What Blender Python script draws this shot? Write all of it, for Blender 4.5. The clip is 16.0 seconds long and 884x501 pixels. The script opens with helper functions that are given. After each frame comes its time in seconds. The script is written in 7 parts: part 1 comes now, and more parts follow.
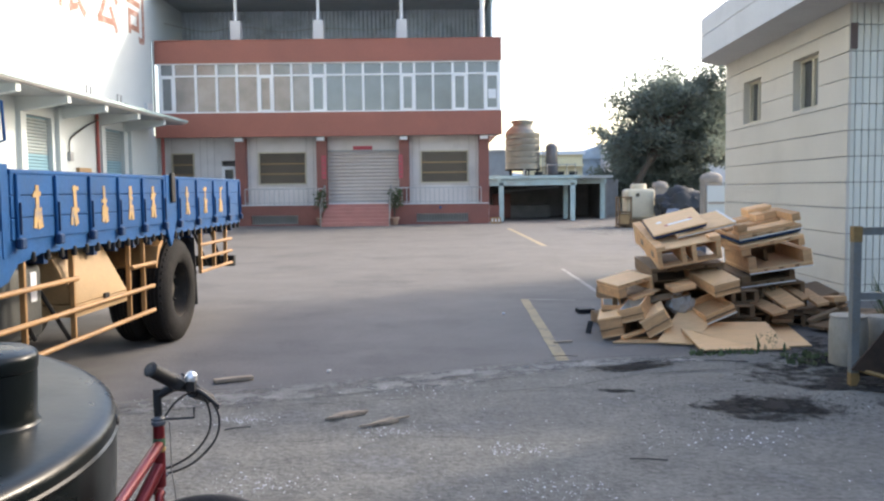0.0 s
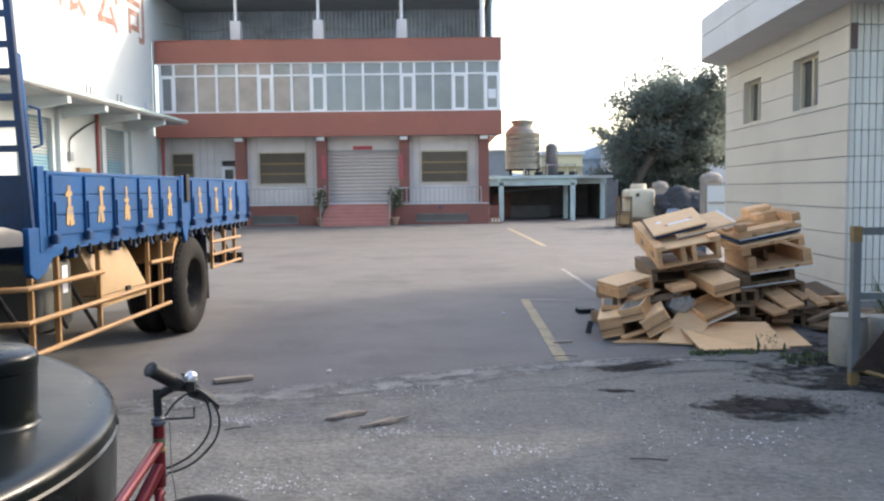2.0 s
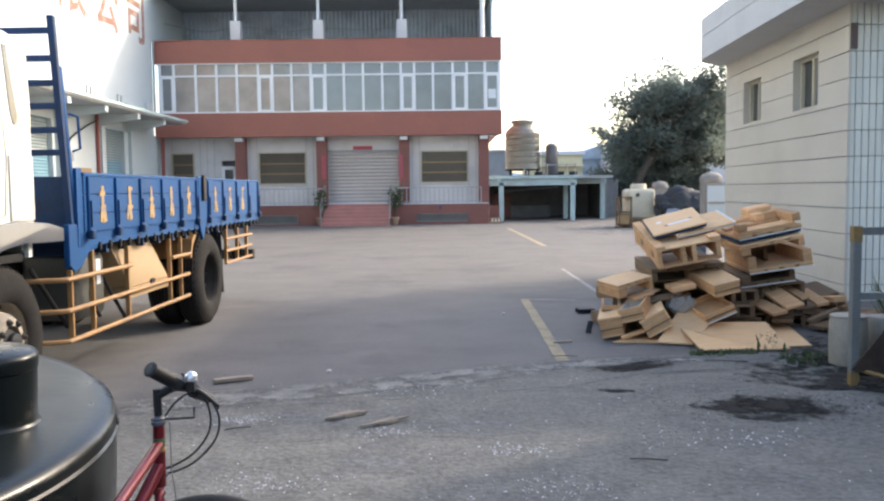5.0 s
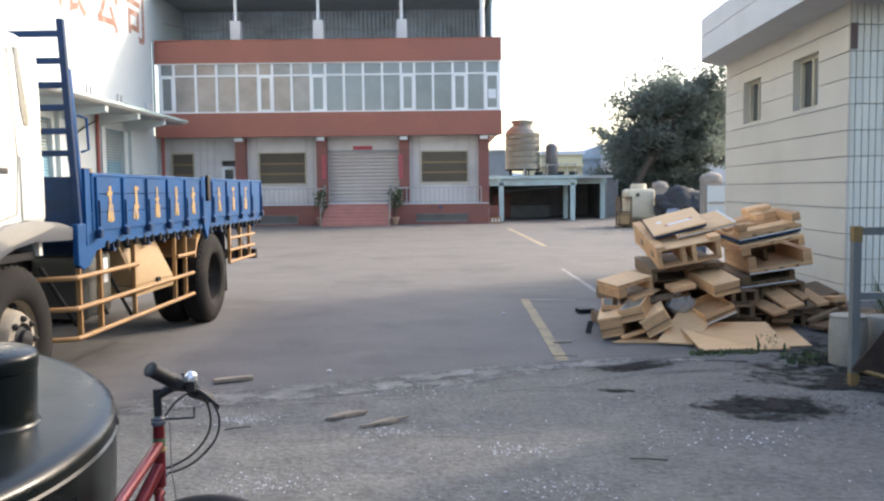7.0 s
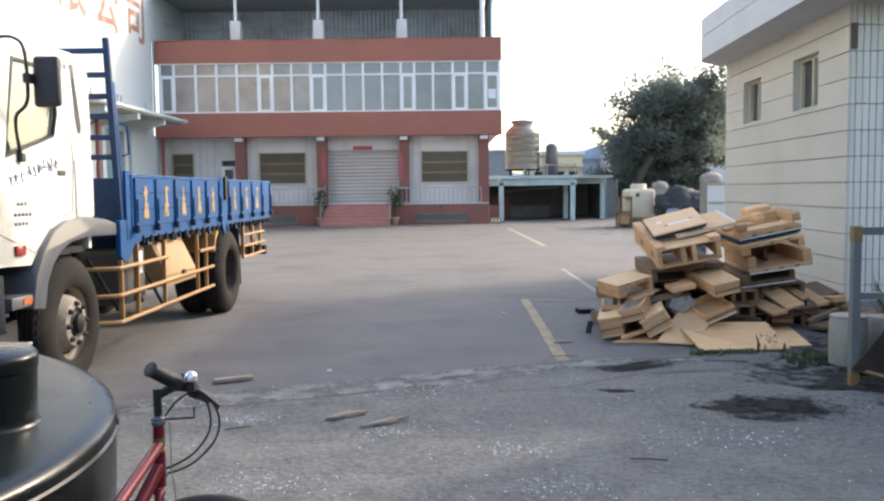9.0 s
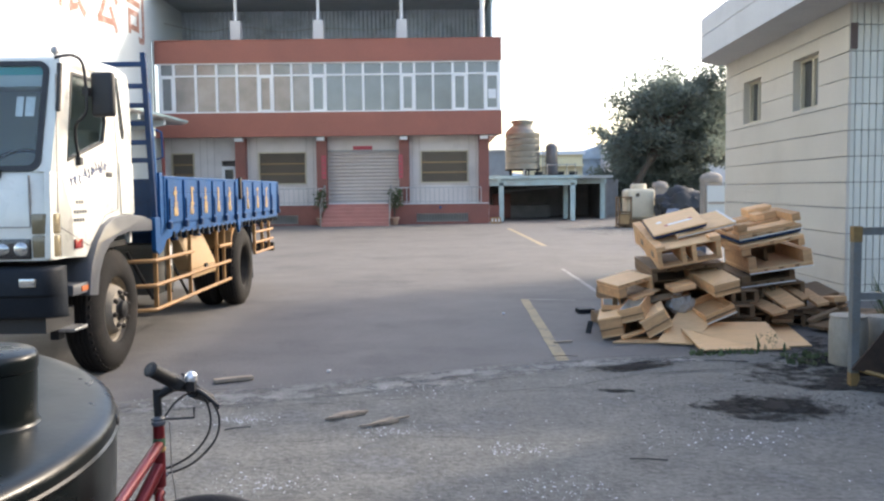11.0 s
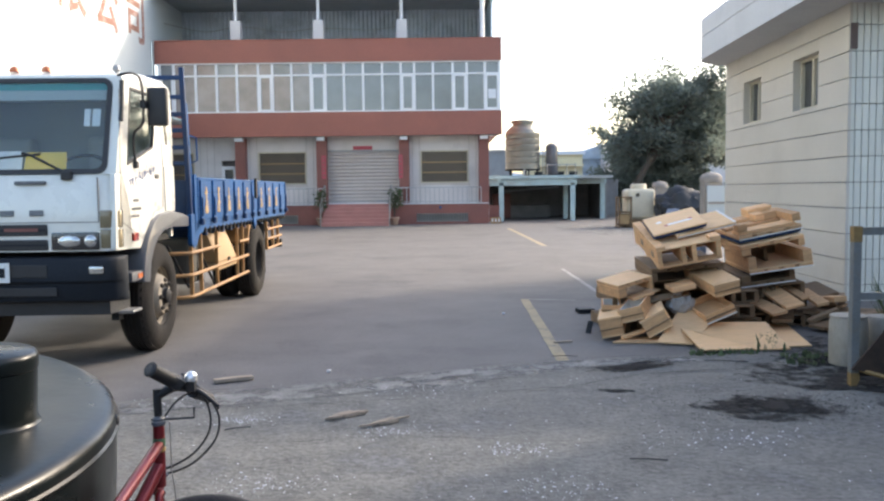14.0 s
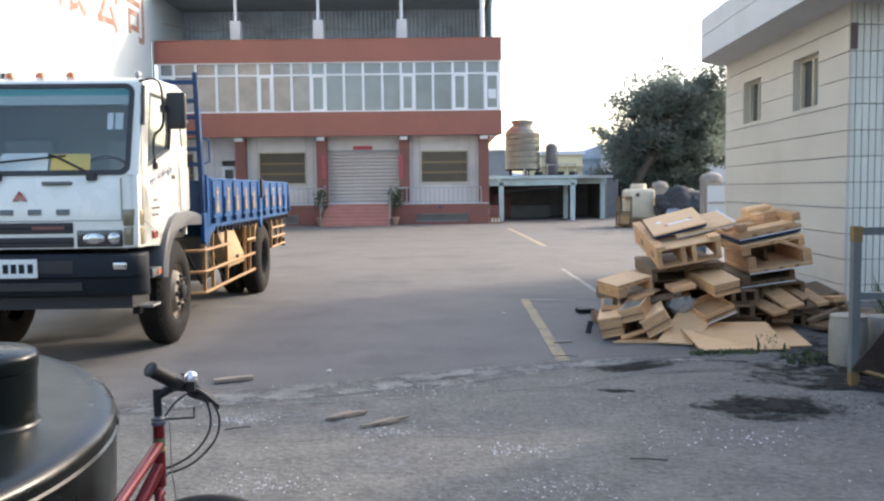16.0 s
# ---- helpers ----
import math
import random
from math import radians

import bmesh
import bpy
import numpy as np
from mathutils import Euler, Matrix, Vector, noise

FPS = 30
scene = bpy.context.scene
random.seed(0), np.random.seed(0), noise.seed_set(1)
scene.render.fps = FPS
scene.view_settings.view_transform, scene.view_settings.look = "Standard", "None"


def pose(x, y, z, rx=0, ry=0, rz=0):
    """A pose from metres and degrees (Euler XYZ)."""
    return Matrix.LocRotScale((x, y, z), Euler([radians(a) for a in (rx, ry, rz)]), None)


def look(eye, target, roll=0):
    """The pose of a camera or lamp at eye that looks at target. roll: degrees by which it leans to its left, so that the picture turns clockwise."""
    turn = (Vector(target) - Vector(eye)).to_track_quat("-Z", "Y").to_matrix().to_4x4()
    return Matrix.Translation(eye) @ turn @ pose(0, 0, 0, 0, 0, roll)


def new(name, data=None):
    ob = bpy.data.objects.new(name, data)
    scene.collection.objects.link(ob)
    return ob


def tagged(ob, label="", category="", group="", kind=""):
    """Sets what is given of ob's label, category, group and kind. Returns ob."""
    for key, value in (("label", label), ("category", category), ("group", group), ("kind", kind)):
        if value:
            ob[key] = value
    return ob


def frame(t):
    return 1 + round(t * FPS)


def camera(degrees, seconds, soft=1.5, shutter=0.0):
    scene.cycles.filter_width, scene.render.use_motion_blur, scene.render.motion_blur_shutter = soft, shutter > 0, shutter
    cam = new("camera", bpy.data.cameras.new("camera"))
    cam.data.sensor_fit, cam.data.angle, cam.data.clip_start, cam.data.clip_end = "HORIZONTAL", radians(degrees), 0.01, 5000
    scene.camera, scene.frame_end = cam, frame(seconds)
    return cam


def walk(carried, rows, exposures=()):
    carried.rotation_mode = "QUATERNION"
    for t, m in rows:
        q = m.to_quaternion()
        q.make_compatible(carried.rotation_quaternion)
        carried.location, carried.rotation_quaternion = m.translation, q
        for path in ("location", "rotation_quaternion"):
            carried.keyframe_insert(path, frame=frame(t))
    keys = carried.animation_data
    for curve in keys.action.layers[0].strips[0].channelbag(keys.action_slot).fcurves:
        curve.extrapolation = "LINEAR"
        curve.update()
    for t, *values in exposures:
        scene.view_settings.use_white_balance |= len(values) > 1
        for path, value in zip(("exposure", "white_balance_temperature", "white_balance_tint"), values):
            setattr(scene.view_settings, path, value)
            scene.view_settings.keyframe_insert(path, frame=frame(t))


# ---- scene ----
cam = camera(54.82, 16.0, soft=2.3)
EYE = (0.0, 0.0, 1.471)
AIM = (0.0, 100.0, 1.471 - 100 * math.tan(radians(4.075)))
walk(cam, [(0.0, look(EYE, AIM, -0.648)), (16.0, look(EYE, AIM, -0.648))], [(0.0, 2.12, 6900, 11), (16.0, 2.12, 6900, 11)])

# ---- light: hazy low sun ahead on the right, pale sky ----
SUN_FROM = Vector((1.4, 1.0, 0.9)).normalized()
world = bpy.data.worlds.new("world")
scene.world = world
world.use_nodes = True
wn = world.node_tree.nodes
sky = wn.new("ShaderNodeTexSky")
sky.sky_type = "NISHITA"
sky.sun_disc = False
sky.sun_elevation = math.asin(SUN_FROM.z)
sky.sun_rotation = math.atan2(SUN_FROM.x, SUN_FROM.y)
sky.air_density, sky.dust_density, sky.ozone_density = 1.0, 3.0, 1.5
wn["Background"].inputs["Strength"].default_value = 0.13
world.node_tree.links.new(sky.outputs[0], wn["Background"].inputs["Color"])
sun = new("sun", bpy.data.lights.new("sun", "SUN"))
sun.data.energy, sun.data.angle, sun.data.color = 0.64, radians(1.6), (1.0, 0.93, 0.82)
sun.matrix_world = look(SUN_FROM * 60, (0, 0, 0))


# ---- materials ----
def mat(name, col, rough=0.7, metal=0.0, var=0.16, scale=1.5, grain=0.12, fine=60.0, bump=0.15, stain=None, stain_amount=0.0,
        stain_scale=0.8, rand=0.0, coat=0.0, stretch=(1, 1, 1), spec=0.5, pale=None):
    """A surface with blotches, grain, optional stains and small relief, in metres."""
    m = bpy.data.materials.new(name)
    m.use_nodes = True
    t = m.node_tree
    n, l = t.nodes, t.links
    b = n["Principled BSDF"]
    tc = n.new("ShaderNodeTexCoord")
    mp = n.new("ShaderNodeMapping")
    mp.inputs["Scale"].default_value = stretch
    l.new(tc.outputs["Object"], mp.inputs["Vector"])

    def noise_tex(s, d=4.0, r=0.6):
        q = n.new("ShaderNodeTexNoise")
        q.inputs["Scale"].default_value, q.inputs["Detail"].default_value, q.inputs["Roughness"].default_value = s, d, r
        l.new(mp.outputs[0], q.inputs["Vector"])
        return q.outputs["Fac"]

    def math_node(op, a, c):
        q = n.new("ShaderNodeMath")
        q.operation = op
        for i, v in enumerate((a, c)):
            if isinstance(v, (int, float)):
                q.inputs[i].default_value = v
            else:
                l.new(v, q.inputs[i])
        return q.outputs[0]

    big, small = noise_tex(scale, 5.0), noise_tex(fine, 3.0, 0.7)
    v = math_node("ADD", math_node("MULTIPLY", math_node("SUBTRACT", big, 0.5), var * 4.5),
                  math_node("MULTIPLY", math_node("SUBTRACT", small, 0.5), grain * 4.5))
    if rand:
        oi = n.new("ShaderNodeObjectInfo")
        v = math_node("ADD", v, math_node("MULTIPLY", math_node("SUBTRACT", oi.outputs["Random"], 0.5), rand * 2))
    hs = n.new("ShaderNodeHueSaturation")
    hs.inputs["Color"].default_value = (*col, 1)
    l.new(math_node("ADD", v, 1.0), hs.inputs["Value"])
    out = hs.outputs[0]
    if stain:
        ramp = n.new("ShaderNodeMapRange")
        ramp.inputs["From Min"].default_value, ramp.inputs["From Max"].default_value = 0.5, 0.68
        ramp.inputs["To Max"].default_value = stain_amount
        l.new(noise_tex(stain_scale, 8.0, 0.68), ramp.inputs["Value"])
        mx = n.new("ShaderNodeMix")
        mx.data_type = "RGBA"
        l.new(ramp.outputs[0], mx.inputs["Factor"])
        l.new(out, mx.inputs["A"])
        mx.inputs["B"].default_value = (*stain, 1)
        out = mx.outputs["Result"]
    if pale:
        # scuffed pale flecks in drifts
        ramp = n.new("ShaderNodeMapRange")
        ramp.inputs["From Min"].default_value, ramp.inputs["From Max"].default_value = 0.56, 0.7
        l.new(math_node("ADD", math_node("MULTIPLY", noise_tex(stain_scale * 0.8 + 0.3, 3.0), 0.55), math_node("MULTIPLY", noise_tex(19.0, 6.0, 0.75), 0.5)), ramp.inputs["Value"])
        mx = n.new("ShaderNodeMix")
        mx.data_type = "RGBA"
        l.new(ramp.outputs[0], mx.inputs["Factor"])
        l.new(out, mx.inputs["A"])
        mx.inputs["B"].default_value = (*pale, 1)
        out = mx.outputs["Result"]
    l.new(out, b.inputs["Base Color"])
    l.new(math_node("ADD", math_node("MULTIPLY", math_node("SUBTRACT", big, 0.5), 0.35), rough), b.inputs["Roughness"])
    b.inputs["Metallic"].default_value = metal
    b.inputs["Coat Weight"].default_value = coat
    b.inputs["Specular IOR Level"].default_value = spec
    if bump:
        bp = n.new("ShaderNodeBump")
        bp.inputs["Strength"].default_value, bp.inputs["Distance"].default_value = bump, 0.02
        l.new(small, bp.inputs["Height"])
        l.new(bp.outputs[0], b.inputs["Normal"])
    return m


def glass_mat(name, tint, rough=0.02):
    m = bpy.data.materials.new(name)
    m.use_nodes = True
    b = m.node_tree.nodes["Principled BSDF"]
    b.inputs["Base Color"].default_value = (*tint, 1)
    b.inputs["Roughness"].default_value, b.inputs["Transmission Weight"].default_value, b.inputs["IOR"].default_value = rough, 1.0, 1.45
    return m


ASPHALT = mat("asphalt", (0.129, 0.122, 0.118), 0.85, var=0.21, scale=1.6, grain=0.26, fine=42, bump=0.4, stain=(0.076, 0.072, 0.073), stain_amount=0.8, stain_scale=0.5, pale=(0.15, 0.147, 0.144))
APRON = mat("worn_concrete", (0.14, 0.136, 0.123), 0.85, var=0.3, scale=3.2, grain=0.42, fine=26, bump=0.7, stain=(0.06, 0.059, 0.055), stain_amount=0.9, stain_scale=1.5, pale=(0.19, 0.19, 0.19))
DUST = mat("dusty_edge", (0.205, 0.2, 0.19), 0.9, var=0.3, scale=3, grain=0.4, fine=40, bump=0.6, stain=(0.12, 0.118, 0.118), stain_amount=0.95, stain_scale=1.8)
SPLINTER = mat("old_grey_wood", (0.3, 0.245, 0.19), 0.9, var=0.25, scale=6, grain=0.25, fine=30, stretch=(1, 4, 4))
CRACK = mat("crack_dirt", (0.03, 0.029, 0.028), 0.9, var=0.3, scale=4)
OIL = mat("oily_stain", (0.03, 0.028, 0.027), 0.95, var=0.35, scale=5, grain=0.45, fine=30, bump=0.3, stain=(0.045, 0.043, 0.041), stain_amount=0.8, stain_scale=6.0, spec=0.06)


def wear_through(m, scale, reach, low, high, centred=True):
    """Let the ground show through a thin layer, in ragged patches and towards its rim."""
    t = m.node_tree
    n, l = t.nodes, t.links
    tc, q, ramp = n.new("ShaderNodeTexCoord"), n.new("ShaderNodeTexNoise"), n.new("ShaderNodeMapRange")
    q.inputs["Scale"].default_value, q.inputs["Detail"].default_value, q.inputs["Roughness"].default_value = scale, 8.0, 0.72
    l.new(tc.outputs["Object"], q.inputs["Vector"])
    value = q.outputs["Fac"]
    if centred:
        mp, ln, ad = n.new("ShaderNodeMapping"), n.new("ShaderNodeVectorMath"), n.new("ShaderNodeMath")
        mp.inputs["Location"].default_value, mp.inputs["Scale"].default_value = (-0.5, -0.5, 0.0), (1, 1, 0)
        l.new(tc.outputs["Generated"], mp.inputs["Vector"])
        ln.operation = "LENGTH"
        l.new(mp.outputs[0], ln.inputs[0])
        ad.operation = "MULTIPLY_ADD"
        ad.inputs[1].default_value = -reach
        l.new(ln.outputs["Value"], ad.inputs[0])
        l.new(value, ad.inputs[2])
        value = ad.outputs[0]
    ramp.inputs["From Min"].default_value, ramp.inputs["From Max"].default_value = low, high
    l.new(value, ramp.inputs["Value"])
    l.new(ramp.outputs[0], n["Principled BSDF"].inputs["Alpha"])


wear_through(OIL, 6.0, 0.5, 0.25, 0.43)
wear_through(DUST, 3.2, 0.0, 0.38, 0.56, False)
YELLOW_LINE = mat("worn_yellow_paint", (0.29, 0.235, 0.145), 0.8, var=0.2, scale=3, grain=0.3, fine=50, stain=(0.11, 0.105, 0.1), stain_amount=0.85, stain_scale=5)
WHITE_LINE = mat("worn_white_paint", (0.25, 0.245, 0.235), 0.8, var=0.2, scale=3, grain=0.3, fine=50, stain=(0.12, 0.115, 0.11), stain_amount=0.9, stain_scale=4)
WHITE_WALL = mat("white_wall_paint", (0.525, 0.58, 0.59), 0.75, var=0.05, scale=0.5, grain=0.04, bump=0.06, stain=(0.42, 0.46, 0.465), stain_amount=0.4, stain_scale=0.5)
RED_CLAD = mat("red_brown_cladding", (0.32, 0.118, 0.086), 0.65, var=0.1, scale=0.5, grain=0.08, fine=20, stain=(0.25, 0.1, 0.076), stain_amount=0.5, stain_scale=0.6)
RED_TILE = mat("red_brown_plinth_tile", (0.2, 0.075, 0.06), 0.6, var=0.16, scale=1.2, grain=0.12, fine=25, rand=0.08)
STEP_TILE = mat("pink_red_step_tile", (0.4, 0.18, 0.155), 0.6, var=0.12, scale=2, rand=0.06)
PALE_WALL = mat("pale_grey_tile_wall", (0.64, 0.605, 0.59), 0.7, var=0.07, scale=1, grain=0.06, stain=(0.42, 0.4, 0.39), stain_amount=0.4, stain_scale=0.8)
WHITE_FRAME = mat("white_window_frame", (0.78, 0.79, 0.8), 0.45, var=0.05, grain=0.03)
DARK_METAL = mat("dark_metal", (0.016, 0.016, 0.017), 0.6, 0.0, var=0.2, spec=0.25)
CREAM_FRAME = mat("cream_grille_frame", (0.5, 0.45, 0.34), 0.55, var=0.1)
BROWN_BAR = mat("brown_grille_bar", (0.17, 0.135, 0.1), 0.6)
RAIL = mat("pale_grey_rail_paint", (0.42, 0.42, 0.425), 0.5, var=0.1, stain=(0.25, 0.22, 0.2), stain_amount=0.4, stain_scale=3)
SHUTTER = mat("shutter_steel", (0.54, 0.49, 0.46), 0.45, 0.25, var=0.08, stain=(0.42, 0.36, 0.32), stain_amount=0.4, stain_scale=1.0)
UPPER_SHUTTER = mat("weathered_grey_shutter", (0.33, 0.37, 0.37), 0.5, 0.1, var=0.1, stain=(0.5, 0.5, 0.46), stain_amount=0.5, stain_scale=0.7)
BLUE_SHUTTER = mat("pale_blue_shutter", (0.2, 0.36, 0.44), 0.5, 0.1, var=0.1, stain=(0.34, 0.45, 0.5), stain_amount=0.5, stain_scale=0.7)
STEEL = mat("galvanised_steel", (0.3, 0.3, 0.3), 0.42, 0.7, var=0.15)
TANK_STEEL = mat("tarnished_stainless", (0.27, 0.265, 0.225), 0.4, 0.4, var=0.15, scale=2, grain=0.05, stain=(0.25, 0.235, 0.18), stain_amount=0.5, stain_scale=1.3)
GREEN_STEEL = mat("pale_blue_green_paint", (0.4, 0.52, 0.53), 0.6, var=0.12, stain=(0.26, 0.22, 0.18), stain_amount=0.4, stain_scale=2.0)
GREY_ROOF = mat("grey_sheet", (0.32, 0.34, 0.35), 0.6, 0.1, var=0.15)
DARK_IN = mat("dark_interior", (0.2, 0.198, 0.2), 0.9, var=0.25)
BEIGE = mat("beige_wall_panel", (0.54, 0.5, 0.435), 0.75, var=0.06, scale=0.8, grain=0.05, stain=(0.42, 0.385, 0.33), stain_amount=0.45, stain_scale=0.7, rand=0.03)
TILE_PALE = mat("pale_glazed_tile", (0.64, 0.635, 0.57), 0.35, var=0.07, scale=1.2, grain=0.04, rand=0.05, stain=(0.38, 0.38, 0.35), stain_amount=0.4)
JOINT = mat("dark_joint", (0.27, 0.25, 0.23), 0.9)
FASCIA = mat("pale_concrete_fascia", (0.6, 0.6, 0.605), 0.8, var=0.08, scale=0.8, stain=(0.38, 0.38, 0.38), stain_amount=0.4, stain_scale=0.8)
# dark grey for the two unseen walls, to cut fill and reflections
OLD_WALL = mat("weathered_concrete_wall", (0.2, 0.195, 0.185), 0.9, var=0.15, scale=0.8, stain=(0.11, 0.108, 0.1), stain_amount=0.6, stain_scale=0.9)
PILLAR = mat("weathered_render", (0.3, 0.27, 0.24), 0.9, var=0.15, scale=2, stain=(0.17, 0.155, 0.14), stain_amount=0.6, stain_scale=2.5)
RED_PAPER = mat("red_paper_banner", (0.45, 0.075, 0.1), 0.7, var=0.12, scale=3)
RED_INK = mat("faded_red_paint", (0.3, 0.155, 0.115), 0.8, var=0.2, scale=2, stain=(0.7, 0.7, 0.7), stain_amount=0.45, stain_scale=1.8)
RED_PIPE = mat("dull_red_pipe", (0.28, 0.07, 0.06), 0.6)
TERRACOTTA = mat("clay_pot", (0.33, 0.22, 0.16), 0.8)
LEAF = mat("leaf_green", (0.09, 0.125, 0.06), 0.6, var=0.45, scale=0.6, rand=0.2, grain=0.2, fine=8)
LEAF_DARK = mat("tree_leaf", (0.2, 0.235, 0.2), 0.6, var=0.4, scale=0.45, grain=0.3, fine=6)


def let_light_through(m, share):
    """Leaves pass some light."""
    t = m.node_tree
    b, o = t.nodes["Principled BSDF"], t.nodes["Material Output"]
    tr, mx = t.nodes.new("ShaderNodeBsdfTranslucent"), t.nodes.new("ShaderNodeMixShader")
    src = b.inputs["Base Color"].links[0].from_socket
    t.links.new(src, tr.inputs["Color"])
    mx.inputs[0].default_value = share
    t.links.new(b.outputs[0], mx.inputs[1])
    t.links.new(tr.outputs[0], mx.inputs[2])
    t.links.new(mx.outputs[0], o.inputs["Surface"])


let_light_through(LEAF, 0.35)
let_light_through(LEAF_DARK, 0.62)
BARK = mat("bark", (0.1, 0.085, 0.07), 0.9, var=0.3, scale=4, bump=0.6)
TRUCK_BLUE = mat("truck_blue_paint", (0.007, 0.072, 0.215), 0.6, var=0.16, scale=2.5, grain=0.1, fine=35, stain=(0.016, 0.062, 0.15), stain_amount=0.55, stain_scale=3, spec=0.18)
TRUCK_NAVY = mat("truck_dark_blue_paint", (0.013, 0.04, 0.105), 0.5, var=0.2, scale=3, stain=(0.025, 0.03, 0.045), stain_amount=0.6, stain_scale=4, spec=0.2)
TRUCK_WHITE = mat("truck_white_paint", (0.74, 0.735, 0.67), 0.3, var=0.03, scale=1.5, grain=0.02, bump=0.02, coat=0.5, stain=(0.47, 0.46, 0.42), stain_amount=0.4, stain_scale=1.5)
BUMPER = mat("grey_bumper_plastic", (0.016, 0.02, 0.026), 0.55, var=0.15, scale=2, stain=(0.028, 0.028, 0.028), stain_amount=0.4, stain_scale=2.5, spec=0.14)
FENDER = mat("grey_fender", (0.085, 0.09, 0.1), 0.4, var=0.15, scale=3, stain=(0.05, 0.05, 0.05), stain_amount=0.4, stain_scale=4, coat=0.4)
BLACK = mat("black_plastic", (0.018, 0.018, 0.02), 0.5, var=0.2)
RUBBER = mat("tyre_rubber", (0.019, 0.0175, 0.0165), 0.88, var=0.25, scale=5, bump=0.3, stain=(0.045, 0.038, 0.032), stain_amount=0.55, stain_scale=3, spec=0.2)
RIM = mat("dusty_grey_rim", (0.29, 0.25, 0.195), 0.75, 0.0, var=0.2, scale=6, stain=(0.16, 0.125, 0.095), stain_amount=0.7, stain_scale=7)
RIM_DARK = mat("grimy_dark_rim", (0.05, 0.044, 0.038), 0.8, 0.0, var=0.25, scale=6, stain=(0.11, 0.085, 0.065), stain_amount=0.5, stain_scale=7, spec=0.25)
TAN = mat("tan_guard_paint", (0.35, 0.19, 0.07), 0.55, var=0.15, scale=4, stain=(0.2, 0.12, 0.07), stain_amount=0.5, stain_scale=6)
TAN_SHEET = mat("tan_sheet_paint", (0.37, 0.24, 0.115), 0.6, var=0.12, scale=3, stain=(0.3, 0.2, 0.1), stain_amount=0.4, stain_scale=4)
YELLOW_INK = mat("faded_yellow_paint", (0.4, 0.26, 0.1), 0.7, var=0.2, scale=8, stain=(0.06, 0.11, 0.2), stain_amount=0.85, stain_scale=14)
BLUE_INK = mat("dark_blue_lettering", (0.06, 0.09, 0.2), 0.6)
GREY_INK = mat("grey_lettering", (0.12, 0.125, 0.13), 0.4, 0.3)
AMBER = mat("amber_lens", (0.5, 0.13, 0.03), 0.2, var=0.08, coat=0.6, bump=0)
RED_LENS = mat("red_lens", (0.3, 0.03, 0.025), 0.2, coat=0.6, bump=0)
SIGNAL = mat("dull_turn_lens", (0.2, 0.165, 0.1), 0.2, var=0.1, coat=0.7, bump=0)
LAMP = mat("headlamp_reflector", (0.55, 0.56, 0.55), 0.16, 0.8, var=0.15, scale=10, bump=0)
LAMP_DARK = mat("headlamp_housing", (0.03, 0.03, 0.032), 0.25, 0.2, coat=0.7, bump=0)
PLATE = mat("white_plate", (0.7, 0.72, 0.7), 0.5, var=0.05)
PAPER = mat("paper", (0.75, 0.76, 0.78), 0.8, var=0.03)
YELLOW_PAPER = mat("yellow_paper", (0.72, 0.5, 0.1), 0.8, var=0.05)
CABIN = mat("grey_cab_trim", (0.36, 0.385, 0.38), 0.8, var=0.1)
TEAL = mat("teal_sunstrip", (0.05, 0.32, 0.31), 0.5, var=0.05)
PALE_STRIP = mat("pale_sunstrip", (0.42, 0.46, 0.46), 0.5, var=0.05)
SKIRT = mat("grey_fuel_tank", (0.075, 0.078, 0.072), 0.55, 0.2, var=0.2, stain=(0.08, 0.08, 0.075), stain_amount=0.6, stain_scale=4)
TANK_BLACK = mat("black_green_polyethylene", (0.005, 0.0075, 0.007), 0.3, var=0.2, scale=3, grain=0.1, fine=30, bump=0.03, stain=(0.01, 0.013, 0.012), stain_amount=0.5, stain_scale=2.5, spec=0.38)
BIKE_RED = mat("metallic_red_paint", (0.17, 0.011, 0.014), 0.35, 0.3, var=0.15, scale=8, coat=0.3, bump=0)
BIKE_BLACK = mat("black_rubber_grip", (0.011, 0.011, 0.012), 0.6, var=0.2, scale=20)
WOOD = mat("pale_pallet_wood", (0.65, 0.375, 0.185), 0.75, var=0.18, scale=4, grain=0.14, fine=22, stretch=(1, 5, 5), bump=0.25, rand=0.24, stain=(0.43, 0.235, 0.105), stain_amount=0.6, stain_scale=2.5)
# old wood; its dark tone also carries the shade inside the pallet heap
WOOD_DARK = mat("weathered_shaded_wood", (0.2, 0.125, 0.068), 0.85, var=0.2, scale=3, grain=0.2, fine=22, stretch=(1, 5, 5), bump=0.3, rand=0.18, stain=(0.13, 0.1, 0.07), stain_amount=0.5, stain_scale=2.5)
PLY = mat("plywood_sheet", (0.74, 0.47, 0.25), 0.7, var=0.14, scale=2, grain=0.1, fine=14, stretch=(1, 6, 6), bump=0.12, rand=0.12, stain=(0.48, 0.31, 0.15), stain_amount=0.5, stain_scale=2)
PLASTIC_EDGE = mat("white_edge_strip", (0.7, 0.7, 0.68), 0.5)
BAG = mat("cloudy_plastic", (0.36, 0.345, 0.33), 0.35, var=0.15, scale=6)
DRUM = mat("dirty_white_plastic", (0.29, 0.265, 0.225), 0.6, var=0.16, scale=4, stain=(0.2, 0.16, 0.11), stain_amount=0.85, stain_scale=5, stretch=(1, 1, 0.35))
CREAM = mat("cream_plastic", (0.6, 0.53, 0.4), 0.5, var=0.1, scale=2, stain=(0.4, 0.33, 0.23), stain_amount=0.4)
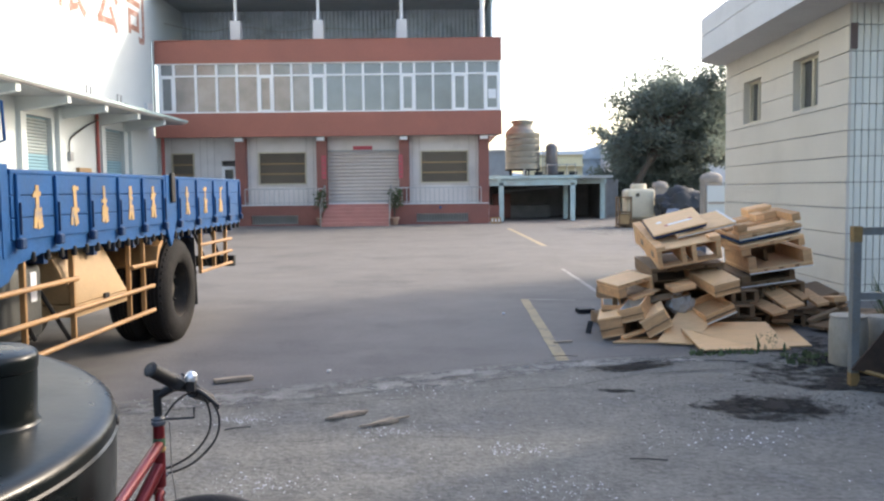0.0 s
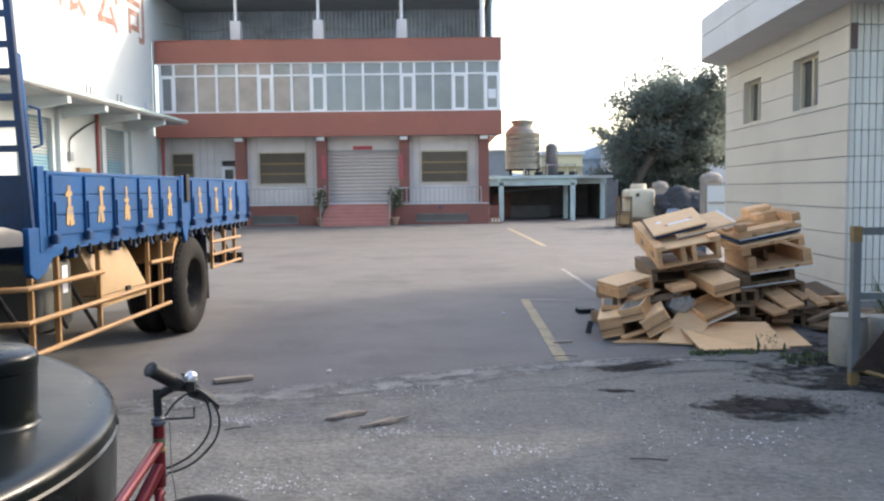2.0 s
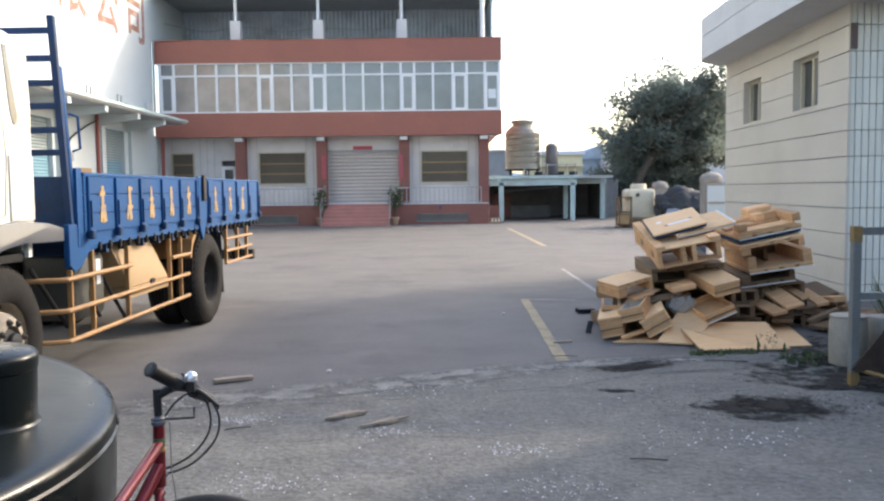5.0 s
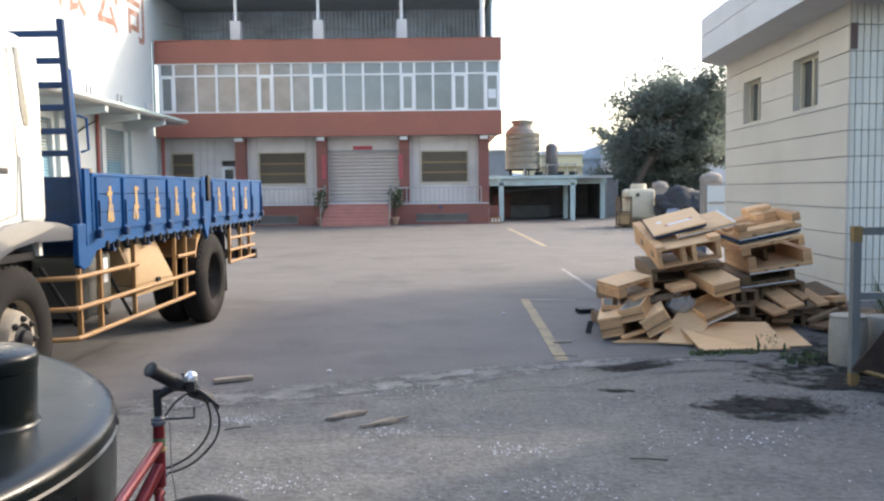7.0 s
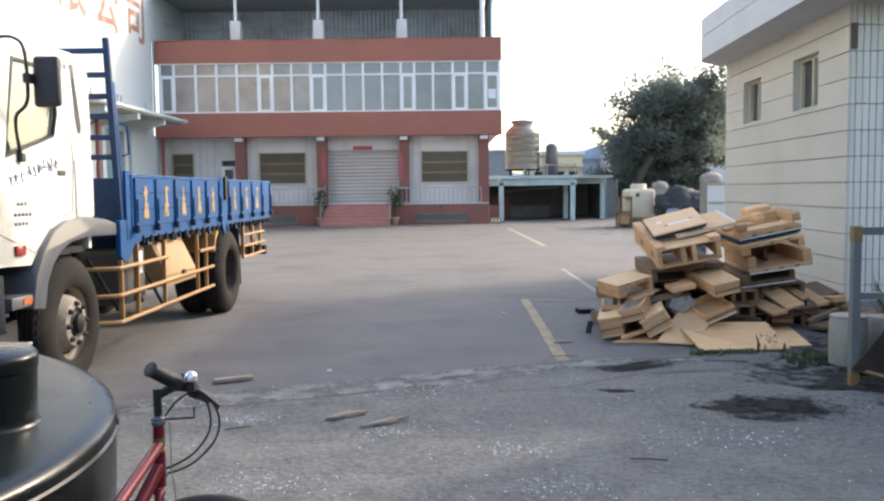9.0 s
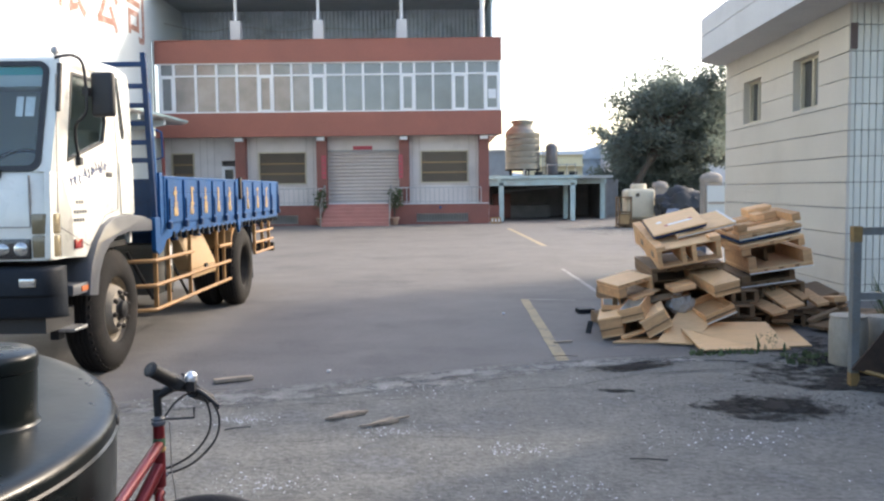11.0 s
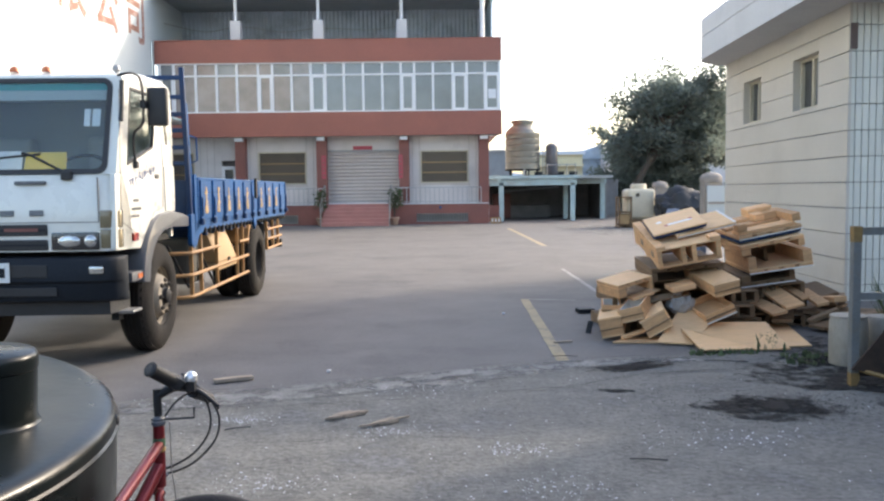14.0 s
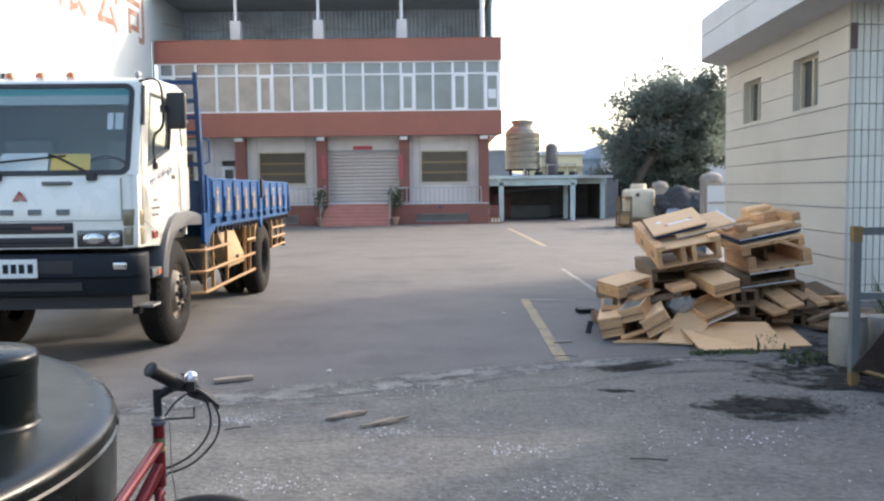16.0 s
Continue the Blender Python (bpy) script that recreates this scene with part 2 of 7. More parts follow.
FRAME_GREY = mat("worn_grey_frame_paint", (0.17, 0.175, 0.17), 0.6, 0.2, var=0.15, scale=5, stain=(0.2, 0.14, 0.08), stain_amount=0.5, stain_scale=8)
FRAME_YELLOW = mat("worn_yellow_frame_paint", (0.23, 0.14, 0.05), 0.6, var=0.2, scale=8, stain=(0.25, 0.15, 0.06), stain_amount=0.5, stain_scale=10)
RUST = mat("rusty_dark_sheet", (0.026, 0.017, 0.012), 0.9, var=0.3, scale=3, stain=(0.09, 0.05, 0.03), stain_amount=0.5, stain_scale=4)
TARP = mat("dark_tarp", (0.02, 0.022, 0.026), 0.5, var=0.25, scale=3)
BLUE_TARP = mat("blue_grey_sheet", (0.2, 0.23, 0.3), 0.55, var=0.2, scale=3)
YELLOW_HOUSE = mat("far_yellow_wall", (0.72, 0.63, 0.42), 0.85, var=0.08)
BLUE_HOUSE = mat("far_blue_grey_wall", (0.42, 0.5, 0.58), 0.85, var=0.1)
HILL = mat("far_hazy_hill", (0.34, 0.4, 0.46), 0.95, var=0.12, scale=0.02)
WIN_DARK = mat("dark_window_pane", (0.05, 0.055, 0.06), 0.12, var=0.1, bump=0)
GLASS_GREY = mat("reflecting_grey_pane", (0.2, 0.215, 0.22), 0.06, 0.0, var=0.2, scale=0.8, grain=0.02, bump=0, rand=0.12, coat=0.8)
CURTAIN_PANE = mat("curtained_pane", (0.28, 0.24, 0.215), 0.1, 0.0, var=0.3, scale=1.3, grain=0.03, bump=0, rand=0.08, coat=0.8)
GLASS = glass_mat("windscreen_glass", (0.78, 0.86, 0.86))
MIRROR = mat("mirror_glass", (0.7, 0.72, 0.74), 0.03, 1.0, var=0.0, grain=0.0, bump=0)
TYRE_BIKE = mat("bicycle_tyre", (0.025, 0.025, 0.026), 0.8, var=0.2, scale=20, bump=0.3)


# ---- mesh helpers ----
def part(name, bm, material, parent=None, label="", smooth=False):
    """Link a bmesh as one mesh object, under a thing or a part if one is given."""
    bmesh.ops.recalc_face_normals(bm, faces=bm.faces)
    me = bpy.data.meshes.new(name)
    bm.to_mesh(me)
    bm.free()
    me.materials.append(material)
    if smooth:
        for f in me.polygons:
            f.use_smooth = True
        me.set_sharp_from_angle(angle=radians(38))
    ob = new(name, me)
    if parent:
        ob.parent = parent
    return tagged(ob, label)


def thing(name, m, label, category, group="", kind=""):
    ob = new(name)
    ob.empty_display_size = 0.1
    ob.matrix_basis = m
    return tagged(ob, label, category, group, kind)


def bx(bm, x0, x1, y0, y1, z0, z1, m=None, bev=0.0):
    vs = [bm.verts.new(Vector(c) if m is None else m @ Vector(c)) for c in
          ((x0, y0, z0), (x1, y0, z0), (x1, y1, z0), (x0, y1, z0), (x0, y0, z1), (x1, y0, z1), (x1, y1, z1), (x0, y1, z1))]
    fs = [bm.faces.new([vs[i] for i in q]) for q in ((3, 2, 1, 0), (4, 5, 6, 7), (0, 1, 5, 4), (1, 2, 6, 5), (2, 3, 7, 6), (3, 0, 4, 7))]
    if bev:
        bmesh.ops.bevel(bm, geom=list({e for f in fs for e in f.edges}), offset=bev, segments=2, profile=0.7, affect="EDGES")
    return bm


def box(*a, **k):
    return bx(bmesh.new(), *a, **k)


def rings(bm, loops, close=True, caps=True):
    """Skin a list of point loops."""
    vs = [[bm.verts.new(p) for p in lp] for lp in loops]
    n = len(vs[0])
    for a, b in zip(vs, vs[1:]):
        for i in range(n if close else n - 1):
            bm.faces.new((a[i], a[(i + 1) % n], b[(i + 1) % n], b[i]))
    if caps and close:
        bm.faces.new(vs[0][::-1])
        bm.faces.new(vs[-1])
    return bm


def pipe(bm, pts, r, n=8):
    """A round bar along a line of points; r may be one radius or one for each point."""
    pts = [Vector(p) for p in pts]
    side = None
    loops = []
    for i, p in enumerate(pts):
        d = (pts[min(i + 1, len(pts) - 1)] - pts[max(i - 1, 0)]).normalized()
        if side is None:
            side = d.orthogonal().normalized()
        side = (side - d * side.dot(d)).normalized()
        up = d.cross(side)
        q = r[i] if isinstance(r, (list, tuple)) else r
        loops.append([p + (side * math.cos(6.2832 * k / n) + up * math.sin(6.2832 * k / n)) * q for k in range(n)])
    return rings(bm, loops)


def rod(p, q, r, n=8):
    return pipe(bmesh.new(), [p, q], r, n)


def curve_pts(pts, steps=6):
    """A smooth line through points."""
    pts = [Vector(p) for p in pts]
    out = []
    for i in range(len(pts) - 1):
        a, b, c, d = pts[max(i - 1, 0)], pts[i], pts[i + 1], pts[min(i + 2, len(pts) - 1)]
        for k in range(steps):
            t = k / steps
            out.append(0.5 * ((2 * b) + (c - a) * t + (2 * a - 5 * b + 4 * c - d) * t * t + (3 * b - a - 3 * c + d) * t ** 3))
    return out + [pts[-1]]


def lathe(bm, prof, n=32, m=None, caps=True):
    """Turn a profile of (radius, height) about z."""
    loops = []
    for r, z in prof:
        lp = [Vector((r * math.cos(6.28319 * k / n), r * math.sin(6.28319 * k / n), z)) for k in range(n)]
        loops.append([m @ p for p in lp] if m else lp)
    return rings(bm, loops, caps=caps)


def prism(bm, pts, off):
    """A flat outline pushed along a vector."""
    off = Vector(off)
    a = [Vector(p) for p in pts]
    return rings(bm, [a, [p + off for p in a]])


def rounded(bm, w=0.01, seg=2):
    bmesh.ops.recalc_face_normals(bm, faces=bm.faces)
    es = [e for e in bm.edges if len(e.link_faces) == 2 and e.calc_face_angle(0) > 0.5]
    bmesh.ops.bevel(bm, geom=es, offset=w, segments=seg, profile=0.6, affect="EDGES", clamp_overlap=True)
    return bm


def wall_with_holes(name, holes, u0, u1, z0, z1, place, thick, material):
    """A wall in its own plane (u along, z up), with true openings through it; place(u, depth, z) gives the world."""
    us = sorted({u0, u1, *[h[0] for h in holes], *[h[1] for h in holes]})
    zs = sorted({z0, z1, *[h[2] for h in holes], *[h[3] for h in holes]})
    solid = {(i, j) for i in range(len(us) - 1) for j in range(len(zs) - 1)
             if not any(h[0] <= us[i] and us[i + 1] <= h[1] and h[2] <= zs[j] and zs[j + 1] <= h[3] for h in holes)}
    bm = bmesh.new()
    memo = {}

    def v(i, j, d):
        if (i, j, d) not in memo:
            memo[i, j, d] = bm.verts.new(place(us[i], d * thick, zs[j]))
        return memo[i, j, d]
    for i, j in solid:
        for d in (0, 1):
            bm.faces.new([v(i, j, d), v(i + 1, j, d), v(i + 1, j + 1, d), v(i, j + 1, d)])
        for (di, dj), (a, b) in (((0, -1), ((i, j), (i + 1, j))), ((0, 1), ((i, j + 1), (i + 1, j + 1))), ((-1, 0), ((i, j), (i, j + 1))), ((1, 0), ((i + 1, j), (i + 1, j + 1)))):
            if (i + di, j + dj) not in solid:
                bm.faces.new([v(*a, 0), v(*b, 0), v(*b, 1), v(*a, 1)])
    return part(name, bm, material)


# ---- ground ----
def sheet(name, pts, z, material, label, kind="structure", category=""):
    bm = bmesh.new()
    bm.faces.new([bm.verts.new((x, y, z)) for x, y in pts])
    return tagged(part(name, bm, material), label, category or name.replace("_", " "), kind=kind)


def ragged(pts, amp, step=0.25, seed=1):
    """A closed outline with an uneven edge."""
    out = []
    for (x0, y0), (x1, y1) in zip(pts, pts[1:] + pts[:1]):
        n = max(1, int(math.hypot(x1 - x0, y1 - y0) / step))
        for i in range(n):
            x, y = x0 + (x1 - x0) * i / n, y0 + (y1 - y0) * i / n
            q = noise.noise_vector(Vector((x * 1.7, y * 1.7, seed * 7.3))) + 0.5 * noise.noise_vector(Vector((x * 6, y * 6, seed * 3.1)))
            out.append((x + q.x * amp, y + q.y * amp))
    return out


sheet("ground", [(-900, -300), (900, -300), (900, 1500), (-900, 1500)], 0.0, ASPHALT, "worn grey asphalt yard with faint stains")
sheet("pavement", ragged([(-14, -3.4), (4.9, -3.4), (5.2, 7.2), (3.3, 7.4), (2.03, 7.34), (1.03, 7.2), (0.35, 7.0), (-0.39, 6.65), (-0.98, 6.45), (-1.61, 6.2), (-2.29, 5.9), (-5, 5.6), (-14, 5.4)], 0.06), 0.006,
      APRON, "rough worn concrete apron with dark stains and grit")
sheet("pavement_edge", ragged([(-4.5, 5.0), (-2.17, 5.59), (-1.5, 5.76), (-0.91, 5.95), (-0.36, 6.14), (0.32, 6.42), (0.98, 6.86), (2.2, 7.1), (2.2, 7.3), (1.03, 7.17), (0.35, 6.97), (-0.39, 6.62), (-0.98, 6.42), (-1.61, 6.17), (-2.29, 5.87), (-4.5, 5.3)], 0.08, 0.12, 4),
      0.011, DUST, "pale dusty broken edge of the concrete apron")
sheet("oil_stain", ragged([(1.61, 5.73), (1.71, 5.39), (2.01, 5.2), (2.45, 5.26), (2.66, 5.56), (2.51, 5.93), (2.03, 5.92)], 0.07, 0.08, 8), 0.012, OIL, "dark oily grit stain on the concrete")
sheet("oil_stain", ragged([(1.9, 5.62), (2.05, 5.32), (2.45, 5.36), (2.5, 5.7), (2.2, 5.85)], 0.05, 0.08, 9), 0.0135, OIL, "dark oily grit stain on the concrete")
sheet("oil_stain", ragged([(2.55, 6.0), (2.75, 6.03), (2.82, 6.16), (2.58, 6.13)], 0.02, 0.06, 10), 0.0145, OIL, "small black oil spot on the concrete")
sheet("oil_stain", ragged([(2.75, 6.5), (4.5, 5.7), (5.0, 8.2), (3.4, 8.2), (2.9, 7.3)], 0.12, 0.1, 15), 0.0115, OIL, "dark grime on the ground by the drums")
sheet("oil_stain", ragged([(2.2, 6.35), (3.1, 5.9), (4.6, 4.9), (5.1, 7.4), (3.4, 7.3), (2.5, 7.1)], 0.12, 0.1, 16), 0.0128, OIL, "dark damp grime before the steel rack")
sheet("oil_stain", ragged([(1.03, 6.8), (1.22, 6.62), (1.56, 6.74), (2.05, 7.02), (1.88, 7.17), (1.45, 6.93)], 0.04, 0.08, 12), 0.017, OIL, "dark gritty stain along the apron edge")


def line(x0, y0, x1, y1, w, material, label):
    d = Vector((x1 - x0, y1 - y0, 0)).normalized()
    s = Vector((-d.y, d.x, 0)) * (w / 2)
    sheet("painted_line", ragged([(x0 - s.x, y0 - s.y), (x1 - s.x, y1 - s.y), (x1 + s.x, y1 + s.y), (x0 + s.x, y0 + s.y)], 0.008, 0.1, 3), 0.005, material, label)


line(1.09, 11.3, 1.02, 7.15, 0.11, YELLOW_LINE, "worn yellow parking line on the asphalt")
line(2.5, 31.8, 2.64, 21.8, 0.16, YELLOW_LINE, "worn yellow parking line on the asphalt")
line(2.2, 15.5, 2.19, 12.0, 0.07, WHITE_LINE, "faded white parking line on the asphalt")
line(1.14, 11.28, 1.75, 11.12, 0.06, WHITE_LINE, "faded white parking line on the asphalt")
sheet("concrete_patch", ragged([(4.7, 26.5), (8.5, 26.0), (9.0, 29.8), (5.2, 30.2)], 0.2, 0.5, 5), 0.006, DUST, "pale concrete slab set in the yard")
sheet("concrete_patch", ragged([(4.2, 30.8), (6.4, 30.6), (6.6, 34), (4.6, 34.4)], 0.2, 0.5, 6), 0.006, DUST, "pale concrete slab set in the yard")


def crack(pts, w, seed):
    """A thin ragged crack drawn on the ground by a line of points."""
    rng = random.Random(seed)
    line_pts = [(p.x + rng.gauss(0, 0.012), p.y + rng.gauss(0, 0.012)) for p in curve_pts([(x, y, 0) for x, y in pts], 9)]
    bm = bmesh.new()
    up, dn = [], []
    for i, (x, y) in enumerate(line_pts):
        h = w * (0.3 + rng.random()) * (1 if 0 < i < len(line_pts) - 1 else 0.1)
        up.append((x, y + h, 0.0165))
        dn.append((x, y - h, 0.0165))
    rings(bm, [up, dn], close=False)
    tagged(part("ground_crack", bm, CRACK), "thin dark crack in the ground", "crack", kind="structure")


crack([(-2.2, 5.95), (-1.6, 6.22), (-0.95, 6.47), (-0.35, 6.68), (0.4, 7.02), (1.05, 7.22), (2.0, 7.36)], 0.006, 1)
crack([(-0.3, 6.42), (0.0, 6.5), (0.3, 6.68)], 0.009, 2)
crack([(-2.3, 5.72), (-1.5, 5.7), (-0.8, 5.78), (-0.2, 5.9)], 0.005, 3)
crack([(0.3, 6.05), (0.9, 6.2), (1.6, 6.6), (2.5, 6.75)], 0.008, 4)
crack([(-0.9, 4.9), (-0.2, 4.95), (0.5, 4.85)], 0.004, 5)
for k, (x, y, rx, ry) in enumerate(((1.25, 6.08, 0.16, 0.05), (3.5, 5.6, 0.6, 0.25))):
    sheet("oil_stain", ragged([(x + rx * math.cos(a * 0.7854), y + ry * math.sin(a * 0.7854)) for a in range(8)], 0.08, 0.08, 20 + k), 0.0125, OIL, "dark oil spot on the ground")


# ---- main building ----
FY = 36.83


def fx(px):
    return -11.97 + (px - 283) * 0.02405


def main_building():
    b = thing("factory_building", pose(0, 0, 0), "three-storey factory front with red-brown bands and a white window strip", "building")
    wy = FY + 0.75
    holes = [(-7.95, -5.95, 1.83, 3.14), (-0.85, 1.15, 1.83, 3.14), (-4.98, -1.86, 0.97, 3.17), (-11.75, -10.85, 1.9, 3.2), (-9.62, -9.0, 0.9, 2.85)]
    w = wall_with_holes("wall", holes, -12.24, 2.1, 0.88, 3.9, lambda u, d, z: (u, wy + d, z), 0.22, PALE_WALL)
    w.parent = b
    for i in range(46):
        x = -12.1 + i * 0.31
        if not any(h[0] - 0.03 < x < h[1] + 0.03 for h in holes):
            part("tile_joint", box(x - 0.006, x + 0.006, wy - 0.003, wy, 0.9, 3.84), JOINT, w)
    part("back_room", box(-12.2, 2.0, wy + 2.2, wy + 2.3, 0.88, 3.9), DARK_IN, b)
    part("side_wall", box(1.9, 2.1, FY + 0.75, 46, 0, 3.9), PALE_WALL, b)
    # plinth
    p = wall_with_holes("plinth", [(-1.08, 1.15, 0.1, 0.46), (-8.22, -6.2, 0.06, 0.44)], -12.24, 2.05, 0.0, 0.86, lambda u, d, z: (u, FY + d, z), 0.25, RED_TILE)
    p.parent = b
    part("plinth_back", box(-12.2, 2.0, FY + 0.5, FY + 0.55, 0, 0.8), DARK_IN, b)
    part("platform", box(-12.24, 2.05, FY - 0.02, FY + 0.9, 0.862, 0.9), FASCIA, b)
    for x0, x1, z0, z1 in ((-1.08, 1.15, 0.1, 0.46), (-8.22, -6.2, 0.06, 0.44)):
        g = part("vent_grille", box(x0, x1, FY + 0.1, FY + 0.14, z0, z0 + 0.03), STEEL, b, "grey barred plinth vent")
        for i in range(19):
            x = x0 + (x1 - x0) * (i + 0.5) / 19
            part("bar", box(x - 0.018, x + 0.018, FY + 0.06, FY + 0.1, z0, z1), STEEL, g)
        part("frame", box(x0, x1, FY + 0.04, FY + 0.09, z1 - 0.03, z1 + 0.01), STEEL, g)
    # columns
    for x in (-8.7, -5.18, -1.6, 1.86):
        part("column", box(x - 0.22, x + 0.22, FY + 0.28, FY + 0.75, 0.9, 3.8, bev=0.012), RED_TILE, b)
        l = part("soffit_light", box(x - 0.17, x + 0.17, FY + 0.02, FY + 0.3, 3.64, 3.8, bev=0.02), WHITE_FRAME, b, "white box light under the overhang")
    # upper floors
    part("lower_band", box(-12.2, 2.62, FY - 0.1, FY + 0.2, 3.82, 4.84), RED_CLAD, b)
    part("soffit", box(-12.24, 2.55, FY + 0.2, FY + 1.2, 3.84, 3.95), GREY_ROOF, b)
    part("upper_band", box(-12.2, 2.62, FY - 0.1, FY + 0.2, 6.95, 7.88), RED_CLAD, b)
    part("band_cap", box(-12.2, 2.64, FY - 0.13, FY + 0.25, 7.88, 7.92), RED_CLAD, b)
    for z in (4.84, 6.9):
        part("sill", box(-12.1, 2.6, FY - 0.06, FY + 0.12, z, z + 0.06), WHITE_FRAME, b)
    part("floor_slab", box(-12.24, 2.5, FY + 0.2, 46, 7.7, 7.86), GREY_ROOF, b)
    part("upper_side", box(2.4, 2.55, FY + 0.2, 46, 3.9, 7.7), RED_CLAD, b)
    part("office_back", box(-12.2, 2.4, FY + 2.5, FY + 2.6, 3.95, 7.7), CABIN, b)
    # window strip
    px = (283, 308, 347, 384, 420, 458, 483, 517, 551, 577, 610, 644, 678, 711, 735, 768, 803, 828, 860, 886)
    narrow = {0, 5, 8, 13, 16, 18}
    for x in px:
        part("mullion", box(fx(x) - 0.05, fx(x) + 0.05, FY - 0.05, FY + 0.1, 4.9, 6.9), WHITE_FRAME, b)
    for i in range(len(px) - 1):
        x0, x1 = fx(px[i]) + 0.05, fx(px[i + 1]) - 0.05
        wdw = part("window", box(x0, x1, FY - 0.03, FY + 0.08, 6.38, 6.45), WHITE_FRAME, b)
        m = CURTAIN_PANE if 1 <= i < 8 else GLASS_GREY
        part("pane", box(x0, x1, FY + 0.03, FY + 0.045, 6.45, 6.9), m if i % 3 else GLASS_GREY, wdw)
        part("pane", box(x0, x1, FY + 0.03, FY + 0.045, 4.9, 6.38), m, wdw)
        if i in narrow:
            f = bmesh.new()
            for a in ((x0, x0 + 0.06, 4.9, 6.38), (x1 - 0.06, x1, 4.9, 6.38), (x0 + 0.06, x1 - 0.06, 4.9, 4.97), (x0 + 0.06, x1 - 0.06, 6.31, 6.38)):
                bx(f, a[0], a[1], FY - 0.045, FY + 0.02, a[2], a[3])
            part("casement_frame", f, WHITE_FRAME, wdw)
    part("paper_notice", box(fx(866), fx(880), FY + 0.0, FY + 0.02, 5.35, 5.75), PAPER, b)
    # open top floor
    for x in (-8.75, -5.2, -1.62):
        part("stub_column", box(x - 0.22, x + 0.22, FY + 0.25, FY + 0.65, 7.86, 8.78), FASCIA, b)
        part("post", rod((x - 0.02, FY + 0.45, 8.78), (x - 0.02, FY + 0.45, 10.1), 0.07), WHITE_FRAME, b)
    part("post", rod((1.83, FY + 0.35, 7.86), (1.83, FY + 0.35, 10.1), 0.1), WHITE_FRAME, b)
    part("roof", box(-12.24, 2.45, FY - 0.1, 46, 10.0, 10.2), GREY_ROOF, b)
    r = bmesh.new()
    zig = []
    for i in range(74):
        x = -12.3 + i * 0.199
        zig += [(x, 41.2), (x + 0.05, 41.14), (x + 0.1, 41.14), (x + 0.15, 41.2)]
    rings(r, [[(x, y, z) for x, y in zig] for z in (7.86, 10.0)], close=False)
    part("back_sheeting", r, mat("slate_corrugated_sheet", (0.44, 0.51, 0.58), 0.6, 0.2, var=0.2, scale=0.6, stain=(0.08, 0.09, 0.11), stain_amount=0.5), b)
    part("side_sheeting", box(2.25, 2.32, FY + 1.2, 46, 7.86, 10.0), mat("pale_blue_sheet", (0.4, 0.5, 0.56), 0.6), b)
    part("shelf_clutter", box(-11.5, -2.2, 40.4, 41, 7.86, 8.35), DARK_IN, b)
    for k, (x, y, z) in enumerate(((-9.9, 40, 8.5), (-7.2, 40, 8.25), (-3.2, 40.1, 8.3), (-0.2, 40, 8.2))):
        part("stored_box", box(x, x + 0.5, y, y + 0.4, 7.86, z, bev=0.02), GREY_ROOF, b)
    part("cable", pipe(bmesh.new(), curve_pts([(-12.1, 38, 8.9), (-10.3, 38, 8.5), (-8.7, 38, 8.7), (-6.9, 38, 8.45), (-5.2, 38, 8.6), (-3, 38, 8.5), (-1.6, 38, 8.7)]), 0.015, 5), STEEL, b)
    # grilled windows
    for x0, x1 in ((-7.95, -5.95), (-0.85, 1.15), (-11.75, -10.85)):
        z0, z1 = 1.83, 3.14
        g = part("window", box(x0, x1, wy + 0.12, wy + 0.14, z0, z1), WIN_DARK, b, "dark window behind a brown bar grille")
        f = bmesh.new()
        for a in ((x0 - 0.05, x1 + 0.05, z0 - 0.05, z0), (x0 - 0.05, x1 + 0.05, z1, z1 + 0.05), (x0 - 0.05, x0, z0, z1), (x1, x1 + 0.05, z0, z1)):
            bx(f, a[0], a[1], wy - 0.09, wy + 0.02, a[2], a[3])
        part("frame", f, CREAM_FRAME, g)
        n = int((x1 - x0) / 0.085)
        for i in range(n):
            x = x0 + (x1 - x0) * (i + 0.5) / n
            part("grille_bar", box(x - 0.022, x + 0.022, wy - 0.05, wy - 0.02, z0, z1), BROWN_BAR, g)
        for z in (2.24, 2.68):
            part("cross_bar", box(x0, x1, wy - 0.08, wy - 0.05, z - 0.02, z + 0.02), TAN_SHEET, g)
    # white door at the side bay
    d = part("door", box(-9.58, -9.05, wy + 0.06, wy + 0.11, 0.9, 2.6), WIN_DARK, b, "white-framed glass door")
    f = bmesh.new()
    for a in ((-9.62, -9.5, 0.9, 2.6), (-9.12, -9.0, 0.9, 2.6), (-9.5, -9.12, 2.46, 2.6), (-9.5, -9.12, 1.7, 1.8)):
        bx(f, a[0], a[1], wy + 0.0, wy + 0.06, a[2], a[3])
    part("frame", f, WHITE_FRAME, d)
    # roller shutter
    s = part("roller_shutter", box(-4.98, -1.86, wy + 0.1, wy + 0.14, 0.97, 3.17), SHUTTER, b, "closed pinkish-grey roller shutter")
    for i in range(14):
        z = 0.99 + i * 0.155
        sl = bmesh.new()
        prism(sl, [(-4.98, wy + 0.1, z + 0.012), (-4.98, wy + 0.03, z + 0.03), (-4.98, wy + 0.02, z + 0.06), (-4.98, wy + 0.03, z + 0.1), (-4.98, wy + 0.1, z + 0.135)], (3.12, 0, 0))
        part("slat", sl, SHUTTER, s)
    part("bottom_rail", box(-4.98, -1.86, wy + 0.04, wy + 0.1, 0.9, 1.0), STEEL, s)
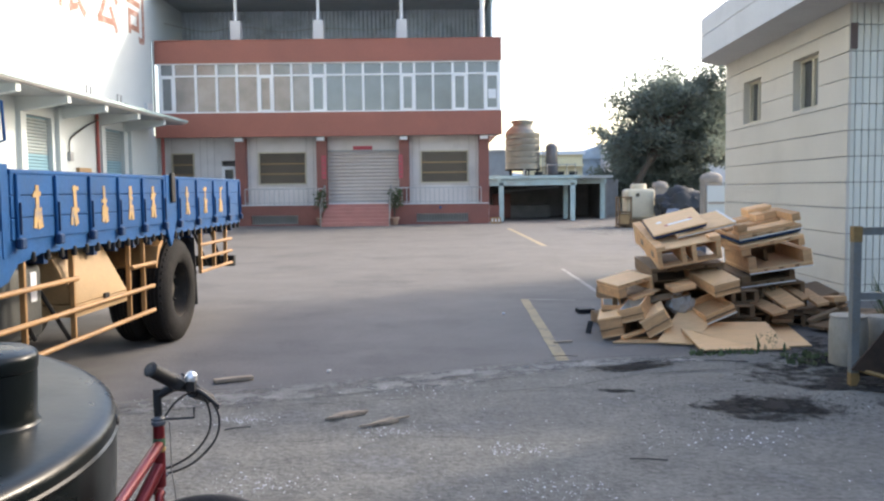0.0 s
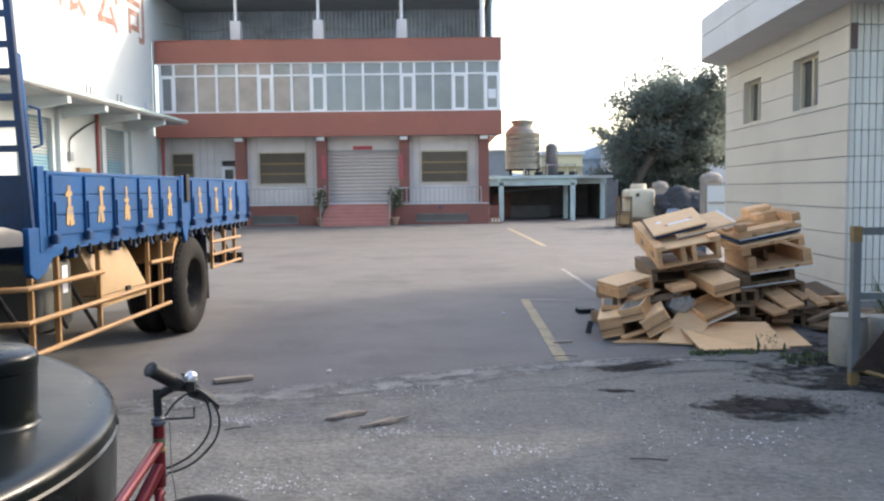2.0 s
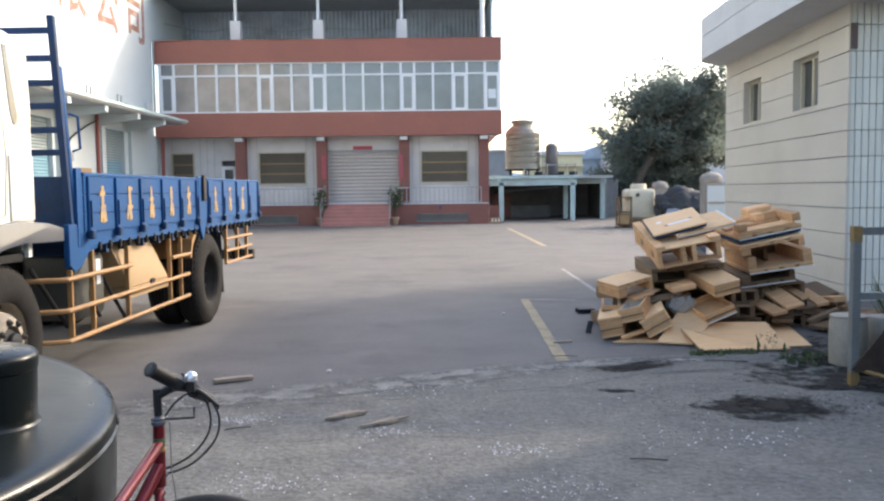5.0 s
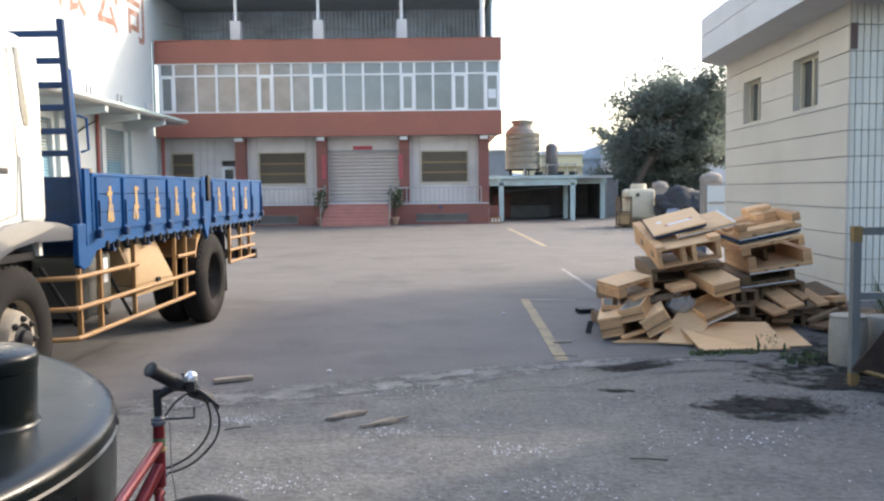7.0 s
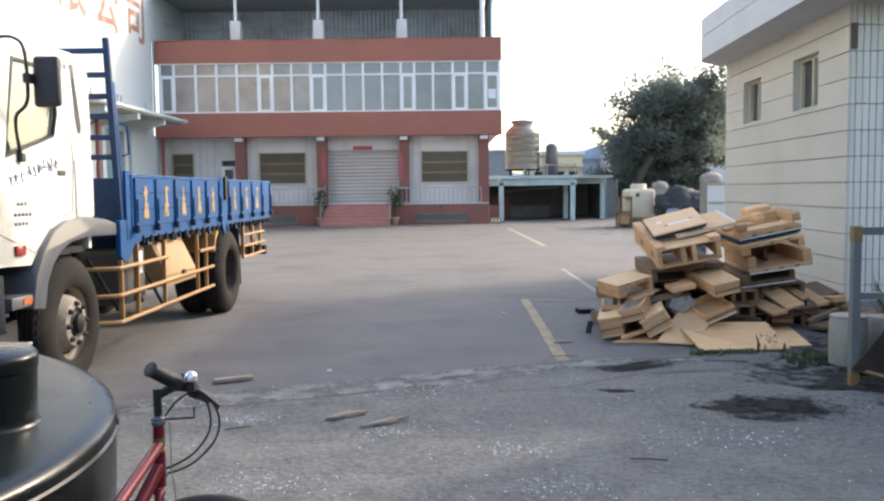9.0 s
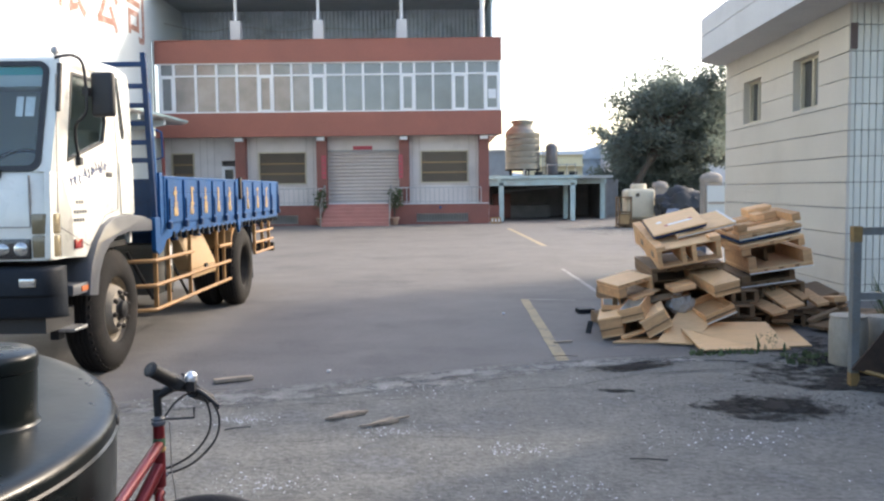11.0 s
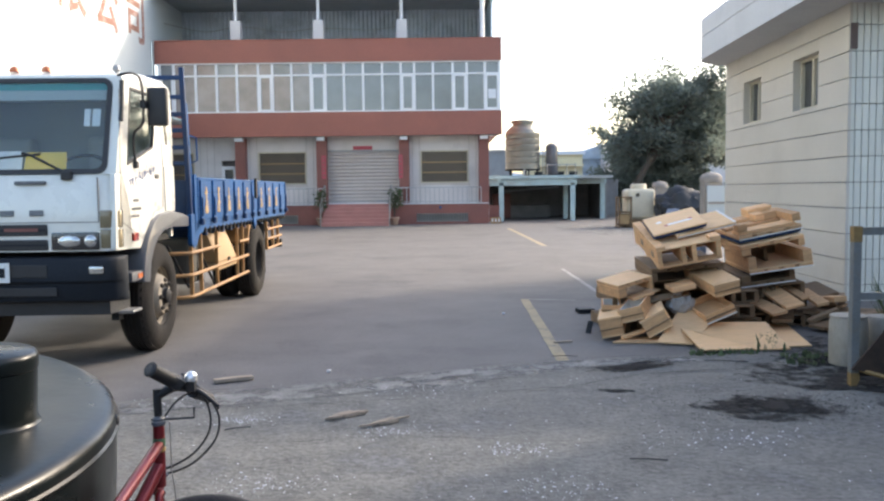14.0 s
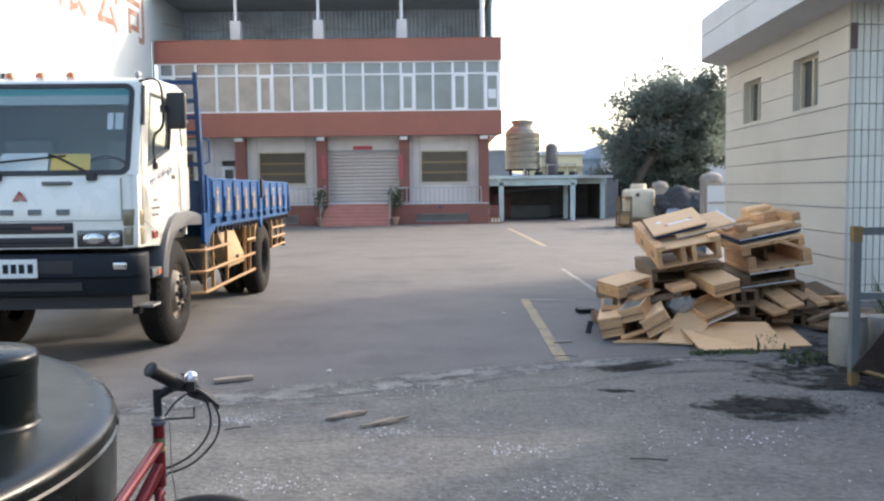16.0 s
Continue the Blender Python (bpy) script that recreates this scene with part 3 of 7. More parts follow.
    part("lintel", box(-5.0, -1.84, wy - 0.03, wy, 3.17, 3.25), GREY_ROOF, b)
    part("banner", box(-3.85, -3.0, wy - 0.05, wy - 0.035, 3.26, 3.42), RED_PAPER, b, "red paper strip over the shutter")
    for x in (-5.08, -1.75):
        bn = part("banner", box(x - 0.09, x + 0.09, FY + 0.262, FY + 0.275, 2.0, 3.0), RED_PAPER, b, "red paper couplet on the column")
        for k in range(5):
            part("ink_bar", box(x - 0.03, x + 0.03, FY + 0.258, FY + 0.262, 2.12 + k * 0.18, 2.2 + k * 0.18), BROWN_BAR, bn)
    # stairs with rails
    st = thing("stairs", pose(0, 0, 0), "pink-red tiled entrance steps with low rails", "stairs")
    for i in range(6):
        part("step", box(-4.98, -2.2, FY - 1.55 + i * 0.26, FY + 0.0, i * 0.15, (i + 1) * 0.15, bev=0.01), STEP_TILE, st)
    for x in (-5.02, -2.16):
        h = part("handrail", pipe(bmesh.new(), [(x, FY - 1.5, 0.0), (x, FY - 1.5, 0.85), (x, FY - 0.1, 1.7), (x, FY + 0.1, 1.7), (x, FY + 0.1, 0.9)], 0.03), STEEL, st, "grey steel stair rail")
        part("baluster", rod((x, FY - 0.8, 0.6), (x, FY - 0.8, 1.27), 0.02), STEEL, h)
        part("midrail", rod((x, FY - 1.5, 0.45), (x, FY - 0.1, 1.3), 0.018), STEEL, h)
    for x0, x1 in ((-12.1, -8.95), (-8.48, -5.1), (-2.1, 1.72)):
        r = part("railing", box(x0, x1, FY + 0.05, FY + 0.1, 1.55, 1.6), RAIL, b, "grey steel bar railing")
        n = int((x1 - x0) / 0.2)
        for i in range(n + 1):
            x = x0 + (x1 - x0) * i / n
            part("baluster", box(x - 0.016, x + 0.016, FY + 0.06, FY + 0.09, 0.9, 1.55), RAIL, r)
        part("bottom_rail", box(x0, x1, FY + 0.055, FY + 0.095, 0.96, 0.99), RAIL, r)
    part("downpipe", rod((-12.0, FY + 0.2, 0.9), (-12.0, FY + 0.2, 3.85), 0.08), RED_PIPE, b)
    part("downpipe", rod((-12.15, FY - 0.2, 4.3), (-12.15, FY - 0.2, 7.9), 0.05), STEEL, b)
    part("blue_tap", lathe(bmesh.new(), [(0.03, 0), (0.06, 0.03), (0.04, 0.08)], 8, pose(-0.05, FY - 0.04, 0.72, 90)), TRUCK_BLUE, b)


main_building()


def leaf_cluster(bm, rng, centre, radius, count, size, flat=0.75):
    """Many small bent leaves round a point."""
    for _ in range(count):
        d = Vector((rng.gauss(0, 1), rng.gauss(0, 1), rng.gauss(0, 1) * flat))
        d = d.normalized() * radius * rng.random() ** 0.45
        p = Vector(centre) + d
        a = Vector((rng.gauss(0, 1), rng.gauss(0, 1), rng.gauss(0, 0.6))).normalized()
        c = a.orthogonal().normalized()
        c.rotate(Matrix.Rotation(rng.random() * 6.28, 3, a))
        s = size * (0.6 + 0.8 * rng.random())
        q = [p - a * s, p + c * s * 0.4, p + a * s, p - c * s * 0.4]
        bm.faces.new([bm.verts.new(v) for v in q])


def potted_plant(x, y, label):
    t = thing("potted_plant", pose(x, y, 0), label, "plant", "pots by the steps")
    part("pot", lathe(bmesh.new(), [(0.14, 0), (0.2, 0.24), (0.24, 0.28), (0.22, 0.34), (0.19, 0.3)], 20), TERRACOTTA, t, "clay pot", True)
    stem = bmesh.new()
    leaves = bmesh.new()
    rng = random.Random(int(x * 10))
    for k in range(9):
        a = rng.random() * 6.28
        tip = (math.cos(a) * 0.38 * rng.random(), math.sin(a) * 0.38 * rng.random(), 0.75 + rng.random() * 0.75)
        pipe(stem, curve_pts([(0, 0, 0.3), (tip[0] * 0.3, tip[1] * 0.3, tip[2] * 0.6), tip], 3), 0.012, 5)
        leaf_cluster(leaves, rng, tip, 0.22, 34, 0.07)
    part("stem", stem, BARK, t)
    part("foliage", leaves, LEAF, t)


potted_plant(-5.12, FY - 0.55, "bushy green plant in a clay pot by the steps")
potted_plant(-2.02, FY - 0.55, "green shrub in a clay pot by the steps")


# ---- white building on the west side ----
def white_building():
    X = -12.24
    w = thing("white_building", pose(0, 0, 0), "tall white painted warehouse wall with awning and blue shutters", "building")
    holes = [(25.37, 27.05, 0.0, 3.85), (31.23, 33.18, 0.0, 3.85), (18.5, 20.6, 0, 3.85), (28.75, 29.7, 1.4, 2.32)]
    wall = wall_with_holes("wall", holes, 4.0, 36.7, 0, 14.0, lambda u, d, z: (X - d, u, z), 0.3, WHITE_WALL)
    wall.parent = w
    part("corner_fill", box(-12.6, X, 36.7, 37.6, 0, 3.9), WHITE_WALL, w)
    part("gable", box(-26, X - 0.3, 36.4, 36.7, 0, 14), WHITE_WALL, w)
    part("side_return", box(X - 0.1, X, 36.7, 46, 7.9, 14), WHITE_WALL, w)
    part("inner_room", box(X - 3, X - 2.9, 4, 36, 0, 4.2), DARK_IN, w)
    for y0, y1 in ((25.37, 27.05), (31.23, 33.18), (18.5, 20.6)):
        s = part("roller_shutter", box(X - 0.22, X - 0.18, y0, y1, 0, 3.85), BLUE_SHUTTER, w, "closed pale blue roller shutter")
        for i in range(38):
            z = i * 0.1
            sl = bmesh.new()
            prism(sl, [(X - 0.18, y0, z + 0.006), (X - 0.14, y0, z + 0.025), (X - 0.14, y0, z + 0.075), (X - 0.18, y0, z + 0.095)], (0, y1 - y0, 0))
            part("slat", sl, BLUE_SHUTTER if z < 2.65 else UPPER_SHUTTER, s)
    for y in (24.95, 27.45, 30.85, 33.75, 21.6):
        part("pilaster", box(X, X + 0.14, y - 0.17, y + 0.17, 0, 4.2, bev=0.01), WHITE_WALL, w)
    aw = part("awning", box(X, -10.61, 14, 35.9, 4.33, 4.43), FASCIA, w, "weathered concrete awning slab")
    part("awning_edge", box(-10.61, -10.55, 14, 35.9, 4.37, 4.47), GREEN_STEEL, aw)
    part("awning_soffit", box(X, -10.7, 14, 35.8, 4.29, 4.33), GREY_ROOF, aw)
    for y in (16.0, 19.0, 21.9, 24.9, 27.65, 30.6, 33.4):
        br = bmesh.new()
        prism(br, [(X, y - 0.13, 3.85), (-10.72, y - 0.13, 4.1), (-10.72, y - 0.13, 4.29), (X, y - 0.13, 4.29)], (0, 0.26, 0))
        part("bracket", br, WHITE_WALL, aw)
    rng = random.Random(4)
    for i in range(46):
        y = 15 + rng.random() * 20
        part("debris", box(-10.75, -10.6, y, y + 0.08 + rng.random() * 0.25, 4.43, 4.46 + rng.random() * 0.04), RUST, aw)
    part("junction_box", box(X, X + 0.12, 28.72, 29.72, 1.35, 2.35, bev=0.01), TAN_SHEET, w, "brown wooden cover board")
    part("downpipe", rod((X + 0.08, 30.45, 0), (X + 0.08, 30.45, 4.3), 0.06), RED_PIPE, w)
    part("conduit", pipe(bmesh.new(), curve_pts([(X + 0.06, 28.14, 2.7), (X + 0.06, 28.16, 3.2), (X + 0.08, 28.5, 3.42), (X + 0.12, 29.4, 3.78), (X + 0.14, 30.4, 4.08)]), 0.024, 6), DARK_METAL, w)
    part("waste_pipe", pipe(bmesh.new(), curve_pts([(X + 0.1, 30.5, 4.1), (X + 0.16, 31.4, 4.12), (X + 0.2, 32.1, 4.14), (X + 0.22, 32.25, 4.2), (X + 0.22, 32.25, 4.29)]), 0.06, 8), DARK_METAL, w)
    part("switch_box", box(X, X + 0.1, 28.1, 28.35, 2.55, 2.85), GREY_ROOF, w)
    for y, z in ((32.4, 4.55), (29.6, 4.5)):
        part("roof_hook", pipe(bmesh.new(), [(X + 0.1, y, 4.43), (X + 0.1, y, 4.43 + 0.75), (X + 0.1, y + 0.35, 4.43 + 0.75), (X + 0.1, y + 0.35, 4.43)], 0.03, 6), GREY_ROOF, w)
    part("vent_box", box(X, X + 0.15, 35.6, 36.2, 4.6, 5.2), FASCIA, w)
    # large painted characters, high on the wall
    for body, y, z in (("\u9650", 27.75, 7.75), ("\u516c", 30.75, 7.7), ("\u53f8", 33.75, 7.75)):
        cu = bpy.data.curves.new("painted_character", "FONT")
        cu.body, cu.size, cu.extrude, cu.offset = body, 2.35, 0.006, 0.03
        cu.materials.append(RED_INK)
        ob = new("painted_character", cu)
        ob.matrix_basis = pose(X + 0.01, y, z, 90, 0, 90)
        ob.parent = w


white_building()


# ---- beige block on the east side ----
def east_building():
    e = thing("east_building", pose(0, 0, 0), "single-storey beige panel building with rounded concrete eave", "building")
    a, b = Vector((5.12, 10.8, 0)), Vector((5.345, 16.1, 0))
    along = (b - a).normalized()
    out = Vector((-along.y, along.x, 0))

    def at(u, d, z):
        p = a + along * u - out * d
        return (p.x, p.y, z)
    L = (b - a).length
    wins = [(0.97, 1.91, 2.55, 3.31), (3.33, 4.25, 2.54, 3.27)]
    wall = wall_with_holes("wall", wins, 0.06, L, 0, 4.0, lambda u, d, z: at(u, d + 0.035, z), 0.2, JOINT)
    wall.parent = e
    part("inner_wall", prism(bmesh.new(), [at(0, 1.6, 0), at(L, 1.6, 0), at(L, 1.7, 0), at(0, 1.7, 0)], (0, 0, 4)), DARK_IN, e)
    z = 0.2 - 0.327
    while z < 3.95:
        z0, z1 = max(z, 0.0), min(z + 0.327, 3.98)
        cuts = [0.0, L]
        for w in wins:
            if w[2] < z1 - 0.02 and w[3] > z0 + 0.02:
                cuts += [w[0], w[1]]
        cuts.sort()
        for u0, u1 in zip(cuts[::2], cuts[1::2]):
            bm = bmesh.new()
            prism(bm, [at(u0, 0.035, z0 + 0.006), at(u1, 0.035, z0 + 0.006), at(u1, 0.035, z1 - 0.006), at(u0, 0.035, z1 - 0.006)], out * 0.035)
            part("panel", bm, BEIGE, wall)
        for w in wins:
            for q0, q1 in ((z0 + 0.006, min(w[2], z1 - 0.006)), (max(w[3], z0 + 0.006), z1 - 0.006)):
                if w[2] < z1 - 0.02 and w[3] > z0 + 0.02 and q1 - q0 > 0.01:
                    bm = bmesh.new()
                    prism(bm, [at(w[0] + 0.001, 0.035, q0), at(w[1] - 0.001, 0.035, q0), at(w[1] - 0.001, 0.035, q1), at(w[0] + 0.001, 0.035, q1)], out * 0.034)
                    part("panel", bm, BEIGE, wall)
        z += 0.327
    for u0, u1, z0, z1 in wins:
        g = part("window", prism(bmesh.new(), [at(u0, 0.16, z0), at(u1, 0.16, z0), at(u1, 0.16, z1), at(u0, 0.16, z1)], -out * 0.01), WIN_DARK, e, "small high sliding window in a deep reveal")
        f = bmesh.new()
        for p0, p1, q0, q1 in ((u0, u0 + 0.05, z0, z1), (u1 - 0.05, u1, z0, z1), (u0 + 0.05, u1 - 0.05, z0, z0 + 0.05), (u0 + 0.05, u1 - 0.05, z1 - 0.05, z1), ((u0 + u1) / 2 - 0.03, (u0 + u1) / 2 + 0.03, z0 + 0.05, z1 - 0.05)):
            prism(f, [at(p0, 0.16, q0), at(p1, 0.16, q0), at(p1, 0.16, q1), at(p0, 0.16, q1)], out * 0.05)
        part("frame", f, CREAM_FRAME, g)
        rv = bmesh.new()
        for p0, p1, q0, q1 in ((u0, u0 + 0.008, z0, z1), (u1 - 0.008, u1, z0, z1), (u0, u1, z0, z0 + 0.008), (u0, u1, z1 - 0.008, z1)):
            prism(rv, [at(p0, 0.165, q0), at(p1, 0.165, q0), at(p1, 0.165, q1), at(p0, 0.165, q1)], out * 0.162)
        part("reveal", rv, BEIGE, g)
        for p0, p1 in ((u0 + 0.05, (u0 + u1) / 2 - 0.03),):
            part("pane", prism(bmesh.new(), [at(p0, 0.155, z0 + 0.05), at(p1, 0.155, z0 + 0.05), at(p1, 0.155, z1 - 0.05), at(p0, 0.155, z1 - 0.05)], out * 0.008), GLASS_GREY, g)
    # camera-side wall of narrow upright tiles in courses
    part("tile_backing", box(5.15, 12.0, 10.84, 11.0, 0, 4.0), JOINT, e)
    part("far_wall", prism(bmesh.new(), [at(L - 0.2, 0.24, 0), at(L, 0.24, 0), at(L, 7, 0), at(L - 0.2, 7, 0)], (0, 0, 4.0)), BEIGE, e)
    tile = box(0.006, 0.082, 0, 0.034, 0.006, 0.321)
    tile_me = part("tile", tile, TILE_PALE, e)
    first = True
    for j in range(12):
        for i in range(12):
            ob = tile_me if first else new("tile", tile_me.data)
            first = False
            ob.parent = e
            ob.matrix_basis = pose(5.125 + i * 0.088, 10.806, 0.2 - 0.327 + 0.327 * j + (0.002 * (i % 2)))
    part("tile_corner_gap", box(5.13, 5.22, 10.79, 10.805, 3.17, 3.49), mat("rusty_gap", (0.14, 0.1, 0.09), 0.8), e)
    # eave: soffit and deep fascia with a rounded far corner
    eave, zb, zt = 0.64, 3.74, 4.45
    r = 0.9
    outline = [at(-0.75, -eave, 0), at(L + 0.15 - r, -eave, 0)]
    for i in range(1, 9):
        t = i / 8 * math.pi / 2
        outline.append(at(L + 0.15 - r + r * math.sin(t), -eave + r - r * math.cos(t), 0))
    outline += [at(L + 0.15, 7, 0)]
    o3 = [Vector((p[0], p[1], zb)) for p in outline + [at(-0.75, 7, 0)]]
    part("eave_slab", prism(bmesh.new(), o3, (0, 0, 0.2)), FASCIA, e)
    part("fascia_lower", prism(bmesh.new(), [p + Vector((0, 0, 0.2)) for p in o3], (0, 0, 0.19)), FASCIA, e)
    groove = [Vector((p[0] + 0.02, p[1] - 0.01, zb + 0.39)) for p in outline + [at(-0.75, 7, 0)]]
    part("fascia_groove", prism(bmesh.new(), groove, (0, 0, 0.012)), JOINT, e)
    part("fascia_upper", prism(bmesh.new(), [p + Vector((0, 0, 0.402)) for p in o3], (0, 0, zt - zb - 0.402)), FASCIA, e)


east_building()
# out of view, added to keep the sun off the near ground
tagged(part("wall_east", box(6.2, 6.45, -4.0, 8.6, 0, 5.2), OLD_WALL), "plain unseen wall added to shade the near yard", "wall", kind="structure")
# added behind the camera, never in view; dims the fill from there
tagged(part("wall_south", box(-14, 6.2, -4.3, -4.0, 0, 2.4), OLD_WALL), "plain unseen wall added behind the camera", "wall", kind="structure")


# ---- lean-to with tanks ----
def lean_to():
    c = thing("carport", pose(0, 0, -0.36), "pale blue-green steel lean-to with a flat roof", "carport")
    part("roof_beam", box(2.2, 6.2, 39.1, 39.3, 1.98, 2.42, bev=0.01), GREEN_STEEL, c)
    part("roof_edge", box(2.1, 6.35, 38.95, 39.1, 2.3, 2.44), GREEN_STEEL, c)
    part("roof_slab", box(2.1, 7.9, 39.3, 46, 2.3, 2.42), GREY_ROOF, c)
    part("side_beam", box(6.35, 7.95, 41.2, 41.4, 2.05, 2.4), GREEN_STEEL, c)
    for x, y in ((2.75, 39.2), (6.02, 39.2), (6.1, 42.0), (7.78, 41.3)):
        part("post", box(x - 0.11, x + 0.11, y - 0.1, y + 0.1, 0.36, 2.1, bev=0.01), GREEN_STEEL, c)
    part("back_wall", box(2.2, 9.5, 45.9, 46.1, 0.36, 2.3), DARK_IN, c)
    part("side_wall", box(7.9, 8.05, 41.5, 46, 0.36, 2.3), DARK_IN, c)
    part("strip_light", rod((3.0, 41.5, 1.72), (5.7, 41.5, 1.9), 0.05), STEEL, c)
    part("workbench", box(3.5, 5.6, 44, 45, 0.36, 1.0, bev=0.02), DARK_IN, c)
    part("locker", box(2.6, 3.5, 43.2, 44, 0.36, 1.6, bev=0.02), RED_TILE, c)
    part("brick_pier", box(2.1, 2.65, 39.05, 39.4, 0.36, 1.1), RED_TILE, c)
    t = thing("steel_tank", pose(4.0, 42.0, 2.06), "large tarnished stainless steel water tank on a stand", "water tank", "steel tanks on the roof")
    prof = [(0.8, 0.35)]
    for i in range(6):
        z = 0.38 + i * 0.3
        prof += [(0.84, z), (0.84, z + 0.23), (0.81, z + 0.26)]
    prof += [(0.8, 2.2), (0.6, 2.42), (0.48, 2.5), (0.48, 2.6), (0.56, 2.62), (0.56, 2.72), (0.1, 2.78)]
    part("shell", lathe(bmesh.new(), prof, 40), TANK_STEEL, t, "", True)
    part("lid_handle", box(0.3, 0.5, -0.1, 0.1, 2.5, 2.7, bev=0.02), STEEL, t)
    for k in range(5):
        a = k * 1.2566
        part("leg", rod((0.7 * math.cos(a), 0.7 * math.sin(a), 0), (0.75 * math.cos(a), 0.75 * math.sin(a), 0.4), 0.04), DARK_METAL, t)
    part("stand_ring", lathe(bmesh.new(), [(0.7, 0.3), (0.86, 0.3), (0.86, 0.37), (0.7, 0.37)], 32), DARK_METAL, t)
    part("outlet_pipe", pipe(bmesh.new(), [(0, -0.8, 0.35), (0, -0.95, 0.3), (0, -0.95, 0.05)], 0.04), STEEL, t)
    t = thing("steel_tank", pose(5.4, 41.8, 2.06), "narrow dark steel cylinder tank with pipes", "water tank", "steel tanks on the roof")
    part("shell", lathe(bmesh.new(), [(0.26, 0.1), (0.3, 0.16), (0.3, 1.4), (0.27, 1.5), (0.15, 1.6), (0.03, 1.63)], 24), FENDER, t, "", True)
    for x in (-0.36, -0.44):
        part("pipe", rod((x, 0, 0), (x, 0, 1.25), 0.02, 6), STEEL, t)
    part("base_frame", box(-0.4, 0.4, -0.35, 0.35, 0, 0.1), DARK_METAL, t)
    r = thing("roof_railing", pose(0, 0, 2.06), "low grey pipe railing on the lean-to roof", "railing")
    for x in (4.9, 5.8, 6.2):
        part("post", rod((x, 39.5, 0), (x, 39.5, 0.55), 0.02, 6), STEEL, r)
    part("rail", rod((4.9, 39.5, 0.5), (6.2, 39.5, 0.5), 0.02, 6), STEEL, r)
    o = thing("orange_crate", pose(2.35, FY + 0.1, 0), "small orange and white striped barrier block", "barrier")
    part("block", box(-0.22, 0.22, -0.1, 0.1, 0, 0.25, bev=0.02), TAN, o)
    for k in range(3):
        part("stripe", box(-0.18 + k * 0.14, -0.12 + k * 0.14, -0.104, -0.1, 0.06, 0.2), PAPER, o)


lean_to()


# ---- tree and distance ----
def tree(x, y, h, spread, seed, lean, label):
    t = thing("tree", pose(x, y, 0), label, "tree", "trees past the yard")
    rng = random.Random(seed)
    tr, lv = bmesh.new(), bmesh.new()
    top = (lean, 0, h * 0.62)
    pipe(tr, curve_pts([(0, 0, 0), (lean * 0.15, 0.1, h * 0.2), (lean * 0.6, 0, h * 0.42), top], 4), [0.25 - 0.17 * i / 12 for i in range(13)], 10)
    for k in range(21):
        a = rng.random() * 6.283
        r = spread * (0.45 + 0.5 * rng.random())
        f = 0.32 + 0.3 * rng.random()
        s = Vector((lean * f * 1.3, 0, h * f))
        tip = Vector((lean + math.cos(a) * r, math.sin(a) * r * 0.7, h * (0.4 + 0.53 * rng.random())))
        mid = s.lerp(tip, 0.5) + Vector((0, 0, 0.4))
        pipe(tr, curve_pts([s, mid, tip], 4), [0.13 - 0.1 * i / 8 for i in range(9)], 6)
        for j in range(7):
            c = mid.lerp(tip, 0.2 + rng.random() * 1.0) + Vector((rng.gauss(0, 0.7), rng.gauss(0, 0.6), rng.gauss(0, 0.55)))
            leaf_cluster(lv, rng, c, 0.45 + rng.random() * 0.5, 120, 0.125, 0.6)
    for k in range(70):
        d = Vector((rng.gauss(0, 1), rng.gauss(0, 1), rng.gauss(0, 1))).normalized()
        c = Vector((lean * 1.05, 0, h * 0.63)) + Vector((d.x * spread * 0.82, d.y * spread * 0.6, d.z * h * 0.3)) * (0.55 + 0.45 * rng.random())
        leaf_cluster(lv, rng, c, 0.42 + rng.random() * 0.45, 95, 0.12, 0.65)
    part("trunk", tr, BARK, t, "", True)
    part("crown", lv, LEAF_DARK, t)


tree(10.2, 46.0, 8.0, 3.4, 3, 2.2, "large dark green broadleaf tree with gaps in its crown")
tree(14.2, 49.0, 7.6, 3.2, 8, 0.3, "dense dark green tree beside the boundary")


def shrub(x, y, h, w, seed):
    t = thing("shrub", pose(x, y, 0), "dense dark green shrub before the boundary wall", "shrub", "shrubs under the trees")
    rng = random.Random(seed)
    st, lv = bmesh.new(), bmesh.new()
    for k in range(9):
        tip = Vector((rng.uniform(-w, w), rng.uniform(-0.5, 0.5), h * rng.uniform(0.55, 1.0)))
        pipe(st, [(tip.x * 0.1, tip.y * 0.1, 0), (tip.x * 0.4, tip.y * 0.5, tip.z * 0.5), tip], [0.05, 0.035, 0.012], 6)
        for j in range(5):
            c = Vector((tip.x, tip.y, tip.z)) * rng.uniform(0.3, 1.0) + Vector((rng.gauss(0, 0.25), rng.gauss(0, 0.2), 0.1))
            leaf_cluster(lv, rng, c, 0.35 + rng.random() * 0.3, 90, 0.12, 0.7)
    part("stems", st, BARK, t, "", True)
    part("foliage", lv, LEAF_DARK, t)


shrub(9.3, 46.9, 3.0, 1.0, 31)
shrub(11.6, 46.9, 2.4, 1.2, 32)
shrub(13.6, 46.9, 2.8, 1.1, 33)
tree(12.6, 50.0, 5.0, 2.4, 12, 0.2, "low dark green tree under the larger one")


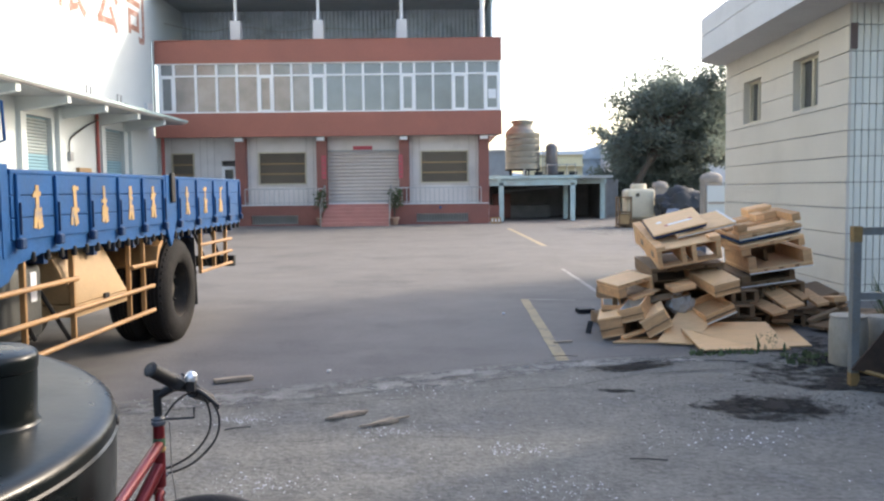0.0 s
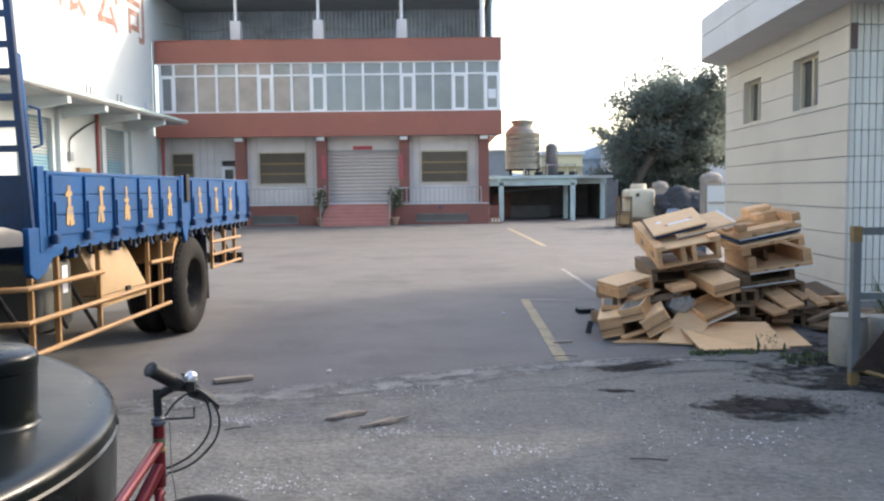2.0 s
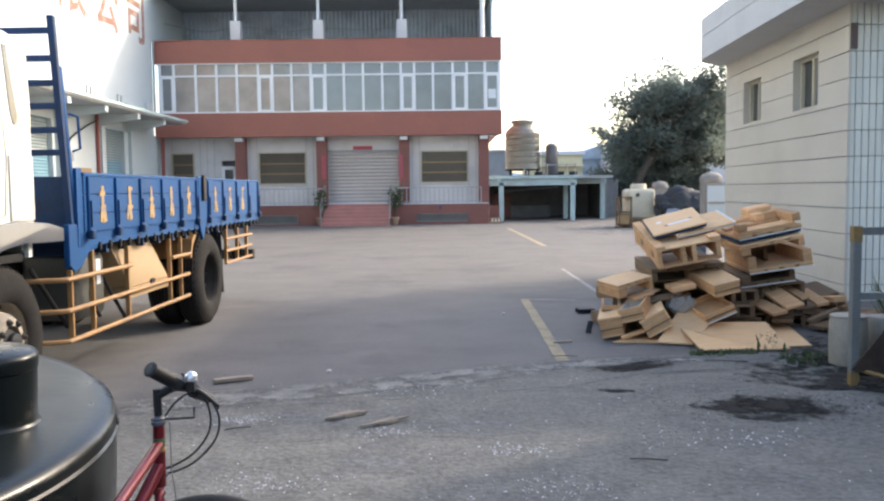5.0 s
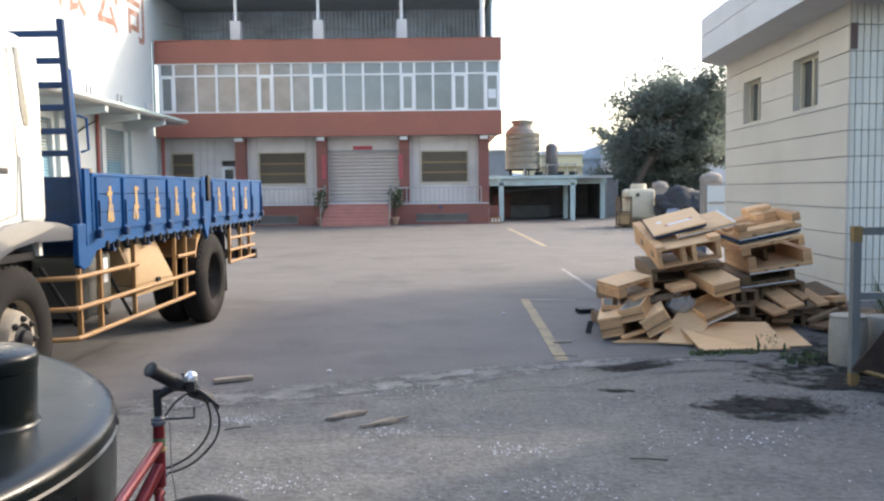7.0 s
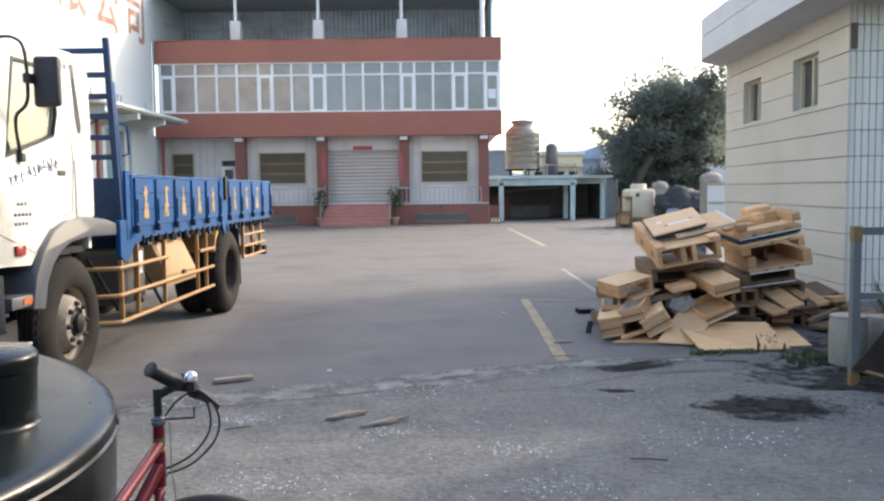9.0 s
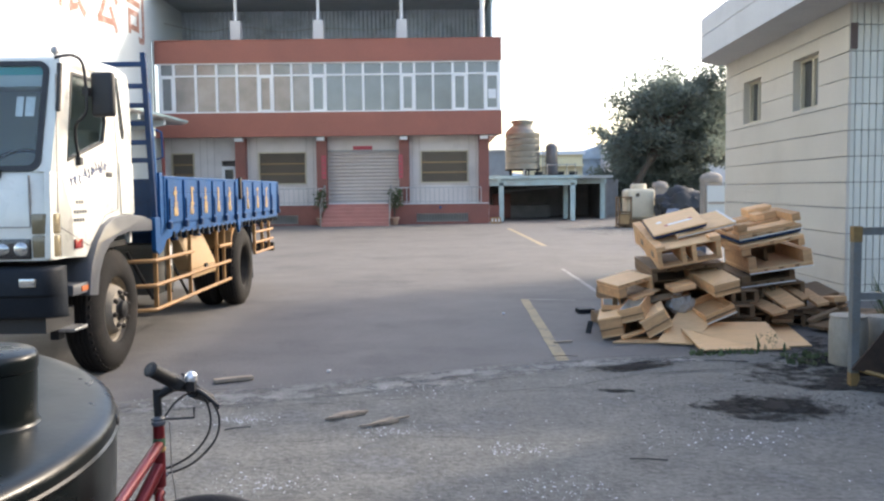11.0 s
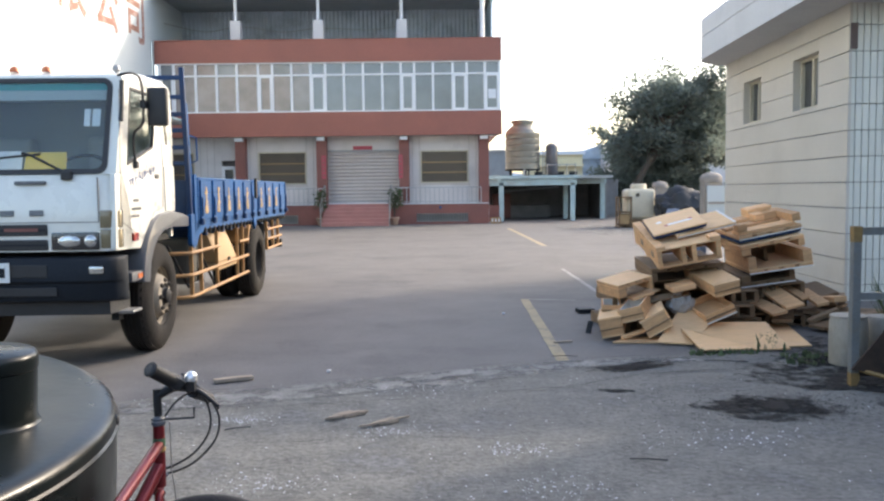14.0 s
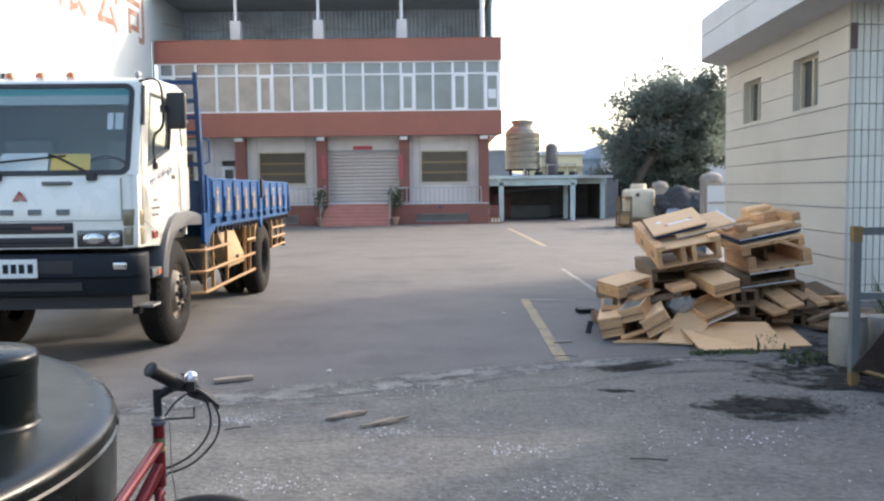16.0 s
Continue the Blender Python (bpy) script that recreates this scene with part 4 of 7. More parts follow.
def far_houses():
    h = thing("yellow_house", pose(10.6, 72, 0), "distant cream-yellow house with flat roof", "house")
    part("wall", box(-3.2, 1.3, 0, 6, 0, 4.3), YELLOW_HOUSE, h)
    part("parapet", box(-3.4, 1.5, -0.3, 6, 4.3, 4.6), WHITE_FRAME, h)
    part("balcony", box(-3.2, 1.3, -0.6, 0, 3.3, 3.5), YELLOW_HOUSE, h)
    for x, z in ((-0.6, 2.1), (0.5, 2.1), (-2.4, 2.1)):
        w = part("window", box(x - 0.35, x + 0.35, -0.03, 0.05, z - 0.1, z + 0.8), WIN_DARK, h)
        part("frame", box(x - 0.42, x + 0.42, -0.06, -0.03, z - 0.18, z - 0.1), WHITE_FRAME, w)
    h = thing("blue_shed", pose(14.0, 78, -0.9), "distant blue-grey sheet-metal building", "house")
    part("wall", box(-2.6, 4.0, 0, 8, 0.9, 5.0), BLUE_HOUSE, h)
    part("roof", prism(bmesh.new(), [(-2.8, -0.3, 5.0), (4.2, -0.3, 5.0), (4.2, -0.3, 6.6), (0.5, -0.3, 6.3)], (0, 9, 0)), BLUE_HOUSE, h)
    part("lower_roof", box(-2.8, 3, -2, 0, 3.0, 3.3), BLUE_HOUSE, h)
    h = thing("pale_house", pose(21.5, 70, 0), "distant pale rendered house behind the trees", "house")
    part("wall", box(-7, 6, 0, 8, 0, 5.2), PALE_WALL, h)
    part("roof", prism(bmesh.new(), [(-7.4, -0.3, 5.2), (6.4, -0.3, 5.2), (-0.5, -0.3, 7.2)], (0, 9, 0)), GREY_ROOF, h)
    part("window", box(-3.4, -2.3, -0.04, 0.05, 2.2, 3.4), WIN_DARK, h)
    h = thing("grey_shed", pose(3.95, 60, 0), "distant grey sheet-metal shed with a flat roof", "house")
    part("wall", box(-1.6, 1.0, 0, 5, 0, 4.1), GREY_ROOF, h)
    part("roof", box(-1.7, 1.1, -0.15, 5.1, 4.1, 4.22), FASCIA, h)
    bm = bmesh.new()
    n = 60
    lo, hi = [], []
    for i in range(n + 1):
        x = -260 + i * 14
        lo.append((x, 640, -2))
        hi.append((x, 660, 14 + 12 * noise.noise(Vector((i * 0.16, 2.2, 0))) + 3 * noise.noise(Vector((i * 0.7, 5, 0)))))
    rings(bm, [lo, hi, [(p[0], 760, -2) for p in lo]], close=False)
    tagged(part("backdrop", bm, HILL), "low hazy blue-grey hill on the horizon", "hill", kind="structure")


far_houses()


# ---- things on the far east side of the yard ----
def far_clutter():
    t = thing("plastic_tank", pose(7.38, 32.0, 0), "cream plastic storage tank on a dark wooden base", "tank")
    part("base", box(-0.6, 0.6, -0.55, 0.55, 0, 0.3, bev=0.02), WOOD_DARK, t)
    bm = box(-0.52, 0.52, -0.5, 0.5, 0.3, 1.42)
    rounded(bm, 0.14, 3)
    part("body", bm, CREAM, t, "", True)
    part("neck", lathe(bmesh.new(), [(0.3, 1.4), (0.3, 1.58), (0.26, 1.61)], 24), CREAM, t, "", True)
    part("port", lathe(bmesh.new(), [(0.07, 0), (0.07, 0.03), (0.03, 0.03)], 14, pose(-0.14, -0.5, 1.2, 90)), BLACK, t)
    t = thing("wooden_rack", pose(6.75, 31.6, 0), "small dark wooden rack beside the plastic tank", "rack")
    for x in (-0.22, 0.22):
        for y in (-0.25, 0.25):
            part("post", box(x - 0.03, x + 0.03, y - 0.03, y + 0.03, 0, 1.15), WOOD_DARK, t)
    for z in (0.1, 0.55, 1.1):
        part("shelf", box(-0.25, 0.25, -0.28, 0.28, z, z + 0.04), WOOD_DARK, t)
    part("box", box(-0.18, 0.18, -0.2, 0.2, 0.14, 0.5, bev=0.02), TAN_SHEET, t)
    rng = random.Random(5)
    for nm, mt, c, s, lb in (("junk_cover", TARP, (8.75, 31.0, 0), (1.05, 0.7, 1.5), "heap of junk under a dark tarpaulin"),
                             ("junk_cover", TARP, (9.9, 31.6, 0), (0.7, 0.6, 1.2), "smaller dark covered heap beside the larger one"),
                             ("bundle", BLUE_TARP, (3.68, 13.3, 0), (0.42, 0.35, 1.12), "crumpled blue-grey plastic bundle behind the pallets")):
        bm = bmesh.new()
        bmesh.ops.create_icosphere(bm, subdivisions=4, radius=1.0)
        for v in bm.verts:
            q = v.co.normalized()
            k = 1 + 0.18 * noise.noise(q * 2.3 + Vector(c)) + 0.09 * noise.noise(q * 6 + Vector(c)) + 0.05 * noise.noise(q * 14)
            v.co = Vector((q.x * s[0] * k, q.y * s[1] * k, max(0.0, (q.z * 0.5 + 0.45) * s[2] * k)))
        ob = tagged(part(nm, bm, mt, None, "", True), lb, "heap")
        ob.matrix_basis = pose(*c)
    for px, py, dz in ((7.57, 24.0, 0.0), (8.7, 34.0, -0.16)):
        g = thing("gate_pillar", pose(px, py, -0.14 + dz), "beige rendered gate pillar with a low domed cap", "pillar", "gate pillars")
        part("shaft", box(-0.24, 0.24, -0.24, 0.24, 0.14 - dz, 1.74, bev=0.02), PILLAR, g)
        part("cap", lathe(bmesh.new(), [(0.3, 1.74), (0.31, 1.77), (0.31, 1.84), (0.29, 1.9), (0.23, 1.96), (0.12, 2.0), (0.02, 2.01)], 28), PILLAR, g, "weathered domed cap", True)
    w = thing("boundary_wall", pose(0, 0, 0), "white sliding gate panel beside the pillar", "gate")
    part("panel", box(7.36, 9.6, 23.6, 23.68, 0.0, 1.5), WHITE_WALL, w)
    part("rail", box(7.36, 9.6, 23.57, 23.6, 1.0, 1.06), STEEL, w)
    part("rail", box(7.36, 9.6, 23.57, 23.6, 0.5, 0.56), STEEL, w)
    w = thing("boundary_wall", pose(0, 0, 0), "low rendered boundary wall under the trees", "wall")
    part("wall", box(8.05, 30, 48.0, 48.2, 0, 1.7), GREY_ROOF, w)
    part("coping", box(8.05, 30, 47.95, 48.25, 1.7, 1.76), FASCIA, w)


far_clutter()


# ---- truck: the nose points to -y of its own space, the origin lies on the ground under the front axle ----
def tyre_mesh(x0, w):
    """A tyre round the x axis, outer side wall at x0, going inward by w."""
    bm = bmesh.new()
    prof = [(0.27, 0.02), (0.29, 0.0), (0.36, -0.012), (0.44, 0.0), (0.485, 0.03), (0.505, 0.06)]
    for k in range(4):
        a = 0.06 + (w - 0.12) * k / 4
        prof += [(0.51, a + 0.004), (0.51, a + (w - 0.12) / 4 - 0.016), (0.496, a + (w - 0.12) / 4 - 0.012), (0.496, a + (w - 0.12) / 4)]
    prof += [(0.505, w - 0.06), (0.485, w - 0.03), (0.44, w), (0.36, w + 0.01), (0.27, w - 0.02)]
    m = Matrix.Translation((x0, 0, 0)) @ pose(0, 0, 0, 0, -90, 0)
    lathe(bm, prof, 56, m, caps=False)
    # shoulder lugs
    for k in range(44):
        t = pose(0, 0, 0, k * 360 / 44)
        bx(bm, x0 - 0.072, x0 - 0.036, -0.014, 0.014, 0.478, 0.5005, t)
    return bm


def front_wheel(truck, side):
    w = part("wheel", lathe(bmesh.new(), [(0.29, 0.03), (0.28, 0.06), (0.262, 0.07), (0.25, 0.13), (0.22, 0.1), (0.2, 0.03), (0.17, -0.01), (0.12, -0.02), (0.12, 0.1)], 40,
             pose(0, 0, 0, 0, -90 * side, 0), caps=False), RIM, truck, "dusty grey steel wheel", True)
    ty = tyre_mesh(0.0, 0.27)
    if side < 0:
        for v in ty.verts:
            v.co.x = -v.co.x
    part("tyre", ty, RUBBER, w, "black worn tyre", True)
    part("hub", lathe(bmesh.new(), [(0.1, -0.03), (0.1, 0.0), (0.075, 0.02), (0.07, 0.05), (0.05, 0.06), (0.01, 0.065)], 24, pose(0, 0, 0, 0, 90 * side, 0)), DARK_METAL, w, "dark hub", True)
    for k in range(8):
        a = k * math.pi / 4
        y, z = 0.145 * math.cos(a), 0.145 * math.sin(a)
        part("wheel_nut", lathe(bmesh.new(), [(0.022, 0), (0.022, 0.025), (0.013, 0.034), (0.01, 0.04)], 6, Matrix.Translation((0.005 * side, y, z)) @ pose(0, 0, 0, 0, 90 * side, 0)), RIM_DARK, w)
        # hand holes are solid black discs, the dark inside put into their colour
        y, z = 0.225 * math.cos(a + 0.39), 0.225 * math.sin(a + 0.39)
        part("hand_hole", lathe(bmesh.new(), [(0.034, 0), (0.034, 0.012), (0.03, 0.016)], 12, Matrix.Translation((-0.094 * side, y, z)) @ pose(0, 0, 0, 0, 90 * side, 0)), BLACK, w)
    return w


def rear_wheel(truck, side):
    w = part("wheel", lathe(bmesh.new(), [(0.29, 0.0), (0.285, -0.03), (0.265, -0.035), (0.255, -0.17), (0.2, -0.2), (0.12, -0.19), (0.12, -0.13), (0.09, -0.11), (0.005, -0.1)], 40,
             pose(0, 0, 0, 0, 90 * side, 0), caps=False), RIM_DARK, truck, "deep-dished grimy steel wheel", True)
    for x0 in (0.0, -0.3):
        ty = tyre_mesh(x0, 0.27)
        if side < 0:
            for v in ty.verts:
                v.co.x = -v.co.x
        part("tyre", ty, RUBBER, w, "black worn tyre", True)
    for k in range(8):
        a = k * math.pi / 4
        part("wheel_nut", lathe(bmesh.new(), [(0.024, 0), (0.024, 0.04), (0.012, 0.06)], 6, Matrix.Translation((-0.165 * side, 0.155 * math.cos(a), 0.155 * math.sin(a))) @ pose(0, 0, 0, 0, 90 * side, 0)), DARK_METAL, w)
    return w


def side_ring(inner, outer, x0, x1):
    """A side panel with a window opening: two matching outlines in (y, z), from x0 to x1."""
    bm = bmesh.new()
    n = len(inner)
    vs = {(k, s): [bm.verts.new((x, y, z)) for y, z in o] for k, o in (("i", inner), ("o", outer)) for s, x in ((0, x0), (1, x1))}
    for i in range(n):
        j = (i + 1) % n
        for s in (0, 1):
            bm.faces.new((vs["i", s][i], vs["i", s][j], vs["o", s][j], vs["o", s][i]))
        for k in "io":
            bm.faces.new((vs[k, 0][i], vs[k, 0][j], vs[k, 1][j], vs[k, 1][i]))
    return bm


def yz(pts, x):
    return [(x, y, z) for y, z in pts]


def brush_mark(rng, x, y, z, w, h, material, parent, side=1):
    """Unreadable painted writing: a few uneven bars of its size and colour."""
    bm = bmesh.new()
    d = 0.004

    def bar(cy, cz, bw, bh, turn):
        nonlocal d
        d += 0.0004
        bx(bm, min(x, x + d * side), max(x, x + d * side), -bw / 2, bw / 2, -bh / 2, bh / 2, Matrix.Translation((0, y + cy * w, z + cz * h)) @ pose(0, 0, 0, turn))
    bar(rng.gauss(0, 0.06), 0.66, w * (0.2 + 0.12 * rng.random()), h * 0.62, rng.gauss(0, 5))
    for _ in range(2 + int(rng.random() * 3)):
        bar(rng.gauss(0, 0.1), 0.3 + 0.6 * rng.random(), w * (0.35 + 0.35 * rng.random()), h * 0.09, rng.gauss(0, 12))
    bar(-0.15, 0.22, w * (0.2 + 0.15 * rng.random()), h * 0.44, -6 - 12 * rng.random())
    bar(0.14, 0.2, w * (0.22 + 0.2 * rng.random()), h * 0.42, 6 + 14 * rng.random())
    return part("lettering", bm, material, parent)


def build_truck():
    t = thing("flatbed_truck", pose(-3.7, 4.344, 0), "white-cab flatbed truck with blue dropside bed, reversing", "truck")
    H = 0.955
    # --- cab ---
    bm = bmesh.new()
    corner = ((-H, 0.1), (-0.945, 0.06), (-0.91, 0.028), (-0.86, 0.008), (-0.8, 0.0), (0.8, 0.0), (0.86, 0.008), (0.91, 0.028), (0.945, 0.06), (H, 0.1))
    rings(bm, [[(x, y + (d if y < -1.1 else 0.0), z) for y, z in ((-1.2, 1.66), (-1.255, 1.52), (-1.28, 1.28), (-1.28, 1.02), (-0.9, 1.02), (-0.9, 1.3), (-1.06, 1.66))] for x, d in corner])
    cab = part("cab", bm, TRUCK_WHITE, t, "white painted cab", True)
    roof = bmesh.new()
    prism(roof, yz([(-1.0, 2.37), (-0.985, 2.43), (-0.86, 2.465), (-0.55, 2.495), (0.05, 2.51), (0.27, 2.48), (0.33, 2.4), (0.33, 2.34), (-0.9, 2.34)], -H), (2 * H, 0, 0))
    rounded(roof, 0.045, 3)
    part("roof", roof, TRUCK_WHITE, cab, "", True)
    win = [(-0.95, 1.7), (-0.28, 1.87), (-0.22, 2.04), (-0.27, 2.35), (-0.83, 2.35)]
    out = [(-1.215, 1.62), (0.33, 1.62), (0.34, 2.04), (0.31, 2.44), (-0.985, 2.42)]
    low = [(-1.23, 1.63), (-1.27, 1.03), (-0.68, 1.0), (-0.5, 1.16), (-0.2, 1.28), (0.33, 1.28), (0.34, 1.63)]
    for s in (1, -1):
        p = side_ring(win, out, s * H, s * (H - 0.045))
        part("upper_side", rounded(p, 0.012), TRUCK_WHITE, cab, "", True)
        p = prism(bmesh.new(), yz(low, s * H), (-s * 0.045, 0, 0))
        part("lower_side", rounded(p, 0.012), TRUCK_WHITE, cab, "", True)
        g = part("side_window", prism(bmesh.new(), yz(win, s * (H - 0.02)), (-s * 0.006, 0, 0)), GLASS, cab, "clear side window")
        g.visible_shadow = False
        seal = [(y + dy, z + dz) for (y, z), (dy, dz) in zip(win, ((-0.0, 0.02), (-0.012, 0.014), (-0.016, 0.0), (-0.012, -0.018), (0.02, -0.018)))]
        part("window_seal", side_ring(seal, win, s * (H + 0.004), s * (H - 0.022)), BLACK, cab)
        part("quarter_window", rounded(prism(bmesh.new(), yz([(0.0, 2.42), (0.055, 2.42), (0.165, 1.98), (0.15, 1.92), (0.1, 1.92), (0.06, 2.02)], s * (H + 0.004)), (-s * 0.02, 0, 0)), 0.006), WIN_DARK, cab)
        # door outline, handle, swage
        seam = pipe(bmesh.new(), [(s * (H + 0.001), y, z) for y, z in ((-1.08, 2.3), (-1.12, 1.7), (-1.14, 1.25), (-0.62, 1.08), (-0.3, 1.3), (-0.04, 1.34), (0.0, 1.7), (-0.08, 2.4))], 0.004, 4)
        part("door_seam", seam, JOINT, cab)
        part("swage_line", rounded(box(min(s * H, s * (H + 0.012)), max(s * H, s * (H + 0.012)), 0.02, 0.32, 1.3, 1.72), 0.006), TRUCK_WHITE, cab, "", True)
        h = box(-0.07, 0.07, 0, 0.02, -0.022, 0.022)
        rounded(h, 0.008)
        hd = part("door_handle", h, BLACK, cab, "dark recessed door handle", True)
        hd.matrix_basis = pose(s * (H + 0.002), -0.19, 1.62, 0, 0, 90 * s)
        part("side_marker", rounded(box(min(s * H, s * (H + 0.02)), max(s * H, s * (H + 0.02)), -0.9, -0.78, 1.075, 1.145), 0.008), RED_LENS, cab, "red-orange side marker lamp", True)
        # grey wheel arch
        arch = bmesh.new()
        top = [(-0.76, 0.72), (-0.7, 0.93), (-0.58, 1.1), (-0.42, 1.22), (-0.22, 1.28), (0.1, 1.3), (0.45, 1.27), (0.66, 1.23)]
        inner = [(-0.6, 0.7), (-0.55, 0.87), (-0.455, 0.99), (-0.33, 1.075), (-0.16, 1.125), (0.1, 1.15), (0.45, 1.14), (0.66, 1.135)]
        prism(arch, yz(top + inner[::-1], s * (H + 0.045)), (-s * 0.34, 0, 0))
        rounded(arch, 0.012)
        part("wheel_arch", arch, FENDER, t, "grey plastic wheel arch", True)
        st = part("cab_step", rounded(box(min(s * 0.72, s * 0.98), max(s * 0.72, s * 0.98), -1.0, -0.66, 0.74, 0.82), 0.012), FENDER, t, "grey step with amber reflector", True)
        part("reflector", box(min(s * 0.98, s * 0.985), max(s * 0.98, s * 0.985), -0.86, -0.72, 0.76, 0.8), AMBER, st)
        part("step_plate", rounded(box(min(s * 0.74, s * 1.0), max(s * 0.74, s * 0.96), -0.95, -0.72, 0.475, 0.5), 0.008), STEEL, t, "worn metal step plate")
        part("step_bracket", box(min(s * 0.78, s * 0.84), max(s * 0.78, s * 0.84), -0.95, -0.85, 0.42, 0.8), DARK_METAL, t)
        # mirror and its bent arm
        arm = curve_pts([(s * 0.93, -1.02, 2.42), (s * 0.98, -1.03, 2.43), (s * 1.04, -0.97, 2.44), (s * 1.075, -0.9, 2.38), (s * 1.08, -0.88, 2.12), (s * 1.06, -0.88, 2.03), (s * 1.0, -0.88, 1.97), (s * 0.975, -0.84, 1.86), (s * 0.97, -0.78, 1.72)], 4)
        mi = part("mirror", rounded(box(-0.085, 0.085, -0.025, 0.04, -0.16, 0.16), 0.03, 3), BLACK, t, "black door mirror on a bent tube arm", True)
        mi.matrix_basis = pose(s * 1.18, -0.83, 2.185, 0, 0, s * -4)
        part("mirror_glass", box(-0.07, 0.07, 0.04, 0.043, -0.14, 0.14), MIRROR, mi)
        part("mirror_arm", pipe(bmesh.new(), arm, 0.011, 8), BLACK, t, "", True)
        part("mirror_clamp", box(min(s * 1.06, s * 1.1), max(s * 1.06, s * 1.1), -0.9, -0.84, 2.17, 2.23), BLACK, t)
        part("arm_foot", rounded(box(min(s * 0.94, s * 0.99), max(s * 0.94, s * 0.99), -0.81, -0.75, 1.68, 1.74), 0.012), BLACK, t)
        part("pillar_trim", pipe(bmesh.new(), [(s * 0.962, -1.02, 2.38), (s * 0.965, -1.06, 2.2), (s * 0.965, -1.09, 2.05)], 0.02, 8), BLACK, t, "", True)
        # head lamps
        hl = part("headlamp", rounded(box(min(s * 0.46, s * 0.83), max(s * 0.46, s * 0.83), -1.297, -1.2, 1.03, 1.17), 0.012), LAMP_DARK, t, "clear twin headlamp unit", True)
        part("reflector", lathe(bmesh.new(), [(0.06, 0), (0.05, 0.012), (0.02, 0.018)], 24, Matrix.Translation((s * 0.6, -1.298, 1.1)) @ pose(0, 0, 0, 90) @ Matrix.Diagonal((1.5, 0.8, 1, 1))), LAMP, hl, "", True)
        part("reflector", lathe(bmesh.new(), [(0.05, 0), (0.04, 0.012), (0.015, 0.018)], 24, Matrix.Translation((s * 0.765, -1.298, 1.1)) @ pose(0, 0, 0, 90)), LAMP, hl, "", True)
        tl = part("turn_lamp", rounded(prism(bmesh.new(), [(s * x, y, 1.2) for x, y in ((0.84, -1.289), (0.9, -1.27), (0.945, -1.236), (0.966, -1.19), (0.966, -1.12), (0.84, -1.12))], (0, 0, 0.14)), 0.01), SIGNAL, t, "dull amber corner lamp", True)
        part("lower_lamp", rounded(prism(bmesh.new(), [(s * x, y, 1.04) for x, y in ((0.84, -1.289), (0.9, -1.27), (0.945, -1.236), (0.966, -1.19), (0.966, -1.12), (0.84, -1.12))], (0, 0, 0.15)), 0.01), SIGNAL, tl, "", True)
        part("fog_lamp", rounded(box(min(s * 0.765, s * 0.875), max(s * 0.765, s * 0.875), -1.352, -1.3, 0.845, 0.905), 0.012), LAMP, t, "", True)
        part("a_pillar", rounded(prism(bmesh.new(), [(s * 0.955, -1.215, 1.62), (s * 0.955, -1.16, 1.62), (s * 0.955, -0.93, 2.42), (s * 0.955, -0.99, 2.42)], (-s * 0.075, 0, 0)), 0.012), TRUCK_WHITE, cab, "", True)
    # screen with black rubber border and sun strip
    n = Vector((0, -0.96, 0.28)).normalized()

    def screen(x, f, d=0.0):
        """f: 0 at the foot of the windscreen, 1 at its top."""
        p = Vector((x, -1.215 + 0.225 * f, 1.625 + 0.775 * f)) + n * d
        return p
    def screen_loop(hx, f0, f1, rx, rf, d):
        """A rounded outline on the windscreen."""
        pts = []
        for cx, cf, start in ((hx - rx, f0 + rf, -90), (hx - rx, f1 - rf, 0), (-hx + rx, f1 - rf, 90), (-hx + rx, f0 + rf, 180)):
            for k in range(6):
                q = radians(start + k * 18)
                pts.append(screen(cx + rx * math.cos(q), cf + rf * math.sin(q), d))
        return pts
    ring = bmesh.new()
    loops = [screen_loop(0.845, 0.05, 0.955, 0.055, 0.07, 0.0), screen_loop(0.845, 0.05, 0.955, 0.055, 0.07, 0.014), screen_loop(0.885, 0.0, 1.0, 0.08, 0.1, 0.014), screen_loop(0.885, 0.0, 1.0, 0.08, 0.1, -0.012)]
    rings(ring, loops, caps=False)
    part("screen_seal", ring, BLACK, cab)
    sur = bmesh.new()
    rings(sur, [screen_loop(0.88, 0.0, 1.0, 0.08, 0.1, 0.002), [screen(0.955, 0.0), *[screen(0.955, 0.0)] * 5, *[screen(0.955, 1.0)] * 6, *[screen(-0.955, 1.0)] * 6, *[screen(-0.955, 0.0)] * 6]], caps=False)
    bmesh.ops.remove_doubles(sur, verts=sur.verts, dist=0.0005)
    part("screen_surround", sur, TRUCK_WHITE, cab)
    g = part("windscreen", prism(bmesh.new(), [screen(-0.86, 0.03), screen(0.86, 0.03), screen(0.86, 0.975), screen(-0.86, 0.975)], n * 0.006), GLASS, cab, "tinted windscreen with teal sun strip")
    g.visible_shadow = False
    part("sun_strip", prism(bmesh.new(), [screen(-0.845, 0.88, -0.012), screen(0.845, 0.88, -0.012), screen(0.845, 0.955, -0.012), screen(-0.845, 0.955, -0.012)], n * 0.003), TEAL, cab, "teal sun strip")
    part("sun_band", prism(bmesh.new(), [screen(-0.845, 0.775, -0.012), screen(0.845, 0.775, -0.012), screen(0.845, 0.879, -0.012), screen(-0.845, 0.879, -0.012)], n * 0.003), PALE_STRIP, cab, "pale band under the sun strip")
    for x0, x1 in ((0.67, 0.72), (0.735, 0.8)):
        part("permit_sticker", prism(bmesh.new(), [screen(x0, 0.5, -0.012), screen(x1, 0.5, -0.012), screen(x1, 0.68, -0.012), screen(x0, 0.68, -0.012)], n * 0.003), PAPER, cab)
